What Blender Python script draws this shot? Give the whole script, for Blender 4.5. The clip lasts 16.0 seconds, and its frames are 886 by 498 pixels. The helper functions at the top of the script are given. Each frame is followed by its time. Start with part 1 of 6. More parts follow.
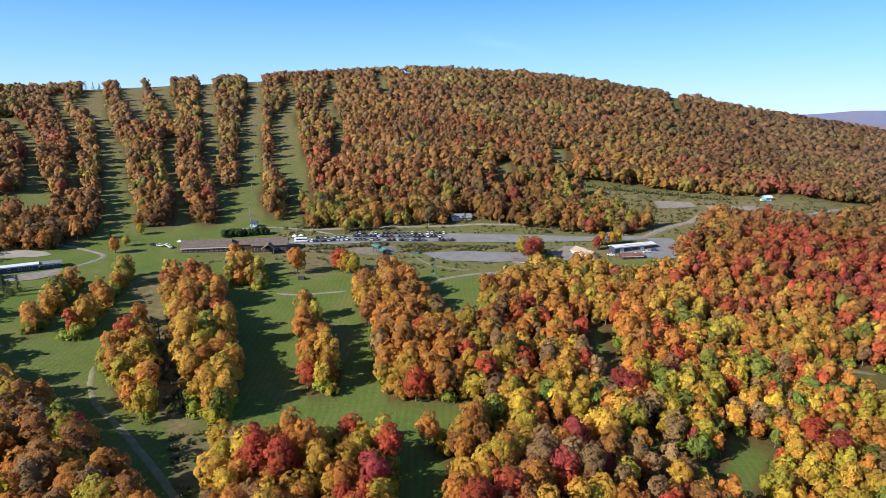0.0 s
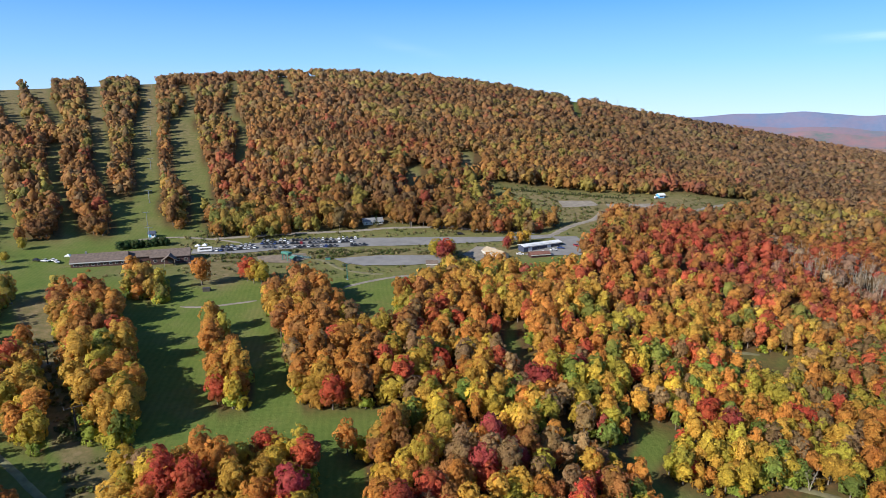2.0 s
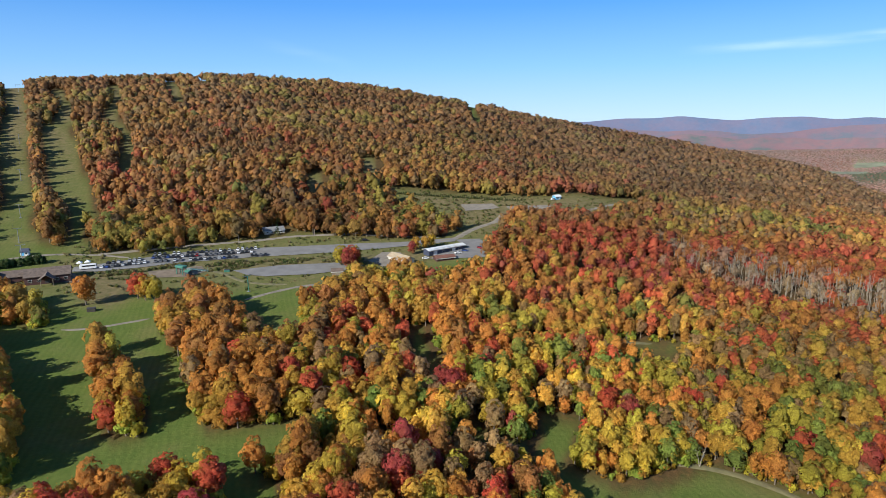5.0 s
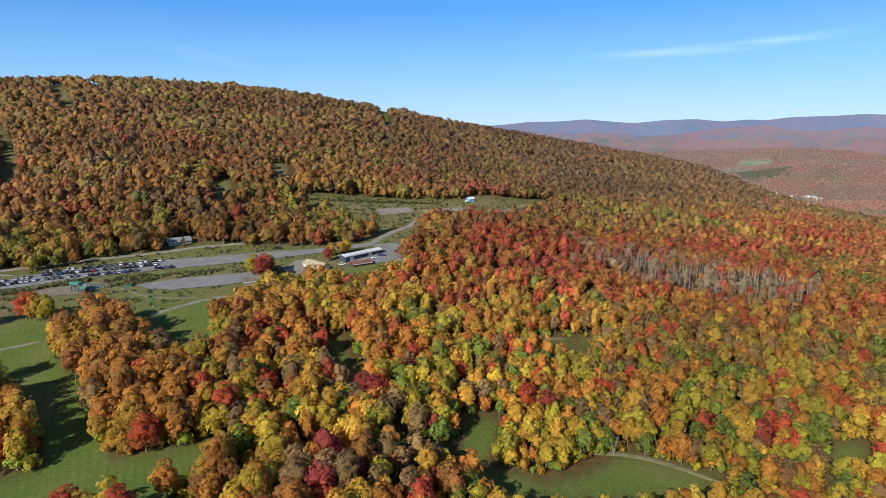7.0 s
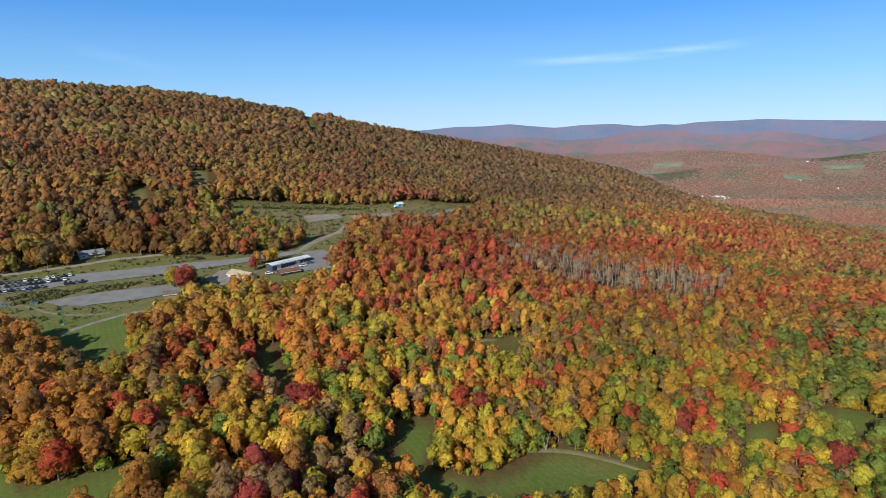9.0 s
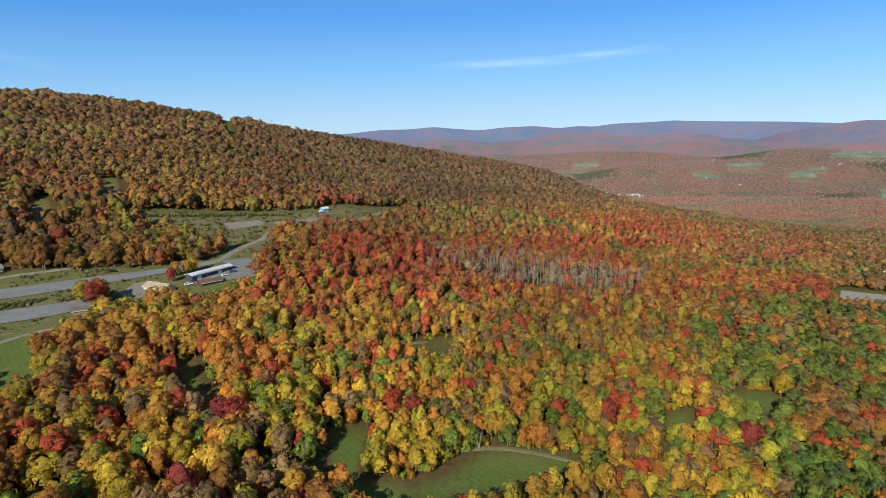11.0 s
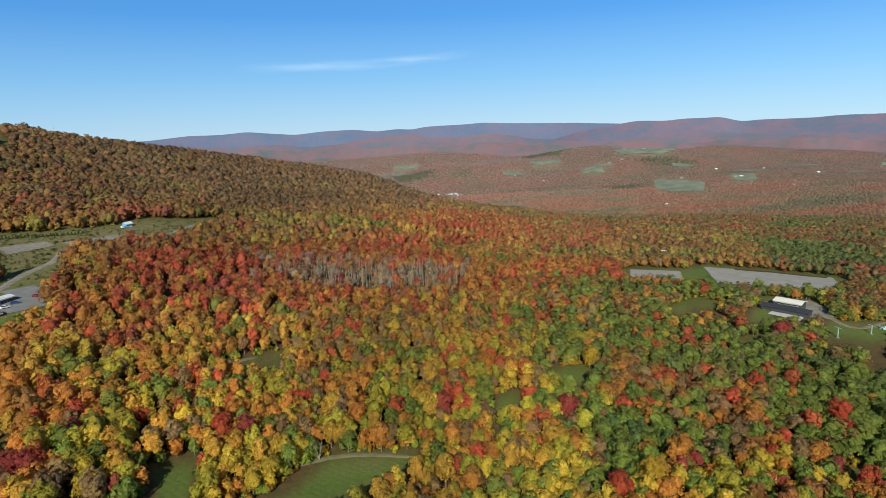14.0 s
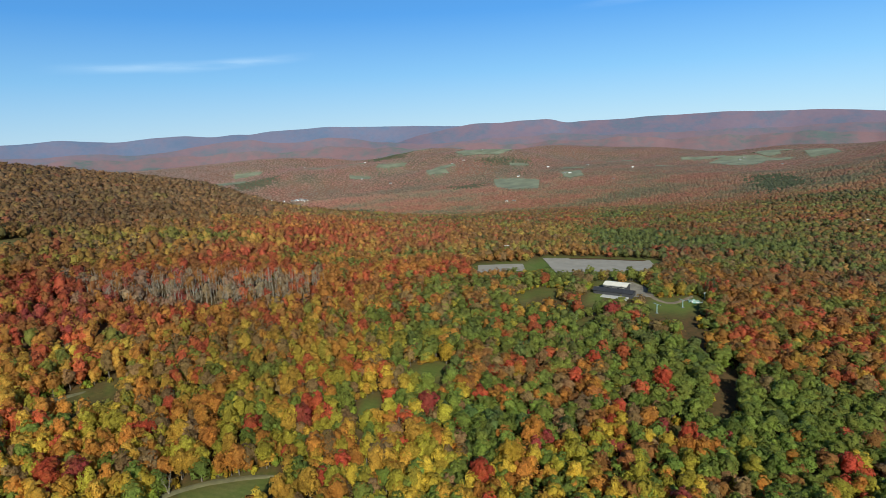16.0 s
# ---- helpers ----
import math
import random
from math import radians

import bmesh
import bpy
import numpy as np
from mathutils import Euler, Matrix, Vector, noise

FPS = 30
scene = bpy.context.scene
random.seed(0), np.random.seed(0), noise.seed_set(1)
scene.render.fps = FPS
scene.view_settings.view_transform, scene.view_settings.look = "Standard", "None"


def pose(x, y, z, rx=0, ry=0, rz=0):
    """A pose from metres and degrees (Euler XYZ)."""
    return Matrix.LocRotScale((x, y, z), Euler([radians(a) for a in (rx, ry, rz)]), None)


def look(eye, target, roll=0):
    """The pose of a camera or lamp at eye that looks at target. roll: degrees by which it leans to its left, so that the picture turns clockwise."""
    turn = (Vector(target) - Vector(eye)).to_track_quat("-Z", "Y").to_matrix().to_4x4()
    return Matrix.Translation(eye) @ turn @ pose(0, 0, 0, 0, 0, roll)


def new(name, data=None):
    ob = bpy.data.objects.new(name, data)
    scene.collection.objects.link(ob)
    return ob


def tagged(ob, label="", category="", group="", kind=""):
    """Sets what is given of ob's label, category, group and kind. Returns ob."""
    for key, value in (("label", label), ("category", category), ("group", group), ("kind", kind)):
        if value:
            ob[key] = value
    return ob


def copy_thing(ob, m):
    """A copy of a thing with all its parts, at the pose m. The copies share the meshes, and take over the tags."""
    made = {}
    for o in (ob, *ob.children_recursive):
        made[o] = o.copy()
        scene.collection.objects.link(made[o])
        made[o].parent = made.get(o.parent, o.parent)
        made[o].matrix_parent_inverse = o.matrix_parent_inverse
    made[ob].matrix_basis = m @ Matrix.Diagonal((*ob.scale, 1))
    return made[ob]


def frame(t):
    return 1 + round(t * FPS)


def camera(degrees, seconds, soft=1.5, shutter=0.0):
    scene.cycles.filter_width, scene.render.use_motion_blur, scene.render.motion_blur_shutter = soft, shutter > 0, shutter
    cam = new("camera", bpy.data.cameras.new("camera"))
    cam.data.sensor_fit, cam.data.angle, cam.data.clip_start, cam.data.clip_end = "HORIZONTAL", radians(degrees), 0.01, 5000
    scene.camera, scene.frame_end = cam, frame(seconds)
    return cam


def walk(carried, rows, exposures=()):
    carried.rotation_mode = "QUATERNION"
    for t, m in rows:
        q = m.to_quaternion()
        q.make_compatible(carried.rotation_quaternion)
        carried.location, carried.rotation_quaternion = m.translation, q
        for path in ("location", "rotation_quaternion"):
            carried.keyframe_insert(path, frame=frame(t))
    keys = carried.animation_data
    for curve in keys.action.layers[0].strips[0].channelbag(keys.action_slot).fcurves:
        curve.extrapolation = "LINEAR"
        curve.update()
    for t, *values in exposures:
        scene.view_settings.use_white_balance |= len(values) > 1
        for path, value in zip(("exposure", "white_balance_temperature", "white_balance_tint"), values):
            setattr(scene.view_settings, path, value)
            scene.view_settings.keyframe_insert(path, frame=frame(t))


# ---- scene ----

EYE = 85.0
cam = camera(72.63, 16.0, soft=0.5)
PATH = [
    (0.0, pose(0, 0, EYE, 77.00, -0.00, 0.00)),
    (0.5, pose(0, 0, EYE, 77.10, -0.02, -2.07)),
    (1.0, pose(0, 0, EYE, 77.17, -0.06, -4.26)),
    (1.5, pose(0, 0, EYE, 77.24, 0.03, -6.29)),
    (2.0, pose(0, 0, EYE, 77.32, 0.08, -8.52)),
    (2.5, pose(0, 0, EYE, 77.40, 0.09, -10.35)),
    (3.0, pose(0, 0, EYE, 77.48, 0.19, -12.10)),
    (5.5, pose(0, 0, EYE, 77.88, 0.21, -19.54)),
    (6.0, pose(0, 0, EYE, 77.96, 0.25, -21.69)),
    (6.5, pose(0, 0, EYE, 78.02, 0.50, -23.81)),
    (7.0, pose(0, 0, EYE, 78.11, 0.54, -25.88)),
    (7.5, pose(0, 0, EYE, 78.23, 0.59, -27.63)),
    (8.0, pose(0, 0, EYE, 78.33, 0.62, -29.55)),
    (8.5, pose(0, 0, EYE, 78.42, 0.62, -31.08)),
    (9.0, pose(0, 0, EYE, 78.50, 0.67, -32.69)),
    (11.5, pose(0, 0, EYE, 78.70, 1.17, -41.77)),
    (12.0, pose(0, 0, EYE, 78.71, 1.31, -43.80)),
    (12.5, pose(0, 0, EYE, 78.66, 1.48, -45.75)),
    (13.0, pose(0, 0, EYE, 78.63, 1.47, -48.94)),
    (13.5, pose(0, 0, EYE, 78.63, 1.57, -52.52)),
    (14.0, pose(0, 0, EYE, 78.59, 1.80, -56.57)),
    (14.5, pose(0, 0, EYE, 78.55, 2.01, -60.71)),
    (15.0, pose(0, 0, EYE, 78.47, 2.27, -65.20)),
    (15.5, pose(0, 0, EYE, 78.42, 2.48, -68.59)),
    (16.0, pose(0, 0, EYE, 78.38, 2.52, -71.06)),
]
walk(cam, PATH, exposures=[(0.0, 0.70, 6150, 12), (3.0, 0.55, 6150, 10), (6.0, 0.40, 6200, 7), (9.0, 0.28, 6250, 5), (11.5, 0.21, 6300, 3), (16.0, 0.08, 6300, -1)])

# ---- daylight ----
SUN_BEARING, SUN_HEIGHT = 241.0, 30.5
world = bpy.data.worlds.new("daylight")
scene.world = world
world.use_nodes = True
wn, wl = world.node_tree.nodes, world.node_tree.links
sky = wn.new("ShaderNodeTexSky")
sky.sky_type, sky.sun_disc = "NISHITA", False
sky.sun_elevation, sky.sun_rotation = radians(SUN_HEIGHT), radians(-SUN_BEARING)
sky.altitude, sky.air_density, sky.dust_density, sky.ozone_density = 600, 1.0, 0.0, 3.0


def tinted(a, b, how, fac=1.0):
    x = wn.new("ShaderNodeMix")
    x.data_type, x.blend_type = "RGBA", how
    for socket, v in ((x.inputs["Factor"], fac), (x.inputs["A"], a), (x.inputs["B"], b)):
        if isinstance(v, (tuple, float)):
            socket.default_value = v
        else:
            wl.new(v, socket)
    return x.outputs["Result"]


def along(vector):
    x = wn.new("ShaderNodeVectorMath")
    x.operation = "DOT_PRODUCT"
    wl.new(up.outputs["Generated"], x.inputs[0])
    x.inputs[1].default_value = vector
    return x.outputs["Value"]


def ranged(value, a, b, c, d):
    x = wn.new("ShaderNodeMapRange")
    x.interpolation_type = "SMOOTHSTEP"
    for k, v in enumerate((a, b, c, d)):
        x.inputs[k + 1].default_value = v
    wl.new(value, x.inputs[0])
    return x.outputs[0]


def times(a, b):
    x = wn.new("ShaderNodeMath")
    x.operation = "MULTIPLY"
    for k, v in enumerate((a, b)):
        if isinstance(v, float):
            x.inputs[k].default_value = v
        else:
            wl.new(v, x.inputs[k])
    return x.outputs[0]


def toward(bearing, height):
    b, h = radians(bearing), radians(height)
    return Vector((math.sin(b) * math.cos(h), math.cos(b) * math.cos(h), math.sin(h)))


up = wn.new("ShaderNodeTexCoord")
colour = tinted(sky.outputs["Color"], (0.68, 1.05, 1.5, 1), "MULTIPLY")
# a clear autumn haze evens the sky out: paler low down, deeper blue above
height = wn.new("ShaderNodeValToRGB")
wl.new(along((0, 0, 1)), height.inputs["Fac"])
stops = height.color_ramp.elements
stops[0].position, stops[0].color = 0.0, (0.46, 0.61, 0.80, 1)
stops[1].position, stops[1].color = 1.0, (0.04, 0.075, 0.16, 1)
for at, shade in ((0.08, (0.25, 0.48, 0.79, 1)), (0.17, (0.10, 0.31, 0.73, 1)), (0.4, (0.06, 0.14, 0.32, 1))):
    stops.new(at).color = shade
colour = tinted(colour, tinted(height.outputs["Color"], (10.2, 10.2, 10.2, 1), "MULTIPLY"), "MIX", 0.85)
# the sky is a little brighter on the side away from the sun
colour = tinted(colour, ranged(along(tuple(toward(80, 0))), -0.5, 1.0, 0.80, 1.04), "MULTIPLY")


def node_noise(stretch):
    m = wn.new("ShaderNodeMapping")
    m.inputs["Scale"].default_value = stretch
    wl.new(up.outputs["Generated"], m.inputs["Vector"])
    x = wn.new("ShaderNodeTexNoise")
    x.inputs["Scale"].default_value, x.inputs["Detail"].default_value = 2.2, 6.0
    wl.new(m.outputs["Vector"], x.inputs["Vector"])
    return ranged(x.outputs["Fac"], 0.35, 0.7, 0.15, 1.0)


def cirrus(colour, start, end, width, strength):
    """A thin streak of high cloud between two bearings and heights."""
    d0, d1 = toward(*start), toward(*end)
    across, middle = d0.cross(d1).normalized(), (d0 + d1).normalized()
    reach = d0.dot(middle)
    streaks = node_noise((3.0, 3.0, 26.0))
    a = ranged(along(across), -width, 0.0, 0.0, 1.0)
    b = ranged(along(across), 0.0, width, 1.0, 0.0)
    c = ranged(along(middle), reach - 0.004, reach + 0.02, 0.0, 1.0)
    mask = times(times(times(a, b), c), times(streaks, strength))
    return tinted(colour, (9.5, 10.5, 11.5, 1), "MIX", mask)


colour = cirrus(colour, (39.5, 5.55), (51, 5.85), 0.010, 0.75)
colour = cirrus(colour, (48, 5.6), (59, 6.45), 0.010, 0.9)
colour = cirrus(colour, (4.0, 6.0), (7.0, 5.3), 0.014, 0.5)
colour = cirrus(colour, (84, 9.6), (96, 9.9), 0.008, 0.6)
wl.new(colour, wn["Background"].inputs["Color"])
wn["Background"].inputs["Strength"].default_value = 0.1
lamp = bpy.data.lights.new("sun", "SUN")
lamp.energy, lamp.angle, lamp.color = 5.0, radians(0.5), (1.0, 0.94, 0.84)
sun = new("sun", lamp)
sb, sh = radians(SUN_BEARING), radians(SUN_HEIGHT)
sun.matrix_world = look((900 * math.sin(sb) * math.cos(sh), 900 * math.cos(sb) * math.cos(sh), 900 * math.sin(sh)), (0, 0, 0))

# ---- the lie of the land: height profiles outwards from the middle, by bearing ----
SECTIONS = {}


def section(bearing, *profile):
    SECTIONS[bearing] = profile


section(-180, (60, -22), (400, -30), (1500, -40), (4850, -60))
section(-100, (60, -22), (400, -15), (1000, 10), (2000, 20), (4850, -20))
section(-60, (60, -22), (400, 2), (500, 10), (1000, 82), (1300, 95), (2000, 60), (4850, 0))
section(-36, (60, -22), (160, -10), (392, 0), (470, 8), (1000, 105), (1200, 109), (2000, 60), (4850, 0))
section(-17, (60, -22), (150, -12), (400, 0), (465, 8), (1020, 129), (1200, 133), (2000, 60), (4850, 0))
section(-3, (60, -22), (150, -12), (400, 0), (445, 5), (1050, 150), (1200, 152), (2000, 70), (4850, 0))
section(10, (60, -22), (150, -15), (370, -1), (440, 4), (1060, 139), (1250, 138), (2000, 60), (4850, -20))
section(22, (60, -22), (160, -18), (368, 0), (465, 3), (560, 15), (1100, 103), (1250, 99), (2000, 0), (4850, -40))
section(31, (60, -22), (180, -22), (380, -4), (546, 14), (1100, 66), (1250, 57), (2000, -60), (4850, -120))
section(42, (60, -22), (190, -25), (400, -10), (600, 0), (1150, 28), (1300, 14), (2000, -130), (2700, -125), (3400, -70), (3900, -150), (4850, -150))
section(50, (60, -22), (190, -26), (400, -14), (600, -8), (1150, 1), (1300, -22), (1900, -160), (2300, -155), (2700, -130), (3100, -95), (3500, -52), (3900, -150), (4850, -150))
section(55, (60, -22), (190, -27), (400, -16), (600, -12), (1000, -30), (1250, -68), (1800, -165), (2300, -158), (2700, -130), (3100, -92), (3500, -50), (3900, -150), (4850, -150))
section(62, (60, -22), (190, -28), (400, -18), (700, -26), (900, -38), (1300, -110), (1900, -160), (2300, -152), (2700, -122), (3100, -80), (3500, -40), (3900, -150), (4850, -150))
section(72, (60, -22), (190, -29), (400, -19), (600, -25), (850, -50), (1100, -90), (1600, -145), (2100, -140), (2500, -115), (3000, -70), (3500, -34), (3900, -150), (4850, -150))
section(80, (60, -22), (190, -30), (400, -20), (500, -22), (740, -40), (1000, -70), (1500, -130), (2000, -128), (2400, -105), (2900, -72), (3500, -48), (3900, -150), (4850, -150))
section(88, (60, -22), (190, -31), (400, -21), (600, -34), (900, -62), (1500, -122), (2000, -120), (2400, -104), (2900, -84), (3500, -72), (3900, -150), (4850, -150))
section(95, (60, -22), (190, -32), (400, -22), (700, -45), (1100, -80), (1500, -115), (2000, -118), (2500, -108), (3000, -96), (3500, -104), (3900, -150), (4850, -150))
section(101, (60, -22), (190, -33), (390, -27), (700, -48), (1100, -68), (1500, -84), (2000, -104), (2500, -104), (3000, -98), (3500, -110), (3900, -150), (4850, -150))
section(112, (60, -22), (190, -35), (380, -35), (700, -50), (1100, -55), (1500, -40), (2000, -20), (3100, 0), (3700, -100), (4850, -150))
section(140, (60, -22), (400, -35), (1500, -45), (4850, -40))
section(180, (60, -22), (400, -30), (1500, -40), (4850, -60))

LOG_R = np.linspace(math.log(20), math.log(5000), 420)
BEARINGS = np.arange(-180, 181, 1.0)


def smooth(a, axis, n):
    """A running mean of n steps, taken twice, that keeps the ends."""
    for _ in range(2):
        pad = [(0, 0), (0, 0)]
        pad[axis] = (n // 2, n // 2)
        b = np.cumsum(np.pad(a, pad, mode="edge"), axis=axis)
        first = np.zeros_like(np.take(b, [0], axis=axis))
        b = np.concatenate([first, b], axis=axis)
        size = a.shape[axis]
        a = (np.take(b, np.arange(n, n + size), axis=axis) - np.take(b, np.arange(size), axis=axis)) / n
    return a


def relief():
    keys = sorted(SECTIONS)
    rows = np.array([np.interp(np.exp(LOG_R), [0] + [p[0] for p in SECTIONS[k]], [SECTIONS[k][0][1]] + [p[1] for p in SECTIONS[k]])
                     for k in keys])
    table = np.array([np.interp(BEARINGS, keys, rows[:, i]) for i in range(len(LOG_R))]).T
    return smooth(smooth(table, 0, 5), 1, 9)


RELIEF = relief()


def land(x, y):
    """The height of the ground at x, y (numbers or arrays)."""
    x, y = np.asarray(x, float), np.asarray(y, float)
    r = np.maximum(np.hypot(x, y), 20.5)
    b = np.degrees(np.arctan2(x, y)) + 180
    u = np.clip((np.log(r) - LOG_R[0]) / (LOG_R[1] - LOG_R[0]), 0, len(LOG_R) - 1.001)
    v = np.clip(b, 0, 359.999)
    i, j = v.astype(int), u.astype(int)
    p, q = v - i, u - j
    z = ((RELIEF[i, j] * (1 - q) + RELIEF[i, j + 1] * q) * (1 - p) + (RELIEF[i + 1, j] * (1 - q) + RELIEF[i + 1, j + 1] * q) * p)
    far = np.clip((r - 1500) / 1500, 0, 1) * np.clip((3600 - r) / 500, 0, 1)
    hills = np.clip((r - 2200) / 700, 0, 1) * np.clip((3750 - r) / 300, 0, 1)
    z = z + hills * (16 * np.sin(x / 260 + 1.1 * np.sin(y / 330)) * np.sin(y / 210 + 0.7) + 9 * np.sin(y / 95 + x / 400))
    return z + far * (11 * np.sin(x / 310 + 1.3) * np.cos(y / 270 + 0.4) + 7 * np.sin(x / 150 - y / 190) + 4 * np.sin(x / 71 + 2 * np.sin(y / 160)))

# open ground: ski trails, meadows and yards, in plan
OPEN = {}
OPEN['trail_a'] = [(-441, 631), (-426, 631), (-380, 569), (-332, 495), (-292, 433), (-284, 430), (-267, 402), (-265, 385), (-275, 392), (-300, 426), (-339, 492), (-384, 561)]
OPEN['trail_a_top'] = [(-493, 690), (-466, 673), (-431, 635), (-439, 627), (-467, 651)]
OPEN['trail_b'] = [(-523, 841), (-513, 842), (-439, 716), (-419, 690), (-409, 683), (-342, 569), (-307, 502), (-269, 444), (-272, 439), (-310, 501), (-343, 565), (-410, 671), (-455, 721)]
OPEN['trail_c_side'] = [(-478, 807), (-470, 819), (-414, 721), (-422, 712)]
OPEN['trail_c'] = [(-480, 832), (-457, 837), (-383, 700), (-330, 619), (-276, 528), (-247, 471), (-230, 447), (-209, 407), (-193, 378), (-211, 375), (-243, 428), (-253, 442), (-285, 508), (-329, 584), (-364, 648), (-417, 723)]
OPEN['trail_d'] = [(-439, 846), (-419, 866), (-350, 725), (-319, 667), (-334, 675), (-389, 765)]
OPEN['trail_e'] = [(-410, 873), (-394, 898), (-364, 828), (-323, 746), (-292, 690), (-294, 678), (-341, 759), (-375, 818)]
OPEN['trail_f'] = [(-287, 633), (-277, 640), (-258, 586), (-240, 536), (-213, 486), (-191, 443), (-167, 400), (-180, 398), (-200, 451), (-229, 502), (-249, 543)]
OPEN['trail_g'] = [(-374, 967), (-356, 961), (-280, 754), (-234, 639), (-222, 607), (-212, 553), (-192, 510), (-175, 486), (-158, 489), (-133, 406), (-152, 404), (-164, 441), (-184, 485), (-211, 542), (-234, 605), (-274, 709), (-319, 817)]
OPEN['trail_h'] = [(-305, 981), (-283, 975), (-220, 746), (-161, 533), (-147, 477), (-125, 417), (-136, 404), (-164, 468), (-168, 502), (-200, 601), (-236, 730), (-253, 807)]
OPEN['trail_i'] = [(-204, 754), (-182, 756), (-155, 648), (-141, 603), (-121, 538), (-105, 475), (-115, 468), (-99, 419), (-110, 418), (-120, 474), (-132, 514), (-147, 535), (-167, 605), (-188, 681)]
OPEN['trail_i_top'] = [(-252, 979), (-234, 957), (-194, 820), (-182, 756), (-197, 758), (-208, 840), (-233, 906)]
OPEN['trail_j'] = [(-186, 1010), (-176, 1007), (-147, 868), (-145, 814), (-135, 761), (-117, 711), (-106, 651), (-98, 572), (-103, 572), (-112, 629), (-117, 686), (-134, 737), (-148, 766), (-156, 814), (-155, 868)]
OPEN['trail_k'] = [(-113, 1034), (-102, 1030), (-83, 917), (-69, 819), (-76, 820), (-96, 918)]
OPEN['trail_l'] = [(-78, 1081), (-66, 1082), (-48, 984), (-54, 972)]
OPEN['clearing'] = [(51, 569), (63, 574), (59, 506), (49, 496)]
OPEN['clearing_b'] = [(112, 622), (124, 625), (120, 594), (110, 548), (103, 546)]
OPEN['cut'] = [(386, 1060), (395, 1057), (332, 856), (319, 846)]
OPEN['front_gap'] = [(-17, 156), (-14, 159), (-4, 158), (0, 155), (2, 141), (1, 137), (-14, 136)]
OPEN['glade_mid'] = [(91, 175), (105, 171), (99, 165), (91, 155), (83, 147), (79, 156), (90, 166)]
OPEN['glade_low'] = [(94, 136), (111, 134), (133, 138), (152, 115), (145, 112), (132, 115), (110, 122), (95, 130)]
OPEN['glade_join'] = [(84, 148), (96, 140), (95, 130), (88, 129), (79, 136)]
OPEN['glade_west'] = [(61, 221), (69, 218), (67, 209), (62, 208)]
OPEN['glade_shade'] = [(67, 251), (71, 250), (64, 222), (60, 224)]
OPEN['lane'] = [(54, 167), (64, 168), (74, 164), (80, 157), (70, 156), (54, 163)]
OPEN['glade_road'] = [(149, 223), (183, 214), (180, 209), (147, 219)]
OPEN['glade_path'] = [(185, 109), (206, 103), (202, 101), (187, 106)]
OPEN['nook_east'] = [(241, 105), (248, 98), (250, 88), (241, 86), (233, 91), (231, 98)]
OPEN['nook_trail'] = [(203, 112), (210, 110), (212, 105), (203, 102), (195, 104), (194, 107)]
OPEN['lawn_a'] = [(349, 80), (375, 67), (372, 56), (364, 53), (359, 65), (343, 72)]
OPEN['lawn_d'] = [(349, 40), (378, 34), (376, 25), (355, 27), (349, 32)]
OPEN['lawn_e'] = [(317, 38), (326, 31), (329, 25), (320, 29), (312, 36)]
OPEN['lawn_b'] = [(344, 1), (368, 0), (375, -20), (381, -27), (369, -31), (351, -24), (345, -13)]
OPEN['gap'] = [(345, -17), (347, -22), (311, -25), (301, -24), (286, -28), (277, -36), (260, -35), (230, -28), (229, -21), (253, -29), (272, -31), (291, -24), (306, -18)]
OPEN['gap_low'] = [(223, -10), (220, -15), (206, -12), (207, -8)]
OPEN['west_low'] = [(-339, 436), (-303, 461), (-284, 436), (-290, 422), (-325, 416)]
OPEN['base'] = [(-277, 341), (-235, 352), (-227, 373), (-232, 402), (-201, 402), (-173, 413), (-152, 416), (-155, 448), (-142, 456), (-126, 435), (-104, 429), (-96, 414), (-64, 410), (-38, 424), (-10, 427), (36, 433), (84, 408), (125, 400), (146, 418), (162, 447), (193, 446), (165, 392), (142, 356), (132, 322), (104, 309), (92, 317), (79, 333), (56, 326), (50, 343), (42, 312), (30, 295), (21, 289), (13, 246), (4, 241), (-4, 260), (-14, 297), (-28, 311), (-42, 301), (-46, 290), (-37, 260), (-29, 236), (-24, 206), (-19, 186), (-4, 185), (14, 186), (13, 168), (-7, 161), (-9, 157), (1, 139), (1, 119), (-106, 114)]
OPEN['upper'] = [(108, 531), (156, 527), (201, 514), (256, 489), (274, 500), (285, 490), (312, 474), (347, 472), (325, 452), (268, 444), (243, 447), (212, 443), (185, 432), (167, 462), (165, 476), (142, 509), (110, 519)]
OPEN['lot'] = [(424, 128), (435, 126), (448, 91), (472, 82), (504, -4), (459, -7), (419, 6), (408, 33), (399, 60), (402, 82), (387, 113)]
OPEN['lawn_c'] = [(396, 35), (401, 7), (383, 2), (371, 11), (373, 31)]
OPEN['upper_meadow'] = [(109, 521), (159, 516), (209, 505), (256, 484), (302, 476), (326, 465), (316, 452), (290, 438), (262, 428), (250, 428), (226, 437), (195, 447), (181, 431), (161, 422)]
# the wide trails run on over the crest of the hill
for name, width in (("trail_c", 2), ("trail_d", 2), ("trail_e", 2), ("trail_g", 2), ("trail_h", 2)):
    top = sorted(OPEN[name], key=lambda p: -math.hypot(*p))[:width]
    OPEN[name + "_crest"] = [top[0], top[1], (top[1][0] * 1.3, top[1][1] * 1.3), (top[0][0] * 1.3, top[0][1] * 1.3)]
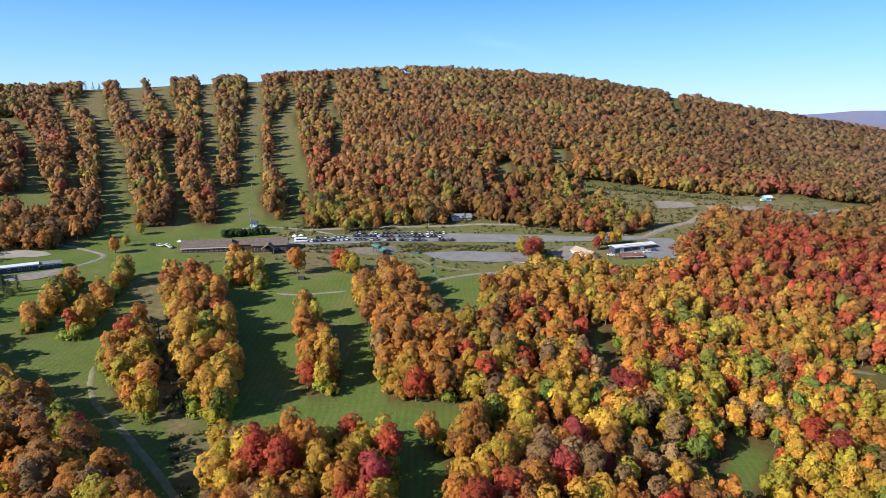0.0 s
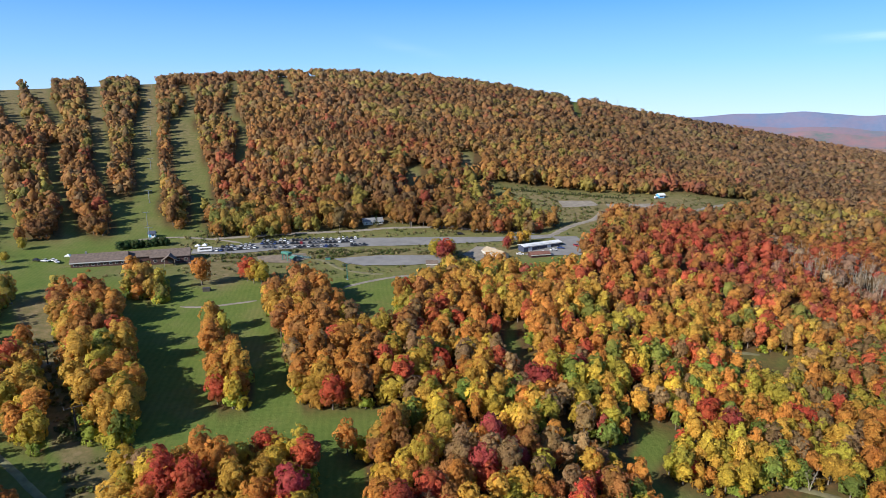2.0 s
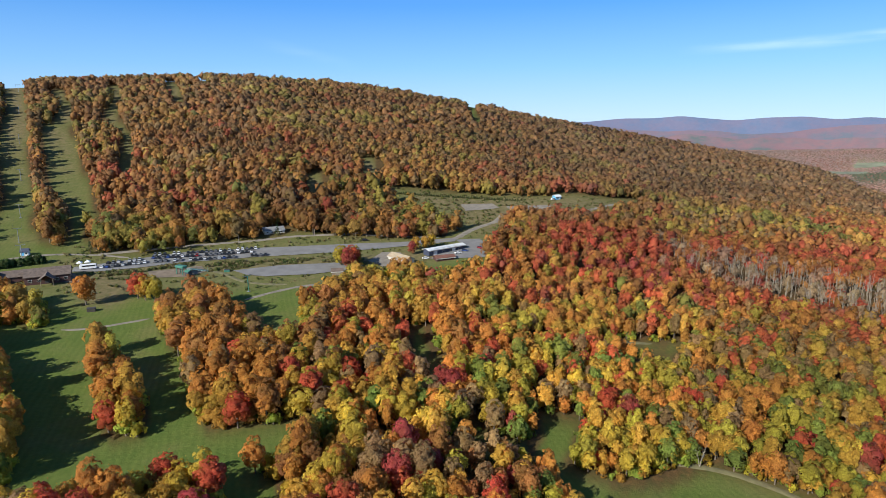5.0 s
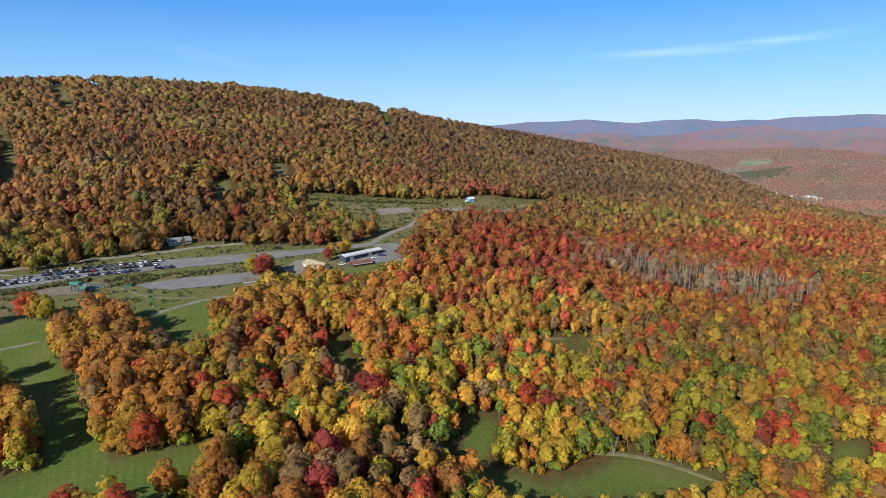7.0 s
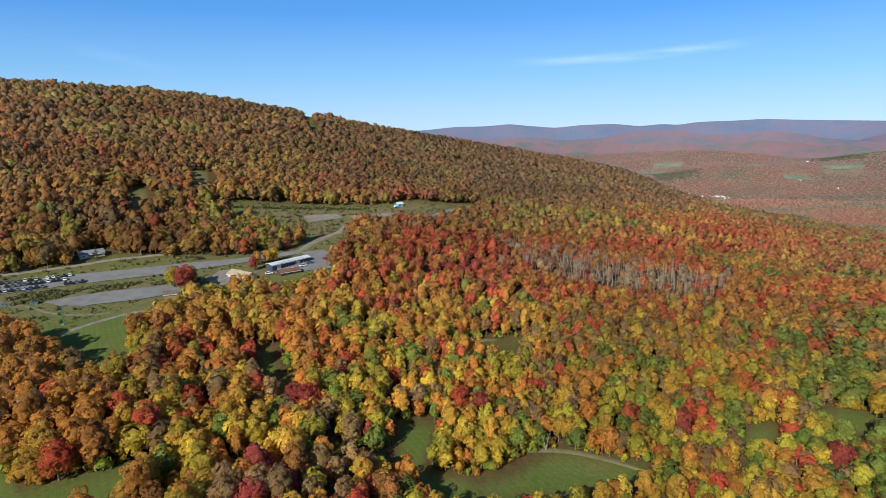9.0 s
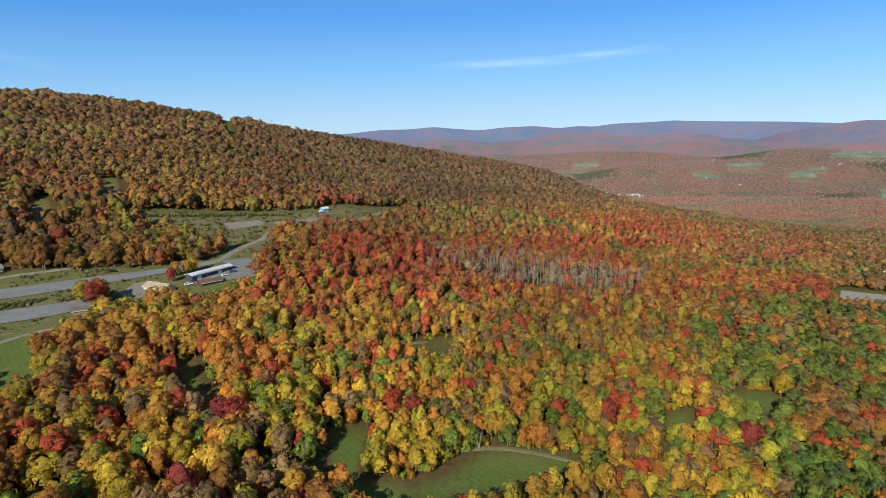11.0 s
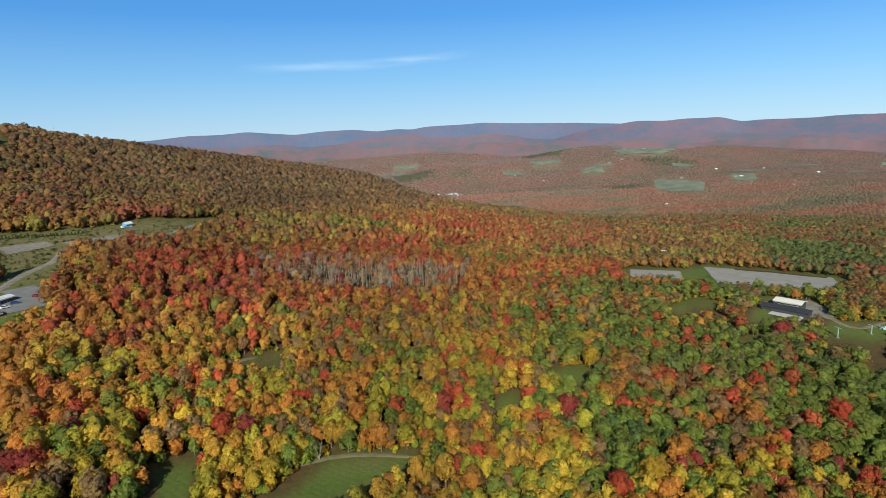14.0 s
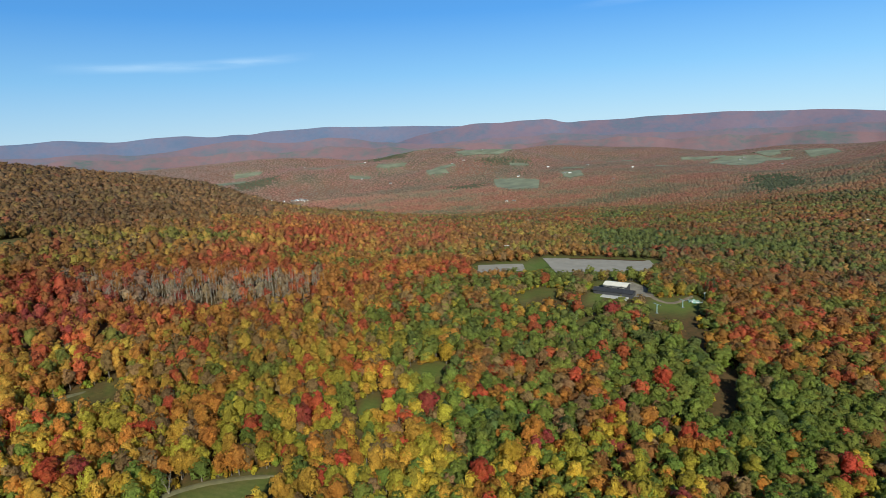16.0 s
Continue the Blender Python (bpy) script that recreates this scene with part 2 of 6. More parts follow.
# belts and clumps of trees that stand inside the open ground
BELTS = {}
BELTS['strip'] = [(-147, 307), (-117, 300), (-89, 234), (-72, 188), (-67, 170), (-76, 172), (-91, 199), (-109, 232)]
BELTS['island'] = [(-64, 256), (-58, 260), (-37, 206), (-36, 189), (-46, 187), (-55, 214)]
BELTS['row_a'] = [(-172, 232), (-166, 233), (-184, 297), (-190, 298)]
BELTS['row_b'] = [(-152, 226), (-147, 228), (-160, 290), (-166, 312), (-172, 312), (-165, 285)]
BELTS['clump'] = [(-122, 201), (-128, 225), (-120, 232), (-100, 194), (-88, 167), (-97, 172), (-113, 189)]
BELTS['left_low'] = [(-162, 190), (-127, 172), (-107, 156), (-90, 141), (-74, 127), (-70, 121), (-106, 114)]
BELTS['front'] = [(-63, 151), (-53, 149), (-40, 153), (-30, 159), (-20, 157), (-17, 157), (-14, 138), (-12, 119), (-52, 117), (-59, 143)]
BELTS['left_far'] = [(-305, 384), (-274, 398), (-245, 399), (-230, 379), (-237, 354), (-278, 346)]
BELTS['lodge_trees'] = [(-110, 305), (-93, 293), (-94, 306), (-109, 336), (-116, 330)]
# rough, unmown patches inside the open ground, and the stand of bare grey trees
ROUGH = {}
ROUGH["under_lift"] = [(-132, 256), (-129, 270), (-93, 203), (-77, 171), (-65, 164), (-56, 136), (-68, 136), (-78, 155), (-88, 172), (-105, 202)]
ROUGH["trodden"] = [(-98, 363), (-84, 366), (-70, 372), (-62, 350), (-61, 338), (-69, 318), (-80, 319), (-89, 337)]
ROUGH["west_slope"] = [(-214, 264), (-194, 251), (-166, 253), (-129, 205), (-105, 186), (-78, 155), (-73, 136), (-88, 144), (-120, 177), (-158, 199), (-172, 208)]
ROUGH["banks"] = [(-90, 372), (0, 362), (80, 352), (120, 345), (110, 372), (60, 372), (-20, 384), (-90, 390)]
ROUGH["base_slope"] = [(-150, 340), (-60, 335), (10, 320), (60, 330), (150, 350), (190, 440), (120, 430), (0, 440), (-60, 425), (-110, 430)]
ROUGH["lift_slope"] = [(-160, 300), (-130, 240), (-112, 232), (-125, 290), (-150, 330)]
ROUGH["clearing"] = OPEN["clearing"]
ROUGH["lane"] = OPEN["lane"]
ROUGH["clearing_b"] = OPEN["clearing_b"]
ROUGH["upper_slope"] = [(105, 535), (160, 530), (300, 505), (350, 475), (300, 405), (170, 400), (150, 470)]
OPEN["field_valley"] = [(2244, 575), (2220, 483), (2140, 382), (1956, 352), (1957, 436), (2044, 515)]
OPEN["field_hill"] = [(2722, 670), (2714, 828), (2841, 924), (3060, 900), (3060, 700), (2880, 640)]
OPEN["field_east"] = [(2679, -211), (2849, -287), (2767, -399), (2642, -435), (2456, -357), (2495, -272)]
OPEN["field_rise"] = [(2838, -399), (3059, -505), (2717, -478), (2707, -429)]
OPEN["field_house"] = [(2281, 328), (2306, 259), (2160, 229), (2145, 289)]
OPEN["field_south"] = [(2733, -561), (2822, -658), (2572, -651), (2559, -547)]
OPEN["field_north"] = [(2746, 1477), (2834, 1409), (2703, 1345), (2651, 1412)]
OPEN["field_mid"] = [(2498, 945), (2481, 860), (2392, 800), (2379, 886)]
OPEN["field_top"] = [(3120, 1330), (3180, 1180), (3060, 1150), (2990, 1290)]
# small hay fields and house plots scattered over the valley, by bearing, distance, half length and half depth
for k, (b, r, w, d) in enumerate(((50, 2500, 60, 40), (51, 2750, 80, 45), (53, 2950, 60, 40), (59, 2900, 60, 40), (63, 2650, 45, 40), (66, 2900, 70, 40), (71, 2650, 45, 35),
                                  (75, 2950, 60, 45), (78, 2600, 40, 30), (83, 2450, 45, 30), (87, 2750, 60, 35), (91, 2550, 40, 30), (94, 2850, 90, 40), (99, 2650, 80, 35), (101, 2900, 90, 40))):
    a, c = math.radians(b), math.radians(b + 25 * math.sin(3.1 * k))
    ring = []
    for u, v in ((-w, -d), (-0.2 * w, -1.15 * d), (w, -0.8 * d), (1.1 * w, 0.7 * d), (0.1 * w, d), (-0.9 * w, 1.1 * d)):
        ring.append((r * math.sin(a) + u * math.cos(c) + v * math.sin(c), r * math.cos(a) - u * math.sin(c) + v * math.cos(c)))
    OPEN["field_%d" % k] = ring
for name in list(OPEN):
    if name.startswith("field"):
        ROUGH[name] = OPEN[name]
BARE = {}
BARE["grey_stand"] = [(280, 344), (289, 320), (329, 281), (342, 232), (348, 204), (302, 196), (276, 235), (254, 280), (251, 311)]

# dark stands of spruce in the valley
SPRUCES = [[(2142, 1714), (2272, 1561), (2110, 1453), (2017, 1576)], [(3090, 1516), (3043, 1257), (2859, 1183), (2849, 1368)], [(2636, 709), (2690, 515), (2534, 485), (2481, 643)],
           [(1772, -247), (1886, -359), (1604, -353), (1474, -239)], [(1420, 900), (1560, 800), (1480, 700), (1340, 800)], [(2120, 700), (2200, 590), (2080, 560), (2020, 660)],
           [(1180, -180), (1300, -330), (1150, -340), (1060, -200)], [(2731, -231), (2682, -426), (2640, -426), (2660, -229)], [(2890, -406), (2865, -513), (2790, -501), (2815, -396)],
           [(1988, -269), (1987, -347), (1706, -358), (1524, -300), (1609, -237)], [(2092, 1648), (2180, 1597), (2012, 1491), (1973, 1543)], [(2603, 743), (2700, 600), (2584, 562), (2492, 687)]]

# round plots kept clear of trees: buildings and lift stations
YARDS = [(-125, 372, 26), (-150, 362, 20), (-103, 366, 14), (84, 366, 12), (87, 351, 12), (108, 362, 14), (122, 365, 16), (112, 347, 9), (14, 441, 11), (264, 482, 12), (-228, 314, 14),
         (-216, 321, 9), (-40, 364, 12), (377, 18, 19), (366, -26, 10), (44, 338, 6), (65, 310, 6), (130, 390, 14), (75, 360, 12)]
# single trees that stand out from the woods by their colour
ACCENTS = [(150, 168, "red"), (119, 175, "red"), (120, 165, "crimson"), (-9, 186, "red"), (42, 245, "red"), (62, 195, "crimson"), (25, 190, "red"), (202, 80, "crimson"),
           (214, 133, "orange"), (219, 125, "orange"), (327, 19, "crimson"), (250, -6, "red"), (252, 90, "yellow"), (116, 172, "red"),
           (162, 48, "red"), (176, 42, "yellow"), (210, -14, "red"), (260, 23, "red"), (178, 122, "crimson"), (30, 206, "red"),
           (-47, 194, "red"), (-26, 158, "red"), (24, 286, "red"), (63, 189, "crimson")]
ACCENTS += [(-109, 152, "crimson"), (-23, 154, "yellow"), (-33, 151, "yellow"), (-61, 151, "yellow"), (-16, 222, "orange")]
# outlines of the paved and gravelled lots
LOTS = [
    [(-101, 391), (-85, 396), (-63, 404), (-41, 411), (6, 409), (56, 403), (97, 397), (136, 398), (133, 388), (95, 386), (54, 385), (6, 389), (-39, 389), (-68, 383), (-88, 380), (-101, 383)],
    [(-13, 364), (15, 367), (51, 362), (54, 350), (49, 346), (30, 344), (5, 347), (-6, 353)],
    [(134, 392), (152, 391), (150, 358), (138, 345), (120, 347), (104, 352), (110, 360), (136, 372)],
    [(66, 360), (78, 376), (90, 372), (88, 350), (72, 346)],
    [(172, 488), (201, 488), (202, 473), (170, 470)],
    [(209, 476), (246, 465), (241, 451), (208, 461)],
    [(-60, 374), (-31, 379), (-28, 366), (-38, 358), (-56, 361)],
    [(-160, 378), (-128, 388), (-104, 386), (-94, 372), (-92, 360), (-128, 372), (-150, 366)],
]
ROADS = [[(-96, 414), (-45, 424), (6, 427), (23, 431), (70, 427), (84, 418), (101, 412), (128, 402)], [(120, 391), (136, 396), (151, 414), (166, 426), (184, 436), (200, 458)], [(-9, 308), (2, 316), (13, 321), (22, 325), (36, 325)]]
GLADE_TRACK = [(120, 147), (137, 138), (147, 124), (152, 113)]

# ---- materials ----


def material(name):
    m = bpy.data.materials.new(name)
    m.use_nodes = True
    n = m.node_tree.nodes
    return m, n, m.node_tree.links, n["Principled BSDF"]


def node(n, kind, **given):
    x = n.new(kind)
    for k, v in given.items():
        if k in x.inputs:
            x.inputs[k].default_value = v
    return x


def noise_of(n, l, scale, detail=4.0, rough=0.55):
    """A noise at a true size: one feature is about 1 / scale metres."""
    where = n.new("ShaderNodeNewGeometry")
    x = node(n, "ShaderNodeTexNoise", Scale=scale, Detail=detail, Roughness=rough)
    l.new(where.outputs["Position"], x.inputs["Vector"])
    return x.outputs["Fac"]


def ramp(n, l, fac, *stops):
    x = n.new("ShaderNodeValToRGB")
    e = x.color_ramp.elements
    while len(e) < len(stops):
        e.new(0.5)
    for k, (p, c) in enumerate(stops):
        e[k].position, e[k].color = p, (*c, 1)
    l.new(fac, x.inputs["Fac"])
    return x.outputs["Color"]


def mix(n, l, fac, a, b, how="MIX"):
    x = n.new("ShaderNodeMix")
    x.data_type, x.blend_type = "RGBA", how
    for socket, v in ((x.inputs["Factor"], fac), (x.inputs["A"], a), (x.inputs["B"], b)):
        if hasattr(v, "is_linked"):
            l.new(v, socket)
        elif isinstance(v, tuple):
            socket.default_value = (*v, 1)
        else:
            socket.default_value = v
    return x.outputs["Result"]


def bump(n, l, bsdf, height, strength, distance):
    x = node(n, "ShaderNodeBump", Strength=strength, Distance=distance)
    l.new(height, x.inputs["Height"])
    l.new(x.outputs["Normal"], bsdf.inputs["Normal"])


def plain(name, colour, rough=0.7, metal=0.0, vary=0.25, scale=0.8):
    """A painted or worn surface: one colour with blotches and fine grain."""
    m, n, l, b = material(name)
    dark = tuple(c * (1 - vary) for c in colour)
    light = tuple(min(1, c * (1 + vary)) for c in colour)
    c = ramp(n, l, noise_of(n, l, scale, 6.0), (0.3, dark), (0.7, light))
    l.new(c, b.inputs["Base Color"])
    b.inputs["Roughness"].default_value, b.inputs["Metallic"].default_value = rough, metal
    bump(n, l, b, noise_of(n, l, scale * 8), 0.2, 0.02)
    return m


def leaf_material(name, source, soft=0.0, grain=3.4, gaps=2.4, thin=0.47):
    """Leaves: the tree's own tint, varied from clump to clump, with light let through."""
    m, n, l, b = material(name)
    if source == "object":
        tint = n.new("ShaderNodeObjectInfo").outputs["Color"]
    else:
        a = n.new("ShaderNodeAttribute")
        a.attribute_name = "tint"
        tint = a.outputs["Color"]
    island = n.new("ShaderNodeNewGeometry").outputs["Random Per Island"]
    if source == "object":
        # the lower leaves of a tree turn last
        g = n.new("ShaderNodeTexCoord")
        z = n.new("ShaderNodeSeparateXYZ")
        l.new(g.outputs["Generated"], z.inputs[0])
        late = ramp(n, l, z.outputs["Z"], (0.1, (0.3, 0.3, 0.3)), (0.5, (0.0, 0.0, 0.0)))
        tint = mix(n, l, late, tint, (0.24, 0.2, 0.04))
    shade = ramp(n, l, island, (0.0, (0.7 + 0.1 * soft, 0.68 + 0.1 * soft, 0.66 + 0.1 * soft)), (0.5, (1.0, 1.0, 1.0)), (1.0, (1.24 - 0.1 * soft, 1.28 - 0.1 * soft, 1.22 - 0.1 * soft)))
    c = mix(n, l, 1.0, tint, shade, "MULTIPLY")
    # shaded gaps between leaves are put into the tint, along with the bump
    sprays = noise_of(n, l, grain, 6.0, 0.75)
    c = mix(n, l, 1.0, c, ramp(n, l, sprays, (0.36, (0.66 + 0.2 * soft, 0.64 + 0.2 * soft, 0.62 + 0.2 * soft)), (0.5, (1.06, 1.06, 1.06)), (0.62, (1.42 - 0.26 * soft, 1.44 - 0.26 * soft, 1.38 - 0.26 * soft))), "MULTIPLY")
    c = mix(n, l, ramp(n, l, noise_of(n, l, 0.22, 3.0), (0.45, (0, 0, 0)), (0.7, (0.2, 0.2, 0.2))), c, (0.32, 0.25, 0.03))
    bump(n, l, b, sprays, 1.0 - 0.6 * soft, 1.2 / grain)
    l.new(c, b.inputs["Base Color"])
    b.inputs["Roughness"].default_value = 0.62
    b.inputs["Specular IOR Level"].default_value = 0.25
    t = n.new("ShaderNodeBsdfTranslucent")
    l.new(c, t.inputs["Color"])
    s = node(n, "ShaderNodeMixShader", Fac=0.44)
    l.new(b.outputs[0], s.inputs[1])
    l.new(t.outputs[0], s.inputs[2])
    if not gaps:
        l.new(s.outputs[0], n["Material Output"].inputs["Surface"])
        return m
    # the clumps are not closed: gaps between the sprays of leaves
    hole = n.new("ShaderNodeMath")
    hole.operation = "GREATER_THAN"
    hole.inputs[1].default_value = thin
    l.new(noise_of(n, l, gaps, 3.0, 0.6), hole.inputs[0])
    clear = n.new("ShaderNodeBsdfTransparent")
    open_mix = n.new("ShaderNodeMixShader")
    l.new(hole.outputs[0], open_mix.inputs["Fac"])
    l.new(clear.outputs[0], open_mix.inputs[1])
    l.new(s.outputs[0], open_mix.inputs[2])
    l.new(open_mix.outputs[0], n["Material Output"].inputs["Surface"])
    return m


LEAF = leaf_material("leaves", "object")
WOODS = leaf_material("woodland_leaves", "stuff", 0.0, 2.2, 1.8, 0.46)
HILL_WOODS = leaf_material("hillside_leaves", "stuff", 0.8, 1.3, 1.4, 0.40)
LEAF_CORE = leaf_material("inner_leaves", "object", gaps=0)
WOODS_CORE = leaf_material("woodland_inner_leaves", "stuff", 0.0, 2.2, 0)
BARK = plain("bark", (0.16, 0.13, 0.10), 0.9, vary=0.4, scale=2.0)


def ground_material():
    m, n, l, b = material("grass_and_litter")
    a = n.new("ShaderNodeAttribute")
    a.attribute_name = "cover"
    parts = n.new("ShaderNodeSeparateColor")
    l.new(a.outputs["Color"], parts.inputs["Color"])
    grass = ramp(n, l, noise_of(n, l, 0.035, 6.0, 0.6), (0.3, (0.07, 0.122, 0.02)), (0.5, (0.115, 0.152, 0.03)), (0.66, (0.185, 0.168, 0.062)))
    grass = mix(n, l, 0.5, grass, ramp(n, l, noise_of(n, l, 0.6, 5.0, 0.7), (0.3, (0.072, 0.11, 0.024)), (0.7, (0.145, 0.168, 0.045))))
    # mown stripes
    wave = n.new("ShaderNodeTexWave")
    wave.inputs["Scale"].default_value, wave.inputs["Distortion"].default_value, wave.inputs["Detail"].default_value = 0.13, 9.0, 4.0
    wave.inputs["Detail Scale"].default_value = 0.2
    spot = n.new("ShaderNodeNewGeometry")
    l.new(spot.outputs["Position"], wave.inputs["Vector"])
    grass = mix(n, l, 1.0, grass, ramp(n, l, wave.outputs["Fac"], (0.2, (0.95, 0.96, 0.95)), (0.8, (1.05, 1.04, 1.04))), "MULTIPLY")
    rough = ramp(n, l, noise_of(n, l, 0.25, 8.0, 0.7), (0.3, (0.095, 0.09, 0.034)), (0.5, (0.16, 0.13, 0.06)), (0.7, (0.25, 0.18, 0.10)))
    litter = ramp(n, l, noise_of(n, l, 0.4, 6.0, 0.7), (0.3, (0.05, 0.045, 0.02)), (0.6, (0.12, 0.07, 0.03)), (0.8, (0.2, 0.12, 0.04)))
    # distant woods: crowns of mixed autumn colours, too far off to tell apart
    cells = n.new("ShaderNodeTexVoronoi")
    cells.inputs["Scale"].default_value = 0.085
    where = n.new("ShaderNodeNewGeometry")
    l.new(where.outputs["Position"], cells.inputs["Vector"])
    crowns = ramp(n, l, cells.outputs["Color"], (0.15, (0.13, 0.12, 0.075)), (0.4, (0.21, 0.135, 0.085)), (0.65, (0.28, 0.125, 0.08)), (0.9, (0.26, 0.165, 0.085)))
    patch = ramp(n, l, noise_of(n, l, 0.0045, 7.0, 0.68), (0.38, (0.12, 0.125, 0.08)), (0.47, (0.2, 0.145, 0.095)), (0.56, (0.25, 0.135, 0.095)), (0.68, (0.28, 0.12, 0.09)))
    crowns = mix(n, l, 0.62, crowns, patch)
    c = mix(n, l, parts.outputs["Blue"], litter, crowns)
    hay = ramp(n, l, noise_of(n, l, 0.012, 4.0, 0.6), (0.35, (0.21, 0.26, 0.15)), (0.65, (0.36, 0.38, 0.24)))
    c = mix(n, l, parts.outputs["Red"], c, mix(n, l, parts.outputs["Blue"], grass, hay))
    c = mix(n, l, parts.outputs["Green"], c, rough)
    l.new(c, b.inputs["Base Color"])
    b.inputs["Roughness"].default_value = 0.95
    b.inputs["Specular IOR Level"].default_value = 0.1
    bump(n, l, b, noise_of(n, l, 0.5, 8.0, 0.7), 0.6, 0.6)
    return m


GRASS = ground_material()

# ---- the ground ----


def inside(x, y, ring):
    """Which of the points x, y lie inside the ring."""
    hit = np.zeros(x.shape, bool)
    for (ax, ay), (bx, by) in zip(ring, ring[1:] + ring[:1]):
        if ay != by:
            hit ^= ((ay > y) != (by > y)) & (x < (bx - ax) * (y - ay) / (by - ay) + ax)
    return hit


def widened(x, y, ring, by):
    hit = inside(x, y, ring)
    for dx, dy in ((by, 0), (-by, 0), (0, by), (0, -by)):
        hit |= inside(x + dx, y + dy, ring)
    return hit


THIN = ("island", "clump", "row_a", "row_b")


def is_open(x, y, margin=0.0, belt=0.0):
    """Open ground; margin widens the narrow trails for the crowns' reach, belt the tree belts."""
    free = np.zeros(x.shape, bool)
    for name, ring in OPEN.items():
        kind = name.split("_")[0]
        wide = margin * {"gap": 1.1, "trail": 1.75, "cut": 1.6, "glade": 1.8, "clearing": 2.2, "lawn": 1.3, "base": 0.3, "front": 0.8, "field": 0.3}.get(kind, 1.0)
        free |= widened(x, y, ring, wide) if wide else inside(x, y, ring)
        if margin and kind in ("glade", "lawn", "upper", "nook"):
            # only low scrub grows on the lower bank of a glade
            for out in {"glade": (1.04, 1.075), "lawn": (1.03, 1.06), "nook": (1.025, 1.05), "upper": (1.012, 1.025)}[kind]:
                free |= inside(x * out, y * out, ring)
    for name, ring in BELTS.items():
        if belt and name in THIN:
            core = inside(x, y, ring)
            for dx, dy in ((belt, 0), (-belt, 0)) if not name.startswith("row") else ():
                core &= inside(x + dx, y + dy, ring)
            free &= ~core
        else:
            free &= ~(widened(x, y, ring, belt) if belt else inside(x, y, ring))
    return free


def mesh_of(name, verts, tris, mats, which=None, tint=None, rounded=False):
    """A mesh from arrays of corners and triangles, with a tint per corner if given."""
    me = bpy.data.meshes.new(name)
    verts, tris = np.asarray(verts, np.float32), np.asarray(tris, np.int32)
    me.vertices.add(len(verts))
    me.vertices.foreach_set("co", verts.ravel())
    me.loops.add(tris.size)
    me.loops.foreach_set("vertex_index", tris.ravel())
    me.polygons.add(len(tris))
    me.polygons.foreach_set("loop_start", np.arange(len(tris), dtype=np.int32) * tris.shape[1])
    if which is not None:
        me.polygons.foreach_set("material_index", np.asarray(which, np.int32))
    if rounded:
        me.polygons.foreach_set("use_smooth", np.ones(len(tris), bool))
    for m in mats:
        me.materials.append(m)
    if tint is not None:
        name, values = tint
        a = me.attributes.new(name, "FLOAT_COLOR", "POINT")
        a.data.foreach_set("color", np.concatenate([values, np.ones((len(values), 1))], 1).astype(np.float32).ravel())
    me.update(calc_edges=True)
    return me


def build_ground():
    fine = np.arange(-56, 124.1, 0.5)
    rest = np.arange(128, 300.1, 4.0)
    bearing = np.radians(np.concatenate([fine, rest]))
    radius = np.concatenate([[0.02, 40.0, 70.0], np.geomspace(90, 4850, 230)])
    b, r = np.meshgrid(bearing, radius, indexing="ij")
    x, y = r * np.sin(b), r * np.cos(b)
    z = land(x, y)
    # dark litter replaces grass in the gap, standing in for the trees' shade
    free = (is_open(x, y) & ~inside(x, y, OPEN["gap"])).astype(float)
    free = smooth(free, 1, 3)
    wild = np.zeros_like(free)
    for name, ring in ROUGH.items():
        wild = np.maximum(wild, inside(x, y, ring) * (0.55 if name == 'base_slope' else 0.12 if name.startswith('field') else 0.12 if name.startswith('west') else 0.95))
    for name, ring in OPEN.items():
        if name.startswith("trail"):
            wild = np.maximum(wild, inside(x, y, ring) * np.clip((r - 380) / 420, 0.2, 0.95))
    far = np.clip((r - 1150) / 150, 0, 1)
    nb, nr = b.shape
    i, j = np.meshgrid(np.arange(nb), np.arange(nr - 1), indexing="ij")
    i2 = (i + 1) % nb
    quads = np.stack([i * nr + j, i * nr + j + 1, i2 * nr + j + 1, i2 * nr + j], -1).reshape(-1, 4)
    me = mesh_of("ground", np.stack([x, y, z], -1).reshape(-1, 3), quads, [GRASS],
                 tint=("cover", np.stack([free, smooth(wild, 1, 3) * free, far], -1).reshape(-1, 3)))
    me.polygons.foreach_set("use_smooth", np.ones(len(quads), bool))
    tagged(new("ground", me), "mown green ski slopes and leaf-strewn woodland floor", "ground", kind="structure")


build_ground()

# ---- trees ----
HUES = {
    "orange": (0.54, 0.195, 0.032),
    "amber": (0.56, 0.295, 0.036),
    "yellow": (0.58, 0.375, 0.036),
    "red": (0.54, 0.058, 0.036),
    "rust": (0.35, 0.125, 0.038),
    "brown": (0.275, 0.15, 0.072),
    "green": (0.165, 0.215, 0.034),
    "olive": (0.40, 0.315, 0.03),
    "crimson": (0.35, 0.03, 0.048),
    "deep_green": (0.092, 0.145, 0.04),
}
HUE_NAMES = list(HUES)
HUE_TABLE = np.array([HUES[k] for k in HUE_NAMES])


def blend_of(**share):
    return np.array([share.get(k, 0.0) for k in HUE_NAMES])


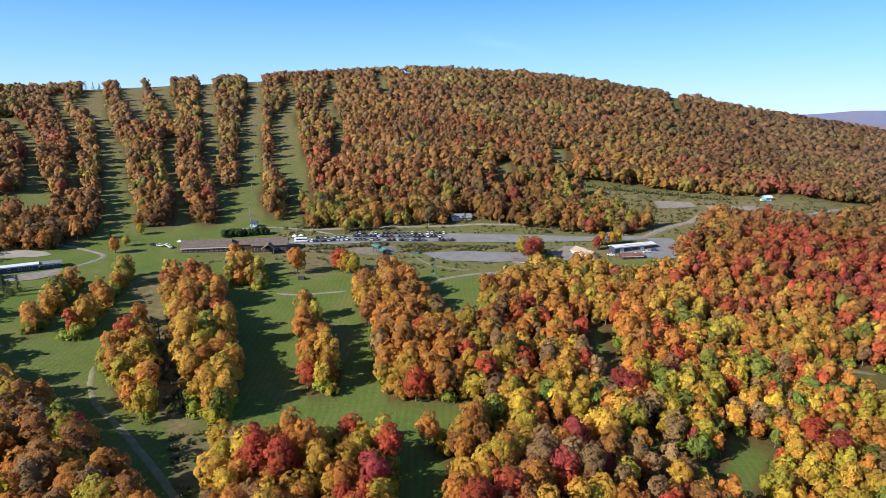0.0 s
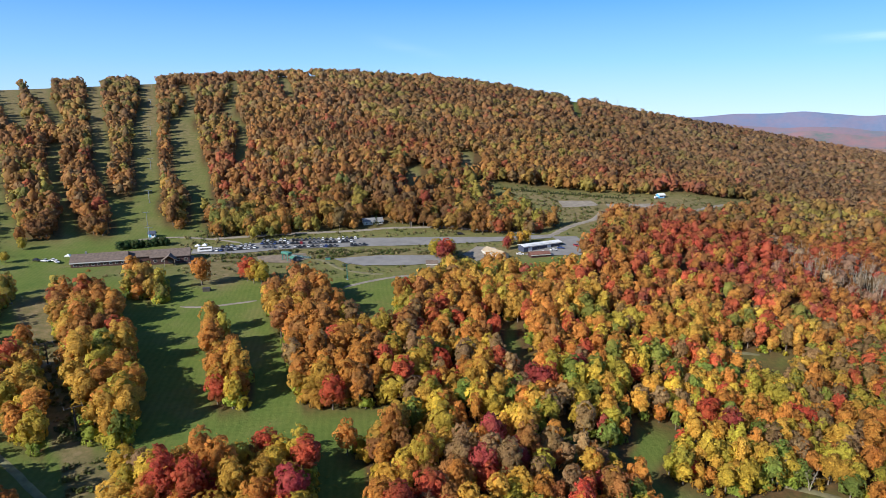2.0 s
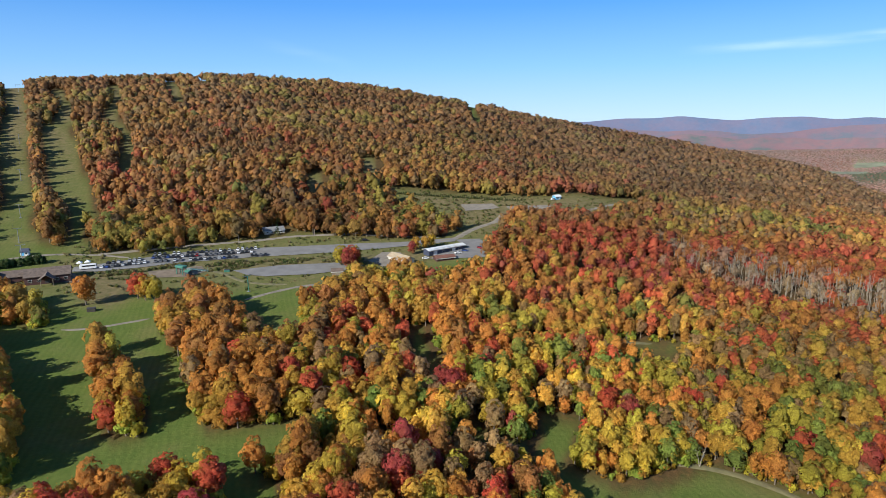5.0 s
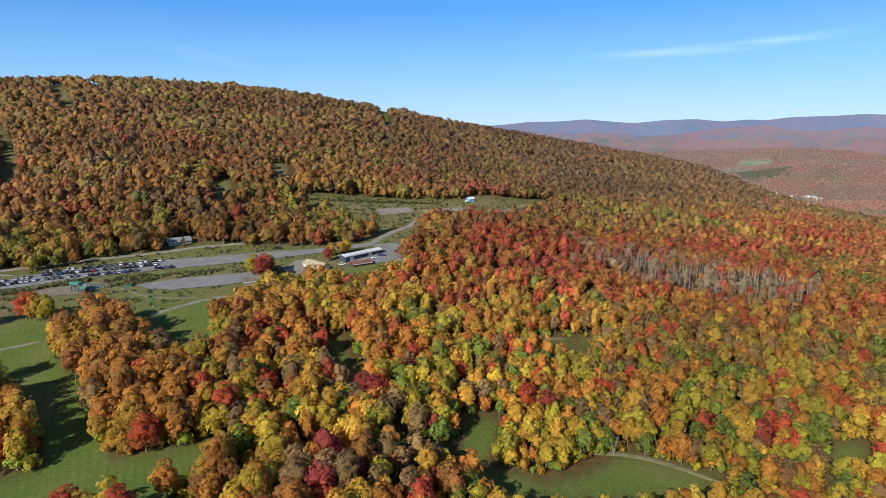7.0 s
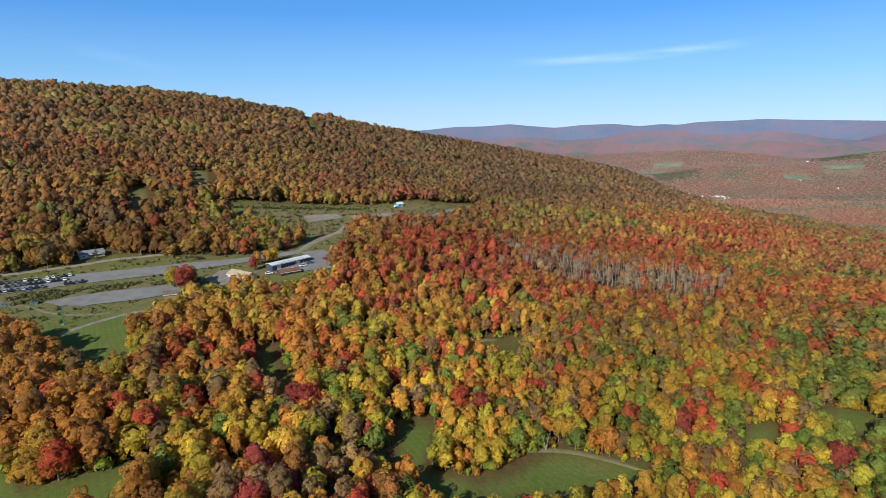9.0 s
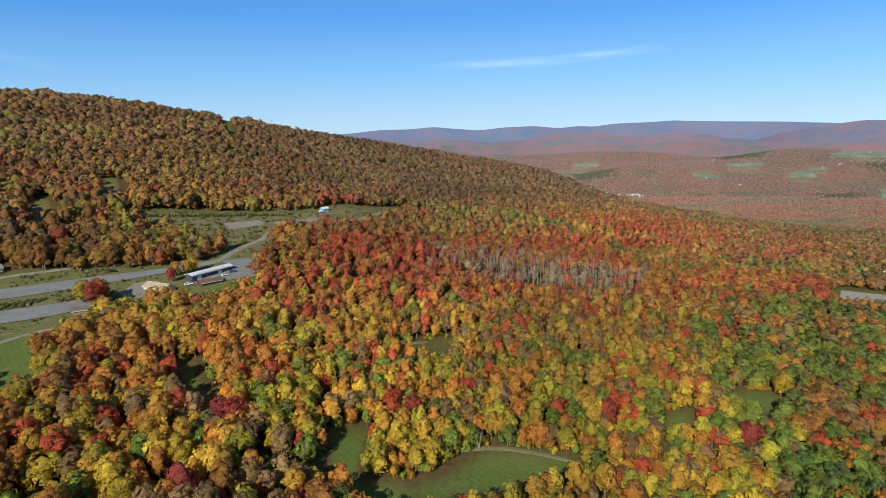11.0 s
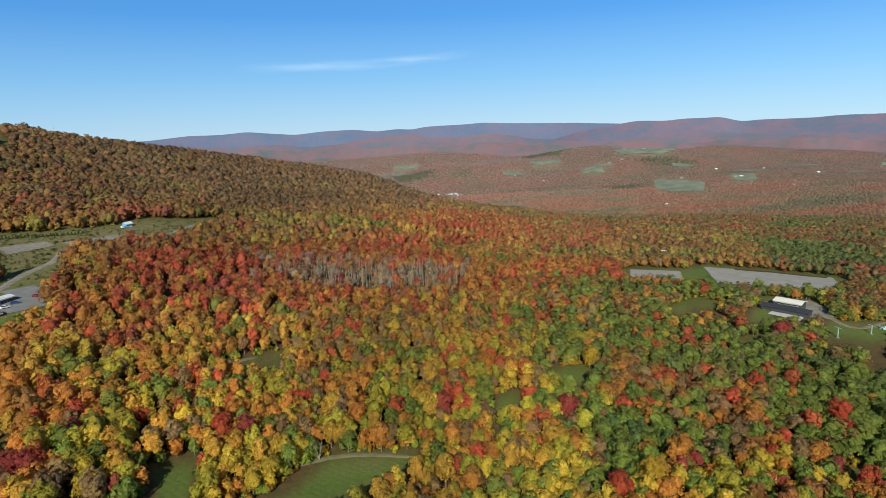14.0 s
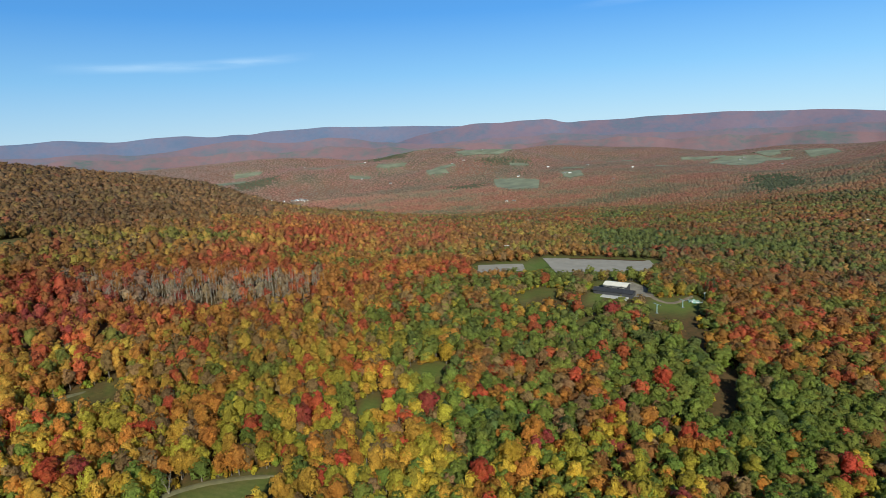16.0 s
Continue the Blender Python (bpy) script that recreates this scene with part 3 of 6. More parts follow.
HILL = blend_of(rust=0.35, orange=0.25, amber=0.08, olive=0.11, brown=0.14, red=0.05, green=0.02)
BELT = blend_of(orange=0.44, amber=0.26, olive=0.10, yellow=0.09, red=0.06, green=0.03, rust=0.02)
NEAR = blend_of(yellow=0.21, amber=0.2, orange=0.16, red=0.08, olive=0.24, green=0.05, brown=0.06)
REDS = blend_of(red=0.26, orange=0.30, rust=0.16, crimson=0.07, amber=0.09, yellow=0.05, olive=0.07)
DULL = blend_of(brown=0.28, rust=0.30, olive=0.2, orange=0.14, red=0.05, amber=0.03)
GREEN = blend_of(green=0.40, deep_green=0.12, olive=0.14, brown=0.1, orange=0.07, yellow=0.07, red=0.06, rust=0.04)
VALLEY = blend_of(green=0.13, olive=0.12, rust=0.28, brown=0.17, orange=0.16, red=0.08, deep_green=0.06)


# tones of the woods: shares of hues by stand, in plan
TONES = []


def tone(ring, **share):
    TONES.append((blend_of(**share), ring))
tone([(-157, 190), (-126, 171), (-106, 155), (-90, 140), (-73, 126), (-57, 107), (-97, 105)], brown=0.34, rust=0.3, crimson=0.06, olive=0.14, orange=0.14, red=0.02)
tone([(-65, 152), (-30, 160), (-15, 157), (-11, 109), (-49, 108)], red=0.15, orange=0.3, amber=0.2, yellow=0.16, crimson=0.04, brown=0.07, olive=0.08)
tone([(-69, 257), (-57, 261), (-32, 192), (-30, 170), (-43, 169)], orange=0.42, amber=0.24, red=0.14, yellow=0.1, olive=0.1)
tone([(-166, 335), (-125, 338), (-88, 236), (-112, 234)], orange=0.42, rust=0.2, amber=0.12, brown=0.06, olive=0.12, red=0.08)
tone([(-112, 234), (-87, 236), (-58, 153), (-70, 152)], amber=0.34, olive=0.3, yellow=0.16, orange=0.2)
tone([(-201, 270), (-199, 331), (-169, 323), (-146, 275), (-127, 191), (-152, 198)], amber=0.3, orange=0.3, olive=0.25, green=0.1, red=0.05)
tone([(-143, 232), (-116, 234), (-77, 152), (-100, 162)], amber=0.26, olive=0.2, orange=0.3, rust=0.14, yellow=0.1)
tone([(-52, 309), (-1, 300), (16, 253), (13, 199), (-24, 196)], orange=0.46, rust=0.2, amber=0.16, brown=0.1, red=0.08)
tone([(-26, 206), (16, 208), (13, 169), (-18, 166)], orange=0.36, amber=0.2, rust=0.14, olive=0.12, red=0.1, yellow=0.08)
tone([(19, 300), (80, 300), (100, 244), (86, 205), (13, 199)], orange=0.34, red=0.16, amber=0.2, rust=0.08, green=0.05, brown=0.07, yellow=0.1)
tone([(13, 199), (97, 206), (80, 166), (13, 163)], yellow=0.15, amber=0.2, olive=0.17, red=0.1, crimson=0.02, green=0.05, orange=0.24, brown=0.07)
tone([(-7, 160), (78, 163), (58, 114), (-5, 109)], brown=0.1, orange=0.32, red=0.09, rust=0.13, yellow=0.11, olive=0.09, amber=0.16)
tone([(166, 390), (274, 368), (194, 254), (104, 255), (106, 298)], red=0.26, orange=0.3, rust=0.12, crimson=0.05, amber=0.16, olive=0.12)
tone([(100, 244), (190, 248), (134, 166), (80, 166)], yellow=0.13, amber=0.2, olive=0.2, green=0.1, orange=0.22, red=0.08, brown=0.07)
tone([(181, 223), (269, 159), (188, 89), (109, 134)], yellow=0.14, amber=0.16, olive=0.26, orange=0.16, red=0.09, brown=0.1, green=0.09)
tone([(183, 283), (268, 168), (195, 110), (144, 112), (106, 177)], yellow=0.13, amber=0.15, orange=0.2, red=0.11, olive=0.22, green=0.08, brown=0.11)
tone([(293, 154), (318, -14), (218, -22), (195, 27), (219, 101)], green=0.52, olive=0.1, brown=0.1, rust=0.06, red=0.06, orange=0.06, deep_green=0.1)
tone([(226, 78), (231, -7), (170, -6), (176, 62)], brown=0.24, green=0.12, olive=0.2, rust=0.18, orange=0.12, yellow=0.08, red=0.06)
tone([(175, 114), (183, 52), (186, 18), (133, 18), (114, 78)], amber=0.2, yellow=0.2, olive=0.24, orange=0.14, green=0.14, red=0.04, brown=0.04)
tone([(318, -11), (285, -41), (259, -87), (187, -66), (209, -16)], green=0.74, deep_green=0.14, rust=0.03, orange=0.03, red=0.03, olive=0.03)
tone([(194, 19), (214, -74), (155, -56), (128, 12)], green=0.3, rust=0.2, orange=0.16, olive=0.14, red=0.1, yellow=0.1)
tone([(383, -35), (452, -145), (270, -90), (283, -36)], rust=0.28, orange=0.3, red=0.22, brown=0.1, green=0.08, amber=0.02)
tone([(367, 414), (709, 501), (595, 180), (388, 119), (282, 236), (289, 329)], red=0.34, orange=0.32, rust=0.14, amber=0.1, olive=0.06, green=0.04)
tone([(594, 854), (3012, 2849), (1722, 1216), (496, 353), (404, 453), (366, 537)], brown=0.44, rust=0.44, olive=0.03, orange=0.07, red=0.02)
tone([(377, 486), (501, 410), (400, 330), (300, 366)], amber=0.36, olive=0.26, rust=0.2, brown=0.18)
tone([(714, 242), (800, 86), (599, 59), (443, 39), (439, 75), (416, 125), (471, 166)], amber=0.2, yellow=0.1, orange=0.22, rust=0.2, olive=0.16, brown=0.06, green=0.06)
tone([(1055, -279), (792, -212), (755, -57), (719, 64), (658, 252), (900, 330), (1300, 300), (1300, -300)], rust=0.3, red=0.1, orange=0.18, brown=0.18, olive=0.08, green=0.12, deep_green=0.04)
tone([(1213, 98), (1419, -39), (1180, -42), (849, 68)], green=0.4, deep_green=0.4, brown=0.12, rust=0.08)
tone([(661, 65), (688, 3), (686, -52), (638, -106), (639, -143), (575, -121), (557, -81), (538, -37), (477, 1), (490, 31), (552, 52)], green=0.56, deep_green=0.36, olive=0.04, rust=0.02, orange=0.02)
tone([(430, 160), (460, 130), (421, 108), (400, 130)], yellow=0.34, amber=0.3, olive=0.2, orange=0.16)
tone([(483, -11), (516, -40), (533, -82), (581, -157), (452, -124), (394, -31), (378, -3)], rust=0.28, orange=0.2, brown=0.18, olive=0.14, red=0.08, green=0.12)
tone([(113, 564), (277, 523), (249, 466), (101, 498)], amber=0.32, yellow=0.14, olive=0.26, orange=0.2, rust=0.08)
tone([(-77, 1012), (388, 1025), (562, 852), (367, 548), (123, 613), (-48, 619)], rust=0.38, brown=0.28, olive=0.12, orange=0.18, red=0.04)
tone([(-103, 446), (7, 438), (6, 396), (-81, 380)], olive=0.3, amber=0.3, orange=0.22, green=0.1, brown=0.08)
tone([(43, 477), (166, 454), (136, 367), (37, 402)], rust=0.26, olive=0.22, brown=0.14, orange=0.2, green=0.1, red=0.08)
tone([(50, 336), (97, 328), (84, 283), (44, 292)], yellow=0.36, amber=0.3, orange=0.2, olive=0.14)

tone([(176, 74), (178, 53), (152, 46), (147, 63)], yellow=0.6, amber=0.25, olive=0.15)
tone([(265, 83), (289, 51), (259, 13), (225, 9), (216, 38), (226, 69)], rust=0.3, brown=0.28, orange=0.17, red=0.1, green=0.15)
tone([(219, 76), (228, 47), (183, 38), (178, 53), (190, 67)], green=0.6, deep_green=0.28, olive=0.12)
tone([(317, 108), (324, 44), (285, 39), (329, -14), (272, -13), (259, 35), (271, 87)], green=0.62, deep_green=0.2, orange=0.1, red=0.08)
tone([(292, 13), (279, -34), (236, -28), (222, -11), (234, 10)], green=0.68, deep_green=0.14, red=0.1, orange=0.08)
tone([(340, -46), (335, -108), (257, -85), (289, -60), (293, -38)], red=0.28, orange=0.26, rust=0.22, green=0.2, amber=0.04)
tone([(275, -38), (269, -65), (217, -64), (194, -43), (220, -30)], green=0.78, deep_green=0.1, rust=0.06, orange=0.06)
tone([(207, 39), (225, -21), (175, -17), (157, 30)], yellow=0.18, green=0.26, crimson=0.1, rust=0.16, orange=0.15, olive=0.15)
tone([(546, 461), (681, 228), (406, 124), (340, 193), (346, 297)], red=0.34, orange=0.36, rust=0.16, green=0.05, amber=0.09)
tone([(215, 355), (299, 309), (270, 242), (200, 270), (174, 317)], crimson=0.26, red=0.36, rust=0.22, orange=0.16)
tone([(30, 172), (60, 158), (71, 134), (69, 132), (25, 148)], brown=0.28, rust=0.3, orange=0.22, crimson=0.1, red=0.1)
tone([(101, 155), (133, 150), (114, 125), (87, 140)], yellow=0.5, amber=0.3, olive=0.2)
tone([(153, 167), (225, 128), (185, 103), (131, 136)], olive=0.26, amber=0.22, orange=0.24, red=0.1, green=0.1, yellow=0.08)


def grown(x, y):
    """The old trees of the western belts and the ski hill are larger than those of the eastern woods."""
    b, r = np.degrees(np.arctan2(x, y)), np.hypot(x, y)
    hill = np.clip((r - 380) / 60, 0, 1) * np.clip((56 - b) / 12, 0, 1)
    return hill * (0.06 + 0.2 * np.clip((b + 4) / 8, 0, 1)) + 1.0 + 0.14 * np.clip((12 - b) / 14, 0, 1) - 0.17 * np.clip((b - 12) / 20, 0, 1) - 0.07 * np.clip((b - 58) / 12, 0, 1)


def evenness(x, y):
    """How far the young eastern woods have closed into an even roof of leaves."""
    return np.clip((np.degrees(np.arctan2(x, y)) - 60) / 10, 0, 1) * np.clip((np.hypot(x, y) - 120) / 110, 0, 1)


def hat(v, lo, hi, edge):
    return np.clip((v - lo) / edge + 0.5, 0, 1) * np.clip((hi - v) / edge + 0.5, 0, 1)


def hues_at(x, y, rng):
    """The leaf colour of a tree at x, y: shares of hues by the part of the woods, then a draw; haze is mixed in with
    distance.
    """
    r, b = np.hypot(x, y), np.degrees(np.arctan2(x, y))
    wave = 0.5 + 0.5 * np.sin(x / 47 + 2 * np.sin(y / 61)) * np.sin(y / 39 + 1.7 * np.sin(x / 53))
    w = {
        "HILL": hat(r, 400, 9000, 60) * hat(b, -90, 34, 14),
        "BELT": hat(r, 0, 400, 60) * hat(b, -90, -2, 8),
        "NEAR": hat(r, 0, 330, 70) * hat(b, -2, 74, 12),
        "REDS": hat(r, 330, 700, 70) * hat(b, 14, 66, 10) * (0.6 + wave),
        "DULL": hat(r, 640, 9000, 120) * hat(b, 28, 62, 10),
        "GREEN": hat(r, 0, 420, 60) * hat(b, 68, 130, 12) * (0.5 + wave) + 0.5 * hat(r, 520, 720, 50) * hat(b, 70, 130, 10),
        "VALLEY": hat(r, 400, 9000, 60) * hat(b, 62, 130, 10)}
    mixes = {"HILL": HILL, "BELT": BELT, "NEAR": NEAR, "REDS": REDS, "DULL": DULL, "GREEN": GREEN, "VALLEY": VALLEY}
    share = sum(np.asarray(w[k])[:, None] * mixes[k][None] for k in w) + 0.02 * BELT[None]
    share = share / share.sum(1, keepdims=True)
    jx, jy = x + rng.normal(size=len(x)) * 5, y + rng.normal(size=len(x)) * 5
    for hue_share, ring in TONES:
        share = np.where(inside(jx, jy, ring)[:, None], share * 0.2 + 0.8 * hue_share[None] / hue_share.sum(), share)
    close = hat(r, 0, 240, 60)[:, None]
    share = share * np.array([{"yellow": 0.52, "olive": 0.72, "amber": 0.92, "orange": 1.1, "rust": 1.15, "green": 1.5, "brown": 1.15, "red": 0.78, "crimson": 0.8}.get(k, 1.0) for k in HUE_NAMES])[None]
    # few trees are still olive and gold between the hill and the valley
    turned = (hat(b, 36, 67, 8) * np.clip((r - 210) / 160, 0, 1))[:, None]
    share = share * (1 + turned * np.array([{"olive": -0.6, "amber": -0.3, "yellow": -0.5, "rust": 0.25, "brown": 0.35}.get(k, 0.0) for k in HUE_NAMES])[None])
    share = share / share.sum(1, keepdims=True)
    # on the hill the woods turn in drifts: some still olive and gold, some rust and red
    drift = 1.2 * np.sin(x / 61 + 1.7 * np.sin(y / 83)) * np.sin(y / 47 + 1.3 * np.sin(x / 71)) + 0.6 * np.sin(x / 19 + y / 27)
    warm = (np.clip(drift, -1, 1) * np.clip((r - 350) / 100, 0, 1))[:, None]
    share = share * np.exp(warm * np.array([{"olive": -1.2, "amber": -0.8, "yellow": -0.9, "green": -1.3, "rust": 0.4, "red": 1.2, "brown": 0.2, "orange": 0.2}.get(k, 0.0) for k in HUE_NAMES])[None])
    share = share / share.sum(1, keepdims=True)
    # trees of a kind stand together: half of them take the hue of their small stand
    wide = np.where(r > 400, 2.2, 1.0)
    cell = np.floor((x + 5 * np.sin(y / 9)) / 13 / wide) * 127.1 + np.floor((y + 5 * np.sin(x / 8)) / 11 / wide) * 311.7
    own = rng.random(len(x))
    draw = np.where(rng.random(len(x)) < 0.42, np.abs(np.sin(cell) * 43758.5453) % 1.0, own)
    pick = (np.cumsum(share, 1) < draw[:, None]).sum(1).clip(0, len(HUE_NAMES) - 1)
    c = HUE_TABLE[pick]
    other = HUE_TABLE[rng.integers(0, 8, len(x))]
    c = c * (0.7 + 0.22 * close) + (share @ HUE_TABLE) * 0.16 * (1 - close) + other * 0.07 + np.array([0.19, 0.16, 0.04]) * 0.1
    # distance haze put into the tints: hues drawn together beyond 430 m
    haze_even = (0.22 + 0.1 * hat(b, 6, 70, 12) - 0.08 * np.clip((b - 60) / 8, 0, 1))[:, None] * np.clip((r - 430) / 330, 0, 1)[:, None]
    c = c * (1 - haze_even) + (share @ HUE_TABLE) * haze_even
    # high on the hill the tints are mixed towards dull brown
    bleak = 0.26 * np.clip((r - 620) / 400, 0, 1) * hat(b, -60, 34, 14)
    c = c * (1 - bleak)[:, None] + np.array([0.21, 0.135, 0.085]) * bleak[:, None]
    for ring in BARE.values():
        grey = inside(jx * 2 - x, jy * 2 - y, ring) & (own < 0.55)
        c = np.where(grey[:, None], c * 0.3 + np.array([0.21, 0.16, 0.105]), c)
    # the long shoulder of the hill has turned brown
    shoulder = (hat(b, 24, 62, 14) * np.clip((r - 430 - 220 * np.clip((b - 38) / 12, 0, 1)) / 200, 0, 1))[:, None]
    c = c * (1 - 0.42 * shoulder) + np.array([0.27, 0.165, 0.10]) * 0.30 * shoulder
    # a duller belt beyond the red woods, and the mixed woods beyond the lower lots
    dull = (0.1 * hat(b, 28, 62, 8) * hat(r, 430, 640, 60))[:, None]
    c = c * (1 - dull)
    mixed = (0.14 * np.clip((b - 60) / 8, 0, 1) * np.clip((r - 430) / 60, 0, 1))[:, None]
    c = c * (1 - mixed) + np.array([0.25, 0.2, 0.125]) * mixed
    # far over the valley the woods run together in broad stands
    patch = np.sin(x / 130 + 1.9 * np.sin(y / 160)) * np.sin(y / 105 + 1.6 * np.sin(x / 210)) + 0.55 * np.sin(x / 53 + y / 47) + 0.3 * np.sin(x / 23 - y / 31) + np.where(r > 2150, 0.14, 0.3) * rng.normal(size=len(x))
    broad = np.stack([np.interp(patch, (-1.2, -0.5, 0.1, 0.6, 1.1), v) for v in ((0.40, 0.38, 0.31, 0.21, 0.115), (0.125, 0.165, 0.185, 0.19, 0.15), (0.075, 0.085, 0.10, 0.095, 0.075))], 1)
    # valley haze painted into the tint: paler and more mauve farther out
    haze_share = (0.12 + 0.6 * np.clip((r - 1300) / 1600, 0, 1))[:, None]
    broad = (1 - haze_share) * broad + haze_share * np.array([0.35, 0.22, 0.235])
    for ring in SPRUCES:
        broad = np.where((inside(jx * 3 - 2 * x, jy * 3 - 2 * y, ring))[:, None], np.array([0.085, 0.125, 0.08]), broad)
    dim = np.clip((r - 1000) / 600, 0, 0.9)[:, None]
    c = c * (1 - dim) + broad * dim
    # tree-to-tree contrast cut far off, as haze would
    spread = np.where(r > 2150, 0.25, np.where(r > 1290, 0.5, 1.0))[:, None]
    # haze put into the tint: washed towards grey, more so with distance
    c = 0.95 * c + (0.02 + 0.1 * np.clip((r - 220) / 350, 0, 1)[:, None]) * (c @ np.array([0.25, 0.65, 0.1]))[:, None] * np.array([1.0, 1.06, 1.0])
    # tint brightness trimmed by bearing and distance
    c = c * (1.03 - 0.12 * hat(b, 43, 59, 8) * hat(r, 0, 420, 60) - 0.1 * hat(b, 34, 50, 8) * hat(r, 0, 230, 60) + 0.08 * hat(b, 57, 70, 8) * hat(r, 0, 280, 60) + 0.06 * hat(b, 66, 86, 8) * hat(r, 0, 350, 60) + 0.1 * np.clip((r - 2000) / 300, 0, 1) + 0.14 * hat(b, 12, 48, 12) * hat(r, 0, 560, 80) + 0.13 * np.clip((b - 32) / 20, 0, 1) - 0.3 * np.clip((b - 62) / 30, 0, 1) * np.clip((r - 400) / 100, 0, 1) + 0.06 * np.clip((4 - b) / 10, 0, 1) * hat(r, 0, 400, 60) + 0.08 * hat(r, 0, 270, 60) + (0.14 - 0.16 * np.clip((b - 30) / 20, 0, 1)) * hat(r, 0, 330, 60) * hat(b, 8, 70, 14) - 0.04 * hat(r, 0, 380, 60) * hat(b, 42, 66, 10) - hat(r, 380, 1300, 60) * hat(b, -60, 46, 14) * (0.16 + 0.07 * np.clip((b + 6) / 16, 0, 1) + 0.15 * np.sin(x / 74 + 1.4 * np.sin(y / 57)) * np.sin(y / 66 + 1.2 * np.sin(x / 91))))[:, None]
    spread = spread * (1 - 0.15 * np.clip((r - 380) / 150, 0, 1))[:, None]
    c = c * np.where((r < 1290)[:, None], np.array([0.91, 0.98, 1.03]), 1.0)
    return c * (1 + spread * rng.uniform(-0.25, 0.2, (len(x), 1))), pick


def ico(subdiv):
    bm = bmesh.new()
    bmesh.ops.create_icosphere(bm, subdivisions=subdiv, radius=1.0)
    bm.verts.ensure_lookup_table()
    v = np.array([q.co[:] for q in bm.verts])
    f = np.array([[q.index for q in p.verts] for p in bm.faces])
    bm.free()
    return v, f


def crown_arrays(puffs, size, sprays, seed, high=15.0, wide=4.8, foot=3.6, heart_size=0.8, sides=5):
    """A crown of lobes set with domed leaf clumps and loose sprays, over a lumpy heart; corners and triangles."""
    rng = np.random.default_rng(seed)
    mid, tall = (high + foot) / 2, (high - foot) / 2
    lobes = []
    # a rounded head of lobes, wider above the middle and drawn in towards the foot
    for k in range(11):
        t = -0.85 + 1.5 * (k + 0.5) / 11 + rng.uniform(-0.1, 0.1)
        a = k * 2.4 + rng.uniform(-0.5, 0.5)
        reach = math.sqrt(max(0.05, 1 - t * t)) * (0.58 + 0.06 * t) * rng.uniform(0.85, 1.12)
        lobes.append((wide * reach * math.cos(a), wide * reach * math.sin(a), mid + t * tall * 0.8, rng.uniform(0.4, 0.52) * wide))
    lobes.append((0, 0, high - wide * 0.6, wide * 0.6))
    lobes = np.array(lobes)
    v0, f0 = ico(1)
    reach = np.zeros(len(v0))
    for s in np.linspace(0.1, 1.3, 40):
        p = v0 * np.array([wide, wide, tall]) * s + np.array([0, 0, mid])
        reach = np.where((np.linalg.norm(p[:, None] - lobes[None, :, :3], axis=2) < lobes[None, :, 3] * 0.92).any(1), s, reach)
    heart = v0 * np.array([wide, wide, tall]) * np.maximum(reach, 0.4)[:, None] * heart_size + np.array([0, 0, mid])
    verts, tris = [heart], [f0]
    n = len(heart)
    places = np.zeros((0, 3))
    gap = size * 0.95
    tries = 0
    while len(places) < puffs and tries < puffs * 60:
        tries += 1
        gap *= 0.9985
        k = rng.integers(len(lobes))
        q = rng.normal(size=3)
        q /= np.linalg.norm(q)
        p = lobes[k, :3] + q * lobes[k, 3] * rng.uniform(0.9, 1.08)
        near = np.linalg.norm(p[None] - lobes[:, :3], axis=1) < lobes[:, 3] * 0.82
        near[k] = False
        if near.any() or (q[2] < -0.35 and rng.random() < 0.8):
            continue
        if len(places) and np.linalg.norm(places - p, axis=1).min() < gap:
            continue
        places = np.concatenate([places, p[None]])
        out = p - np.array([0, 0, mid - 0.3 * tall])
        nrm = q + 0.5 * out / np.linalg.norm(out) + rng.normal(size=3) * 0.15 + np.array([0, 0, 0.25])
        nrm /= np.linalg.norm(nrm)
        u = np.cross(nrm, rng.normal(size=3))
        u /= np.linalg.norm(u)
        w = np.cross(nrm, u)
        s = size * rng.uniform(0.75, 1.25)
        ring = [p + nrm * s * rng.uniform(0.42, 0.6)]
        for j in range(sides):
            a = 2 * math.pi * (j + rng.uniform(-0.25, 0.25)) / sides
            ring.append(p + (u * math.cos(a) + w * math.sin(a)) * s * rng.uniform(0.72, 1.12) - nrm * s * rng.uniform(0.05, 0.4))
        verts.append(np.array(ring))
        tris.append(np.array([(n, n + 1 + j, n + 1 + (j + 1) % sides) for j in range(sides)]))
        n += sides + 1
    for _ in range(sprays):
        p = places[rng.integers(len(places))] + rng.normal(size=3) * size * 0.55
        nrm = rng.normal(size=3) + np.array([0, 0, 0.6])
        nrm /= np.linalg.norm(nrm)
        u = np.cross(nrm, rng.normal(size=3))
        u /= np.linalg.norm(u)
        w = np.cross(nrm, u)
        s = size * rng.uniform(0.3, 0.6)
        verts.append(np.array([p - u * s * 0.6 - w * s * 0.3, p + u * s * 0.6 - w * s * 0.3, p + w * s * 0.7]))
        tris.append(np.array([[n, n + 1, n + 2]]))
        n += 3
    return np.concatenate(verts), np.concatenate(tris)


def tube(points, radii, sides=6):
    """A tapered, bent round limb; corners and triangles."""
    verts, tris = [], []
    for p, r in zip(points, radii):
        for k in range(sides):
            a = 2 * math.pi * k / sides
            verts.append((p[0] + r * math.cos(a), p[1] + r * math.sin(a), p[2]))
    for j in range(len(points) - 1):
        for k in range(sides):
            a, b = j * sides + k, j * sides + (k + 1) % sides
            tris += [(a, b, b + sides), (a, b + sides, a + sides)]
    return np.array(verts), np.array(tris)


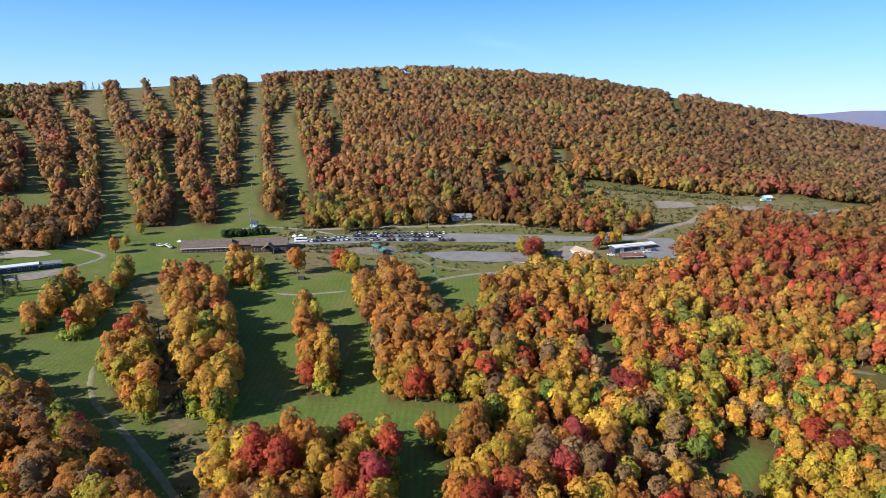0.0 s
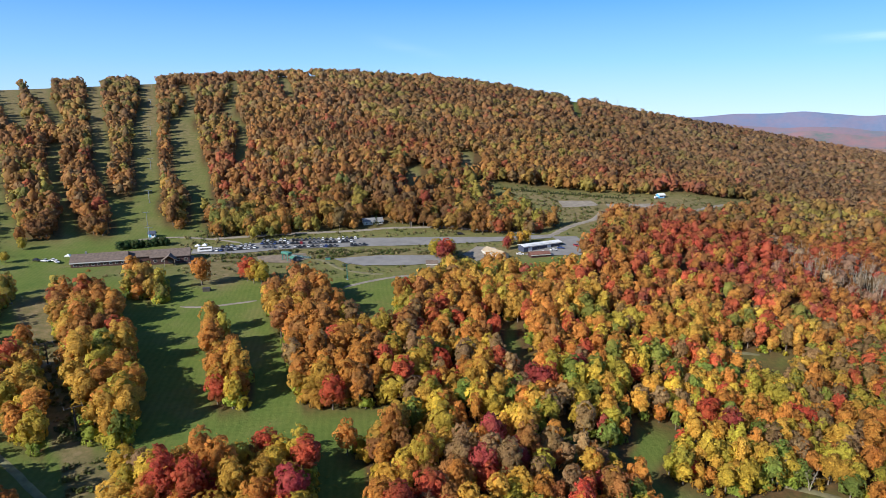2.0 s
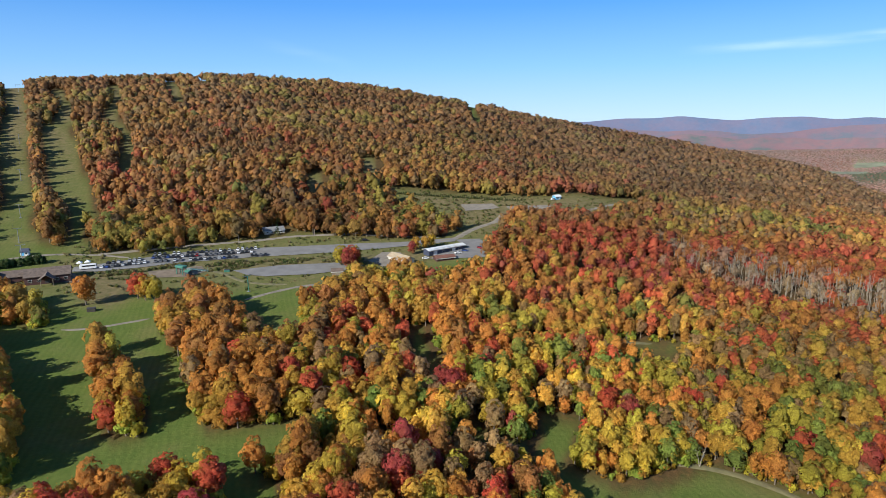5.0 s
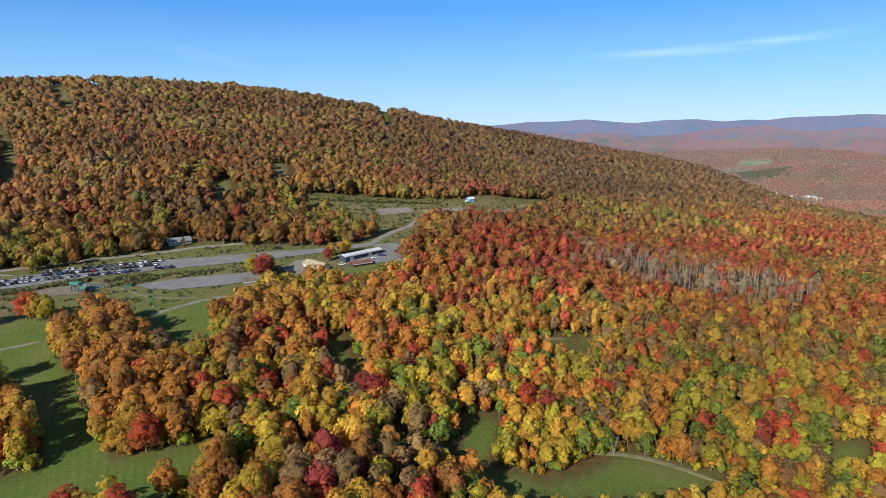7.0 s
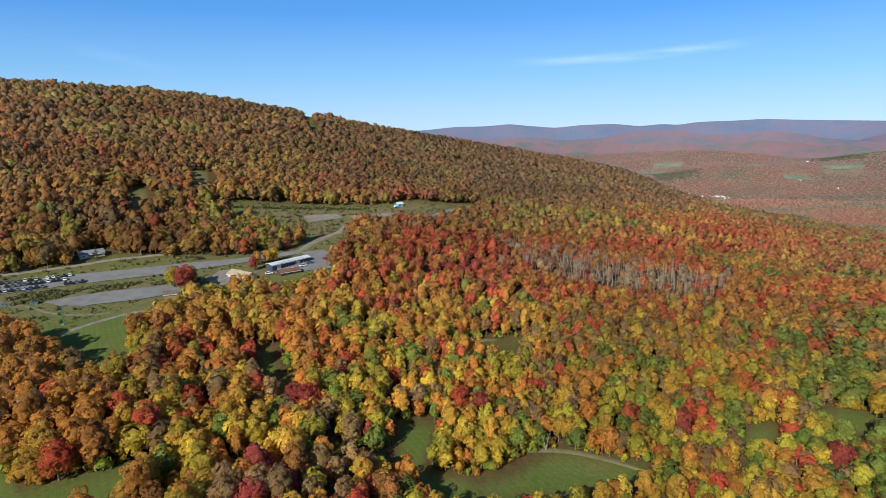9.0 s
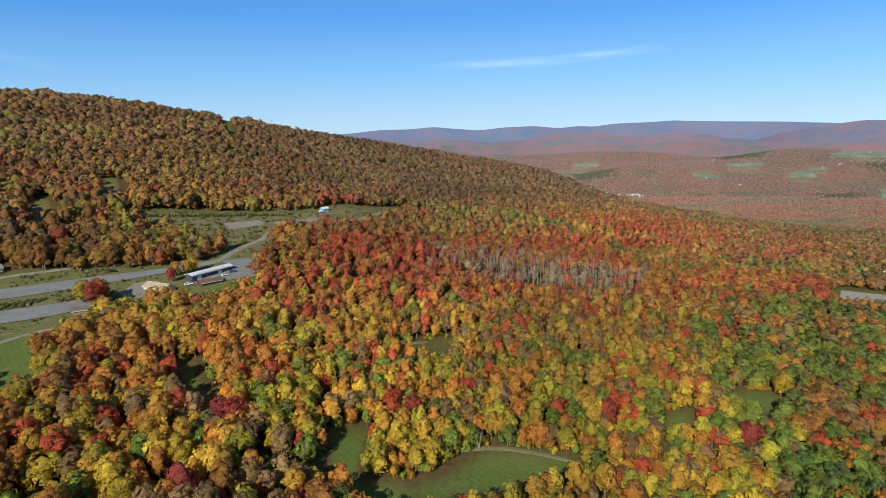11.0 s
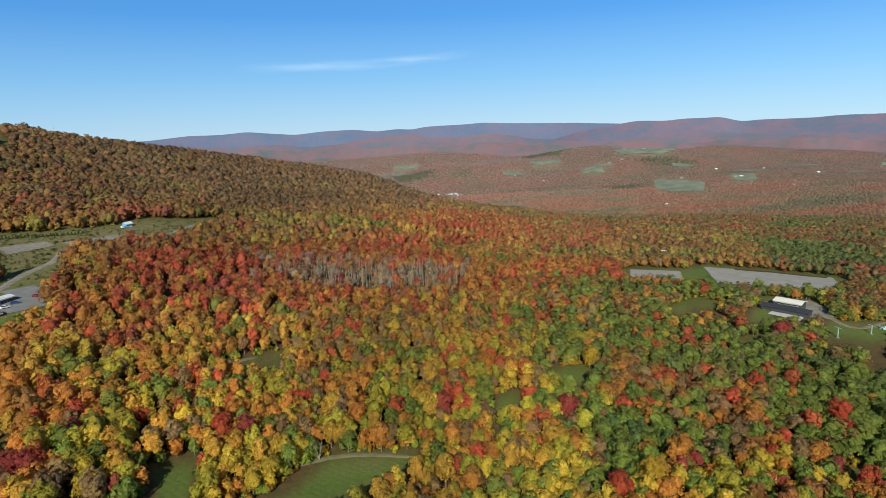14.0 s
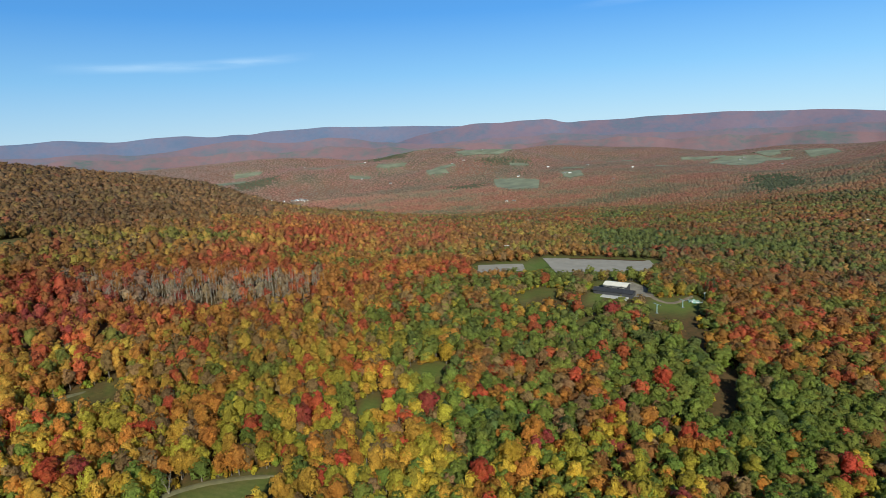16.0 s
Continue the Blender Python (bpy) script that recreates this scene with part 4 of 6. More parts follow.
def joined(pieces):
    verts, tris, n = [], [], 0
    for v, t in pieces:
        verts.append(v)
        tris.append(t + n)
        n += len(v)
    return np.concatenate(verts), np.concatenate(tris)


def trunk_arrays(seed, high=15.0, limbs=5, sides=6):
    rng = np.random.default_rng(seed)
    lean = rng.uniform(-0.5, 0.5, 2)
    pieces = [tube([(0, 0, -0.8), (lean[0] * 0.3, lean[1] * 0.3, high * 0.35), (lean[0], lean[1], high * 0.8)], [0.3, 0.22, 0.06], sides)]
    for k in range(limbs):
        z = rng.uniform(0.22, 0.55) * high
        a = k * 2.3 + rng.uniform(-0.4, 0.4)
        out, up = rng.uniform(1.8, 3.4), rng.uniform(1.5, 3.5)
        pieces.append(tube([(0, 0, z), (out * 0.5 * math.cos(a), out * 0.5 * math.sin(a), z + up * 0.45),
                            (out * math.cos(a), out * math.sin(a), z + up)], [0.11, 0.08, 0.03], 4))
    return joined(pieces)


def scatter(spacing, r0, r1, b0, b1, seed):
    """Places on a jittered grid over a sweep of bearings and distances, off the open ground."""
    rng = np.random.default_rng(seed)
    g = np.arange(-r1, r1, spacing)
    x, y = np.meshgrid(g, np.arange(-r1, r1, spacing * 0.87), indexing="ij")
    x = x + (np.arange(x.shape[1]) % 2)[None] * spacing / 2
    x = (x + rng.uniform(-0.56, 0.56, x.shape) * spacing).ravel()
    y = (y + rng.uniform(-0.56, 0.56, y.shape) * spacing).ravel()
    r, b = np.hypot(x, y), np.degrees(np.arctan2(x, y))
    keep = (r > r0) & (r < r1) & (b > b0) & (b < b1) & (rng.random(len(x)) < 1.0 / grown(x, y) ** 0.7)
    x, y = x[keep], y[keep]
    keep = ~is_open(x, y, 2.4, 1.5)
    for px, py, pr in YARDS:
        keep &= np.hypot(x - px, y - py) > pr
    for px, py, hue in ACCENTS:
        keep &= np.hypot(x - px, y - py) > 3.6
    x, y = x[keep], y[keep]
    for ring in BARE.values():
        thin = inside(x, y, ring) & (rng.random(len(x)) < 0.62)
        x, y = x[~thin], y[~thin]
    return x, y


def woods(name, label, x, y, shapes, seed, grow=(0.68, 1.24), tint=None, category="woodland", leaves=None):
    """Many trees as one mesh: each is one of the shapes, turned, scaled and tinted by itself."""
    rng = np.random.default_rng(seed)
    tint = hues_at(x, y, rng)[0] if tint is None else tint
    kind = rng.integers(0, len(shapes), len(x))
    turn, size, tall = rng.uniform(0, 6.28, len(x)), rng.uniform(*grow, len(x)), rng.uniform(0.85, 1.2, len(x))
    size = size * grown(x, y)
    # the young eastern woods and those high on the hill close into an even roof of leaves
    even = evenness(x, y)
    roof = np.clip((np.hypot(x, y) - 420) / 200, 0, 1) * (1 - even) * np.clip((np.degrees(np.arctan2(x, y)) + 4) / 10, 0, 1)
    # old stands tower over young ones on the hill
    size = size * (1 + 0.13 * np.clip((np.hypot(x, y) - 380) / 100, 0, 1) * np.sin(x / 17 + 1.9 * np.sin(y / 23)) * np.sin(y / 14 + 1.6 * np.sin(x / 21)))
    size, tall = size * (1 + 0.18 * even + 0.07 * roof), tall * (1 - 0.26 * even - 0.2 * roof)
    z = land(x, y)
    V, T, C, W, n = [], [], [], [], 0
    for k, (v, t, w) in enumerate(shapes):
        s = np.where(kind == k)[0]
        if not len(s):
            continue
        c, d = np.cos(turn[s])[:, None], np.sin(turn[s])[:, None]
        px = (v[None, :, 0] * c - v[None, :, 1] * d) * size[s][:, None] + x[s][:, None]
        py = (v[None, :, 0] * d + v[None, :, 1] * c) * size[s][:, None] + y[s][:, None]
        pz = v[None, :, 2] * (size[s] * tall[s])[:, None] + z[s][:, None]
        V.append(np.stack([px, py, pz], -1).reshape(-1, 3))
        T.append((t[None] + (np.arange(len(s)) * len(v))[:, None, None] + n).reshape(-1, 3))
        C.append(np.repeat(tint[s], len(v), 0))
        W.append(np.tile(w, len(s)))
        n += len(s) * len(v)
    me = mesh_of(name, np.concatenate(V), np.concatenate(T), [leaves or WOODS, BARK, WOODS_CORE], np.concatenate(W), ("tint", np.concatenate(C)), True)
    return tagged(new(name, me), label, category, kind="stuff")


def core_first(n):
    """Which material a crown's faces take: its closed heart comes first, then the leaf clumps."""
    return np.where(np.arange(n) < 20, 2, 0)


def tree_shape(leaves, size, core, seed, limbs=0, sides=4, **form):
    a = crown_arrays(leaves, size, core, seed, **form)
    b = trunk_arrays(seed, form.get("high", 15.0), limbs, sides)
    v, t = joined([a, b])
    return v, t, np.concatenate([core_first(len(a[1])), np.ones(len(b[1]), int)])


FORMS = [dict(high=10.6, wide=3.3, foot=1.6), dict(high=11.6, wide=3.1, foot=2.4), dict(high=9.4, wide=3.6, foot=1.2), dict(high=11.4, wide=2.8, foot=1.8)]
mid_shapes = [tree_shape(46, 1.2, 16, 40 + k, heart_size=0.84, **FORMS[k % 4]) for k in range(10)]
BACK_FORMS = [dict(f, foot=0.0, wide=f["wide"] + 0.6, heart_size=0.8) for f in FORMS]
back_shapes = [tree_shape(27, 1.45, 6, 140 + k, sides=3, **BACK_FORMS[k % 4]) for k in range(8)]


def bare_shapes(leaves, size, seed, count, **form):
    made = [crown_arrays(leaves, size, 0, seed + k, **form) for k in range(count)]
    return [(v, t, core_first(len(t))) for v, t in made]


def cap_shape(seed, domed=True):
    """A far crown, a few sides round and domed, or a plain peak, for woods a long way off."""
    rng = np.random.default_rng(seed)
    a = np.arange(6) * math.pi / 3 + rng.uniform(-0.3, 0.3, 6)
    wide = rng.uniform(4.6, 6.4, 6)
    foot = np.stack([wide * np.cos(a), wide * np.sin(a), rng.uniform(-2, 1, 6)], 1)
    brim = np.stack([0.72 * wide * np.cos(a + 0.5), 0.72 * wide * np.sin(a + 0.5), rng.uniform(3.6, 5.6, 6)], 1)
    if not domed:
        tip = [[rng.uniform(-2, 2), rng.uniform(-2, 2), rng.uniform(4.0, 5.6)]]
        return np.concatenate([foot * [1.2, 1.2, 1], tip]), np.array([(k, (k + 1) % 6, 6) for k in range(6)]), np.zeros(6, int)
    v = np.concatenate([foot, brim, [[rng.uniform(-1, 1), rng.uniform(-1, 1), rng.uniform(6.4, 8.0)]]])
    t = []
    for k in range(6):
        j = (k + 1) % 6
        t += [(k, j, 6 + k), (j, 6 + j, 6 + k), (6 + k, 6 + j, 12)]
    return v, np.array(t), np.zeros(18, int)


far_shapes = bare_shapes(14, 1.7, 60, 8, high=10.4, wide=3.4, foot=0.0, heart_size=0.86, sides=3)
high_shapes = bare_shapes(6, 2.2, 70, 8, high=9.8, wide=4.0, foot=0.0, heart_size=0.9, sides=3)
blob_shapes = [cap_shape(90 + k) for k in range(8)]
peak_shapes = [cap_shape(90 + k, False) for k in range(8)]


def stands(wide, close, r0, r1, b0, b1, seed, split=64):
    """Places for the woods: wide apart in the west, close in the young woods of the east."""
    a, b = scatter(wide, r0, r1, b0, split, seed), scatter(close, r0, r1, split, b1, seed + 100)
    return np.concatenate([a[0], b[0]]), np.concatenate([a[1], b[1]])


near_x, near_y = stands(5.1, 4.3, 112, 300, -48, 118, 11, 28)
back_x, back_y = stands(6.5, 5.2, 300, 480, -46, 116, 13, 40)
far_x, far_y = stands(6.2, 5.4, 480, 750, -45, 116, 12)
high_x, high_y = stands(7.4, 7.0, 750, 1290, -43, 116, 15)
over = (np.degrees(np.arctan2(high_x, high_y)) < 28) & (np.hypot(high_x, high_y) > 1095)
high_x, high_y = high_x[~over], high_y[~over]
vale_x, vale_y = scatter(9.6, 1290, 2150, 50, 116, 14)
over = (np.degrees(np.arctan2(vale_x, vale_y)) < 54) & (np.hypot(vale_x, vale_y) < 1750)
vale_x, vale_y = vale_x[~over], vale_y[~over]
edge_x, edge_y = scatter(12.0, 2150, 3600, 36, 116, 16)
reach = np.hypot(near_x, near_y)
order = np.argsort(reach, kind="stable")
first = order[:880]
rest = order[880:]

woods("woodland", "dense autumn woods of orange, yellow and green broadleaf trees", near_x[rest], near_y[rest], mid_shapes, 21)
woods("slope_woodland", "autumn woods of red, orange and yellow trees beyond the slopes", back_x, back_y, back_shapes, 23, (0.74, 1.18))
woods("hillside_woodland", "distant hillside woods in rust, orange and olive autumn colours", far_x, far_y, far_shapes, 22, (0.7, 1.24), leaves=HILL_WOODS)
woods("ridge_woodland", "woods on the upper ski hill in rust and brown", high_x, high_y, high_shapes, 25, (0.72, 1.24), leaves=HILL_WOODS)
woods("valley_woodland", "valley woods in haze-muted red, brown and green", vale_x, vale_y, blob_shapes, 24, (0.6, 1.0), leaves=HILL_WOODS)
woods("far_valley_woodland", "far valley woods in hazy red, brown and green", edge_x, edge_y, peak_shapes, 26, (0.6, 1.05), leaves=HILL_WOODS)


def single_trees():
    rng = np.random.default_rng(31)
    x, y = near_x[first], near_y[first]
    tint, pick = hues_at(x, y, rng)
    crowns, trunks = [], []
    for k in range(8):
        form = dict(FORMS[k % 4], foot=FORMS[k % 4]["foot"] + 0.9, high=FORMS[k % 4]["high"] + 0.7)
        v, t = crown_arrays(150, 0.74, 150, 80 + k, **form)
        crowns.append(mesh_of("crown", v, t, [LEAF, LEAF_CORE], core_first(len(t)) // 2, rounded=True))
        v, t = trunk_arrays(80 + k, form["high"])
        trunks.append(mesh_of("trunk", v, t, [BARK]))
    words = {"orange": "full orange maple in autumn leaf on the wooded slope", "amber": "amber-gold maple in autumn leaf on the wooded slope",
             "yellow": "bright yellow birch in autumn leaf on the wooded slope", "red": "scarlet maple in autumn leaf on the wooded slope",
             "rust": "rust-brown oak in autumn leaf on the wooded slope", "brown": "thinning brown tree among the autumn woods",
             "green": "broadleaf tree still green among the autumn woods", "olive": "olive-green tree turning yellow in the woods",
             "crimson": "dark crimson maple among the autumn woods", "deep_green": "dark green tree among the autumn woods"}
    kinds = {"orange": "maple_tree", "amber": "maple_tree", "red": "red_maple_tree", "crimson": "red_maple_tree", "yellow": "birch_tree", "olive": "birch_tree",
             "rust": "oak_tree", "brown": "oak_tree", "green": "oak_tree", "deep_green": "oak_tree"}
    z = land(x, y)
    for i in range(len(x)):
        k = int(rng.integers(0, 8))
        hue = HUE_NAMES[pick[i]]
        even = float(evenness(x[i], y[i]))
        s, tall = rng.uniform(0.68, 1.24) * float(grown(x[i], y[i])) * (1 + 0.18 * even), rng.uniform(0.85, 1.15) * (1 - 0.26 * even)
        tree = new(kinds[hue], None)
        tree.matrix_basis = pose(x[i], y[i], z[i], 0, 0, rng.uniform(0, 360)) @ Matrix.Diagonal((s, s, s * tall, 1))
        tagged(tree, words[hue], "tree", group="trees of the near woods")
        trunk, crown = new("trunk", trunks[k]), new("crown", crowns[k])
        trunk.parent = crown.parent = tree
        crown.color = (*tint[i], 1)


single_trees()


def undergrowth():
    """Bushes along the edges of the woods, where they meet the open ground."""
    x, y = scatter(3.0, 120, 400, -46, 116, 51)
    edge = is_open(x, y, 5.0, 0.0)
    for ring in OPEN.values():
        edge |= widened(x, y, ring, 5.0)
    x, y = x[edge], y[edge]
    rng = np.random.default_rng(53)
    tint = np.array([(0.55, 0.46, 0.05), (0.36, 0.42, 0.06), (0.55, 0.36, 0.04), (0.28, 0.35, 0.05), (0.46, 0.24, 0.04)])[rng.integers(0, 5, len(x))] * rng.uniform(0.7, 1.1, (len(x), 1))
    shapes = [tree_shape(9, 1.0, 8, 200 + k, sides=3, high=3.4, wide=1.9, foot=-0.2) for k in range(6)]
    woods("undergrowth", "yellow-green bushes along the edge of the woods", x, y, shapes, 52, (0.5, 1.5), tint)


undergrowth()


def bank_scrub():
    """Tufts of tall weeds and low shrubs on the banks between the lots and on the rough ground."""
    rng = np.random.default_rng(77)
    shapes = [crown_arrays(4, 0.6, 6, 230 + k, high=1.1, wide=1.0, foot=-0.2) for k in range(5)]
    shapes = [(v, t, np.zeros(len(t), int)) for v, t in shapes]
    X, Y = [], []
    for name, n in (("banks", 2200), ("under_lift", 700), ("base_slope", 900), ("upper_slope", 900), ("lane", 120)):
        ring = ROUGH[name]
        x = rng.uniform(min(p[0] for p in ring), max(p[0] for p in ring), n * 3)
        y = rng.uniform(min(p[1] for p in ring), max(p[1] for p in ring), n * 3)
        keep = inside(x, y, ring) & is_open(x, y) & (np.sin(x / 5 + 2 * np.sin(y / 7)) * np.sin(y / 4) > -0.25)
        for lot in LOTS:
            keep &= ~widened(x, y, lot, 2.0)
        for px, py, pr in YARDS:
            keep &= np.hypot(x - px, y - py) > pr
        for road in ROADS:
            for (ax, ay), (bx, by) in zip(road, road[1:]):
                s = np.clip(((x - ax) * (bx - ax) + (y - ay) * (by - ay)) / ((bx - ax) ** 2 + (by - ay) ** 2), 0, 1)
                keep &= np.hypot(x - ax - s * (bx - ax), y - ay - s * (by - ay)) > 3.8
        X.append(x[keep][:n])
        Y.append(y[keep][:n])
    x, y = np.concatenate(X), np.concatenate(Y)
    tint = np.array([(0.15, 0.17, 0.05), (0.2, 0.18, 0.08), (0.27, 0.22, 0.11), (0.10, 0.14, 0.04)])[rng.integers(0, 4, len(x))] * rng.uniform(0.8, 1.15, (len(x), 1))
    woods("weed_tufts", "tufts of tall green and tan weeds on the banks", x, y, shapes, 78, (0.3, 1.15), tint, "weeds")


bank_scrub()


def bare_stand():
    """The stand of dead grey trees: tall bare stems with a few limbs."""
    rng = np.random.default_rng(61)
    ring = BARE["grey_stand"]
    x = rng.uniform(min(p[0] for p in ring), max(p[0] for p in ring), 2600)
    y = rng.uniform(min(p[1] for p in ring), max(p[1] for p in ring), 2600)
    keep = inside(x, y, ring)
    x, y = x[keep][:480], y[keep][:480]
    pieces = []
    for px, py in zip(x, y):
        h = rng.uniform(7.5, 13)
        z = float(land(px, py))
        lean = rng.normal(size=2) * 0.5
        pieces.append(tube([(px, py, z - 0.5), (px + lean[0], py + lean[1], z + h)], [0.15, 0.06], 3))
        for k in range(5):
            a, t = rng.uniform(0, 6.28), rng.uniform(0.35, 0.85)
            q = (px + lean[0] * t, py + lean[1] * t, z + h * t)
            out = rng.uniform(0.8, 2.0)
            pieces.append(tube([q, (q[0] + out * math.cos(a), q[1] + out * math.sin(a), q[2] + rng.uniform(1.0, 2.4))], [0.06, 0.03], 3))
    v, t = joined(pieces)
    tagged(new("bare_trees", mesh_of("bare_trees", v, t, [DEAD])), "stand of bare grey leafless trees in the woods", "woodland", kind="stuff")


DEAD = plain("dead_wood", (0.31, 0.265, 0.2), 0.9, vary=0.25, scale=0.5)
bare_stand()

# ---- distance: ridges far behind the valley ----


# aerial haze is put into the hill colours, with a faint emission to lift them
def hazed_material(name, low, mid, high, haze_glow):
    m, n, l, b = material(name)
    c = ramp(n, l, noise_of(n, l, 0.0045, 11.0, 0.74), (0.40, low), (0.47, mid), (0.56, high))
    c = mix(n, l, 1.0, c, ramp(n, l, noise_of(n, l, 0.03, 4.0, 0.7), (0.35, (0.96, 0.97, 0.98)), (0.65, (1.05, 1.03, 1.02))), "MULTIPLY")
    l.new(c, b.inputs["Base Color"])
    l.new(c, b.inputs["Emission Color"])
    b.inputs["Emission Strength"].default_value = haze_glow
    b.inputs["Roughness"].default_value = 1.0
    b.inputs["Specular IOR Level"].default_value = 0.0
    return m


def ridge(name, label, distance, depth, skyline, mat, ripple, seed):
    """A long ridge: its crest runs at a distance, by bearing and height in degrees over the eye."""
    bearing = np.arange(24, 126, 0.2)
    crest = EYE + distance * np.tan(np.radians(np.interp(bearing, [p[0] for p in skyline], [p[1] for p in skyline])))
    crest = smooth(crest[:, None], 0, 5)[:, 0]
    crest += ripple * (np.sin(bearing * 0.9 + seed) + 0.5 * np.sin(bearing * 2.1 + 1) + 0.12 * np.sin(bearing * 5.7 + 2))
    a = np.radians(bearing)
    rows = []
    steps = np.linspace(0, 1, 15)
    for k, up in enumerate(list(steps) + [1.0, 0.3]):
        back = 300.0 * (k > len(steps))
        spur = 0.06 * depth * np.sin(math.pi * up) * (np.sin(bearing * 0.31 + seed) + 0.5 * np.sin(bearing * 0.67 + 2 * up + seed) + 0.2 * np.sin(bearing * 1.1 - 3 * up))
        r = distance - depth * (1 - up) * (k < len(steps)) + back + spur * (k < len(steps))
        z = -190 + (crest + 190) * (up ** 1.25)
        z = z + 7 * np.sin(math.pi * up) * np.sin(bearing * 0.8 + 9 * up + seed) * np.sin(bearing * 0.37 - 5 * up)
        rows.append(np.stack([r * np.sin(a), r * np.cos(a), z], -1))
    v = np.stack(rows, 1)
    nb, nr = v.shape[:2]
    i, j = np.meshgrid(np.arange(nb - 1), np.arange(nr - 1), indexing="ij")
    quads = np.stack([i * nr + j, i * nr + j + 1, (i + 1) * nr + j + 1, (i + 1) * nr + j], -1)
    quads = np.delete(quads, len(steps) - 1, axis=1).reshape(-1, 4)
    me = mesh_of(name, v.reshape(-1, 3), quads, [mat])
    me.polygons.foreach_set("use_smooth", np.tile(np.arange(nr - 2) < nr - 3, nb - 1))
    return tagged(new(name, me), label, "hills", kind="structure")


# bluer with distance: the haze is part of these colours
FAR_BLUE = hazed_material("haze_blue_hills", (0.098, 0.128, 0.20), (0.11, 0.13, 0.20), (0.125, 0.128, 0.19), 0.29)
FAR_MAUVE = hazed_material("haze_mauve_hills", (0.105, 0.122, 0.17), (0.126, 0.12, 0.17), (0.155, 0.12, 0.16), 0.29)
FAR_ROSE = hazed_material("haze_rose_hills", (0.11, 0.122, 0.15), (0.14, 0.12, 0.15), (0.168, 0.118, 0.142), 0.29)
FAR_RED = hazed_material("haze_red_hills", (0.10, 0.122, 0.12), (0.145, 0.12, 0.132), (0.185, 0.117, 0.127), 0.26)
ridge("backdrop_far_ridge", "long mountain ridge on the horizon, blue with haze", 4750, 520,
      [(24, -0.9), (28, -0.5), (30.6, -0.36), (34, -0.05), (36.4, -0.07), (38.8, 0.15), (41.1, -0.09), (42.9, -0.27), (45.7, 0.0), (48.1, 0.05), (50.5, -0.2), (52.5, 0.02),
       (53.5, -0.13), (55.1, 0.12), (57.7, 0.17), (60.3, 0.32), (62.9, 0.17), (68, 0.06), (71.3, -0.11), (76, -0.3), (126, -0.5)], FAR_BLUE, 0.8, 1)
ridge("backdrop_long_ridge", "long wooded mountain across the valley, mauve with haze", 4500, 640,
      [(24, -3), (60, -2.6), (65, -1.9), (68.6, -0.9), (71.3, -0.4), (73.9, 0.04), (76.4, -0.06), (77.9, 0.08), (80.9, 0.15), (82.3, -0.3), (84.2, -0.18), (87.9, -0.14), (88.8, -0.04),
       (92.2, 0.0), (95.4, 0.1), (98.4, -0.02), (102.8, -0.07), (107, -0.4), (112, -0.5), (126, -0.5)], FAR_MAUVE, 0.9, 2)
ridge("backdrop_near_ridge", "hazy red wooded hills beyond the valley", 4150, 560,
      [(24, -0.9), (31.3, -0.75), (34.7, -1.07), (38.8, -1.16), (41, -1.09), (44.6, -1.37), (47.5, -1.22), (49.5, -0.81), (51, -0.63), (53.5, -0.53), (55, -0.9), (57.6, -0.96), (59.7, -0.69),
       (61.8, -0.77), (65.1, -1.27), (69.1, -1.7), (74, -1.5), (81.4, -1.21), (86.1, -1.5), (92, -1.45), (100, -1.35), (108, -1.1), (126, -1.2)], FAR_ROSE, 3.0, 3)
ridge("backdrop_foot_hills", "low hazy red and green wooded hills at the valley's edge", 3650, 520,
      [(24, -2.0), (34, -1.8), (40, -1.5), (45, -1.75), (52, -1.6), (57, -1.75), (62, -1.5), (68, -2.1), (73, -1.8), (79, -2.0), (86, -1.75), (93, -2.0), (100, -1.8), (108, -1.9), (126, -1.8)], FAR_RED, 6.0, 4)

# ---- roads, yards and paths ----
ASPHALT = plain("worn_asphalt", (0.19, 0.182, 0.172), 0.9, vary=0.18, scale=0.15)
PALE_ASPHALT = plain("pale_asphalt", (0.30, 0.265, 0.215), 0.9, vary=0.15, scale=0.12)
GRAVEL = plain("pale_gravel", (0.22, 0.19, 0.15), 0.95, vary=0.25, scale=0.3)
DIRT = plain("bare_earth", (0.19, 0.145, 0.10), 0.95, vary=0.3, scale=0.3)
TRACK = plain("trodden_track", (0.15, 0.135, 0.065), 0.95, vary=0.3, scale=0.35)
PALE_TRACK = plain("worn_grass_track", (0.19, 0.185, 0.085), 0.95, vary=0.3, scale=0.35)


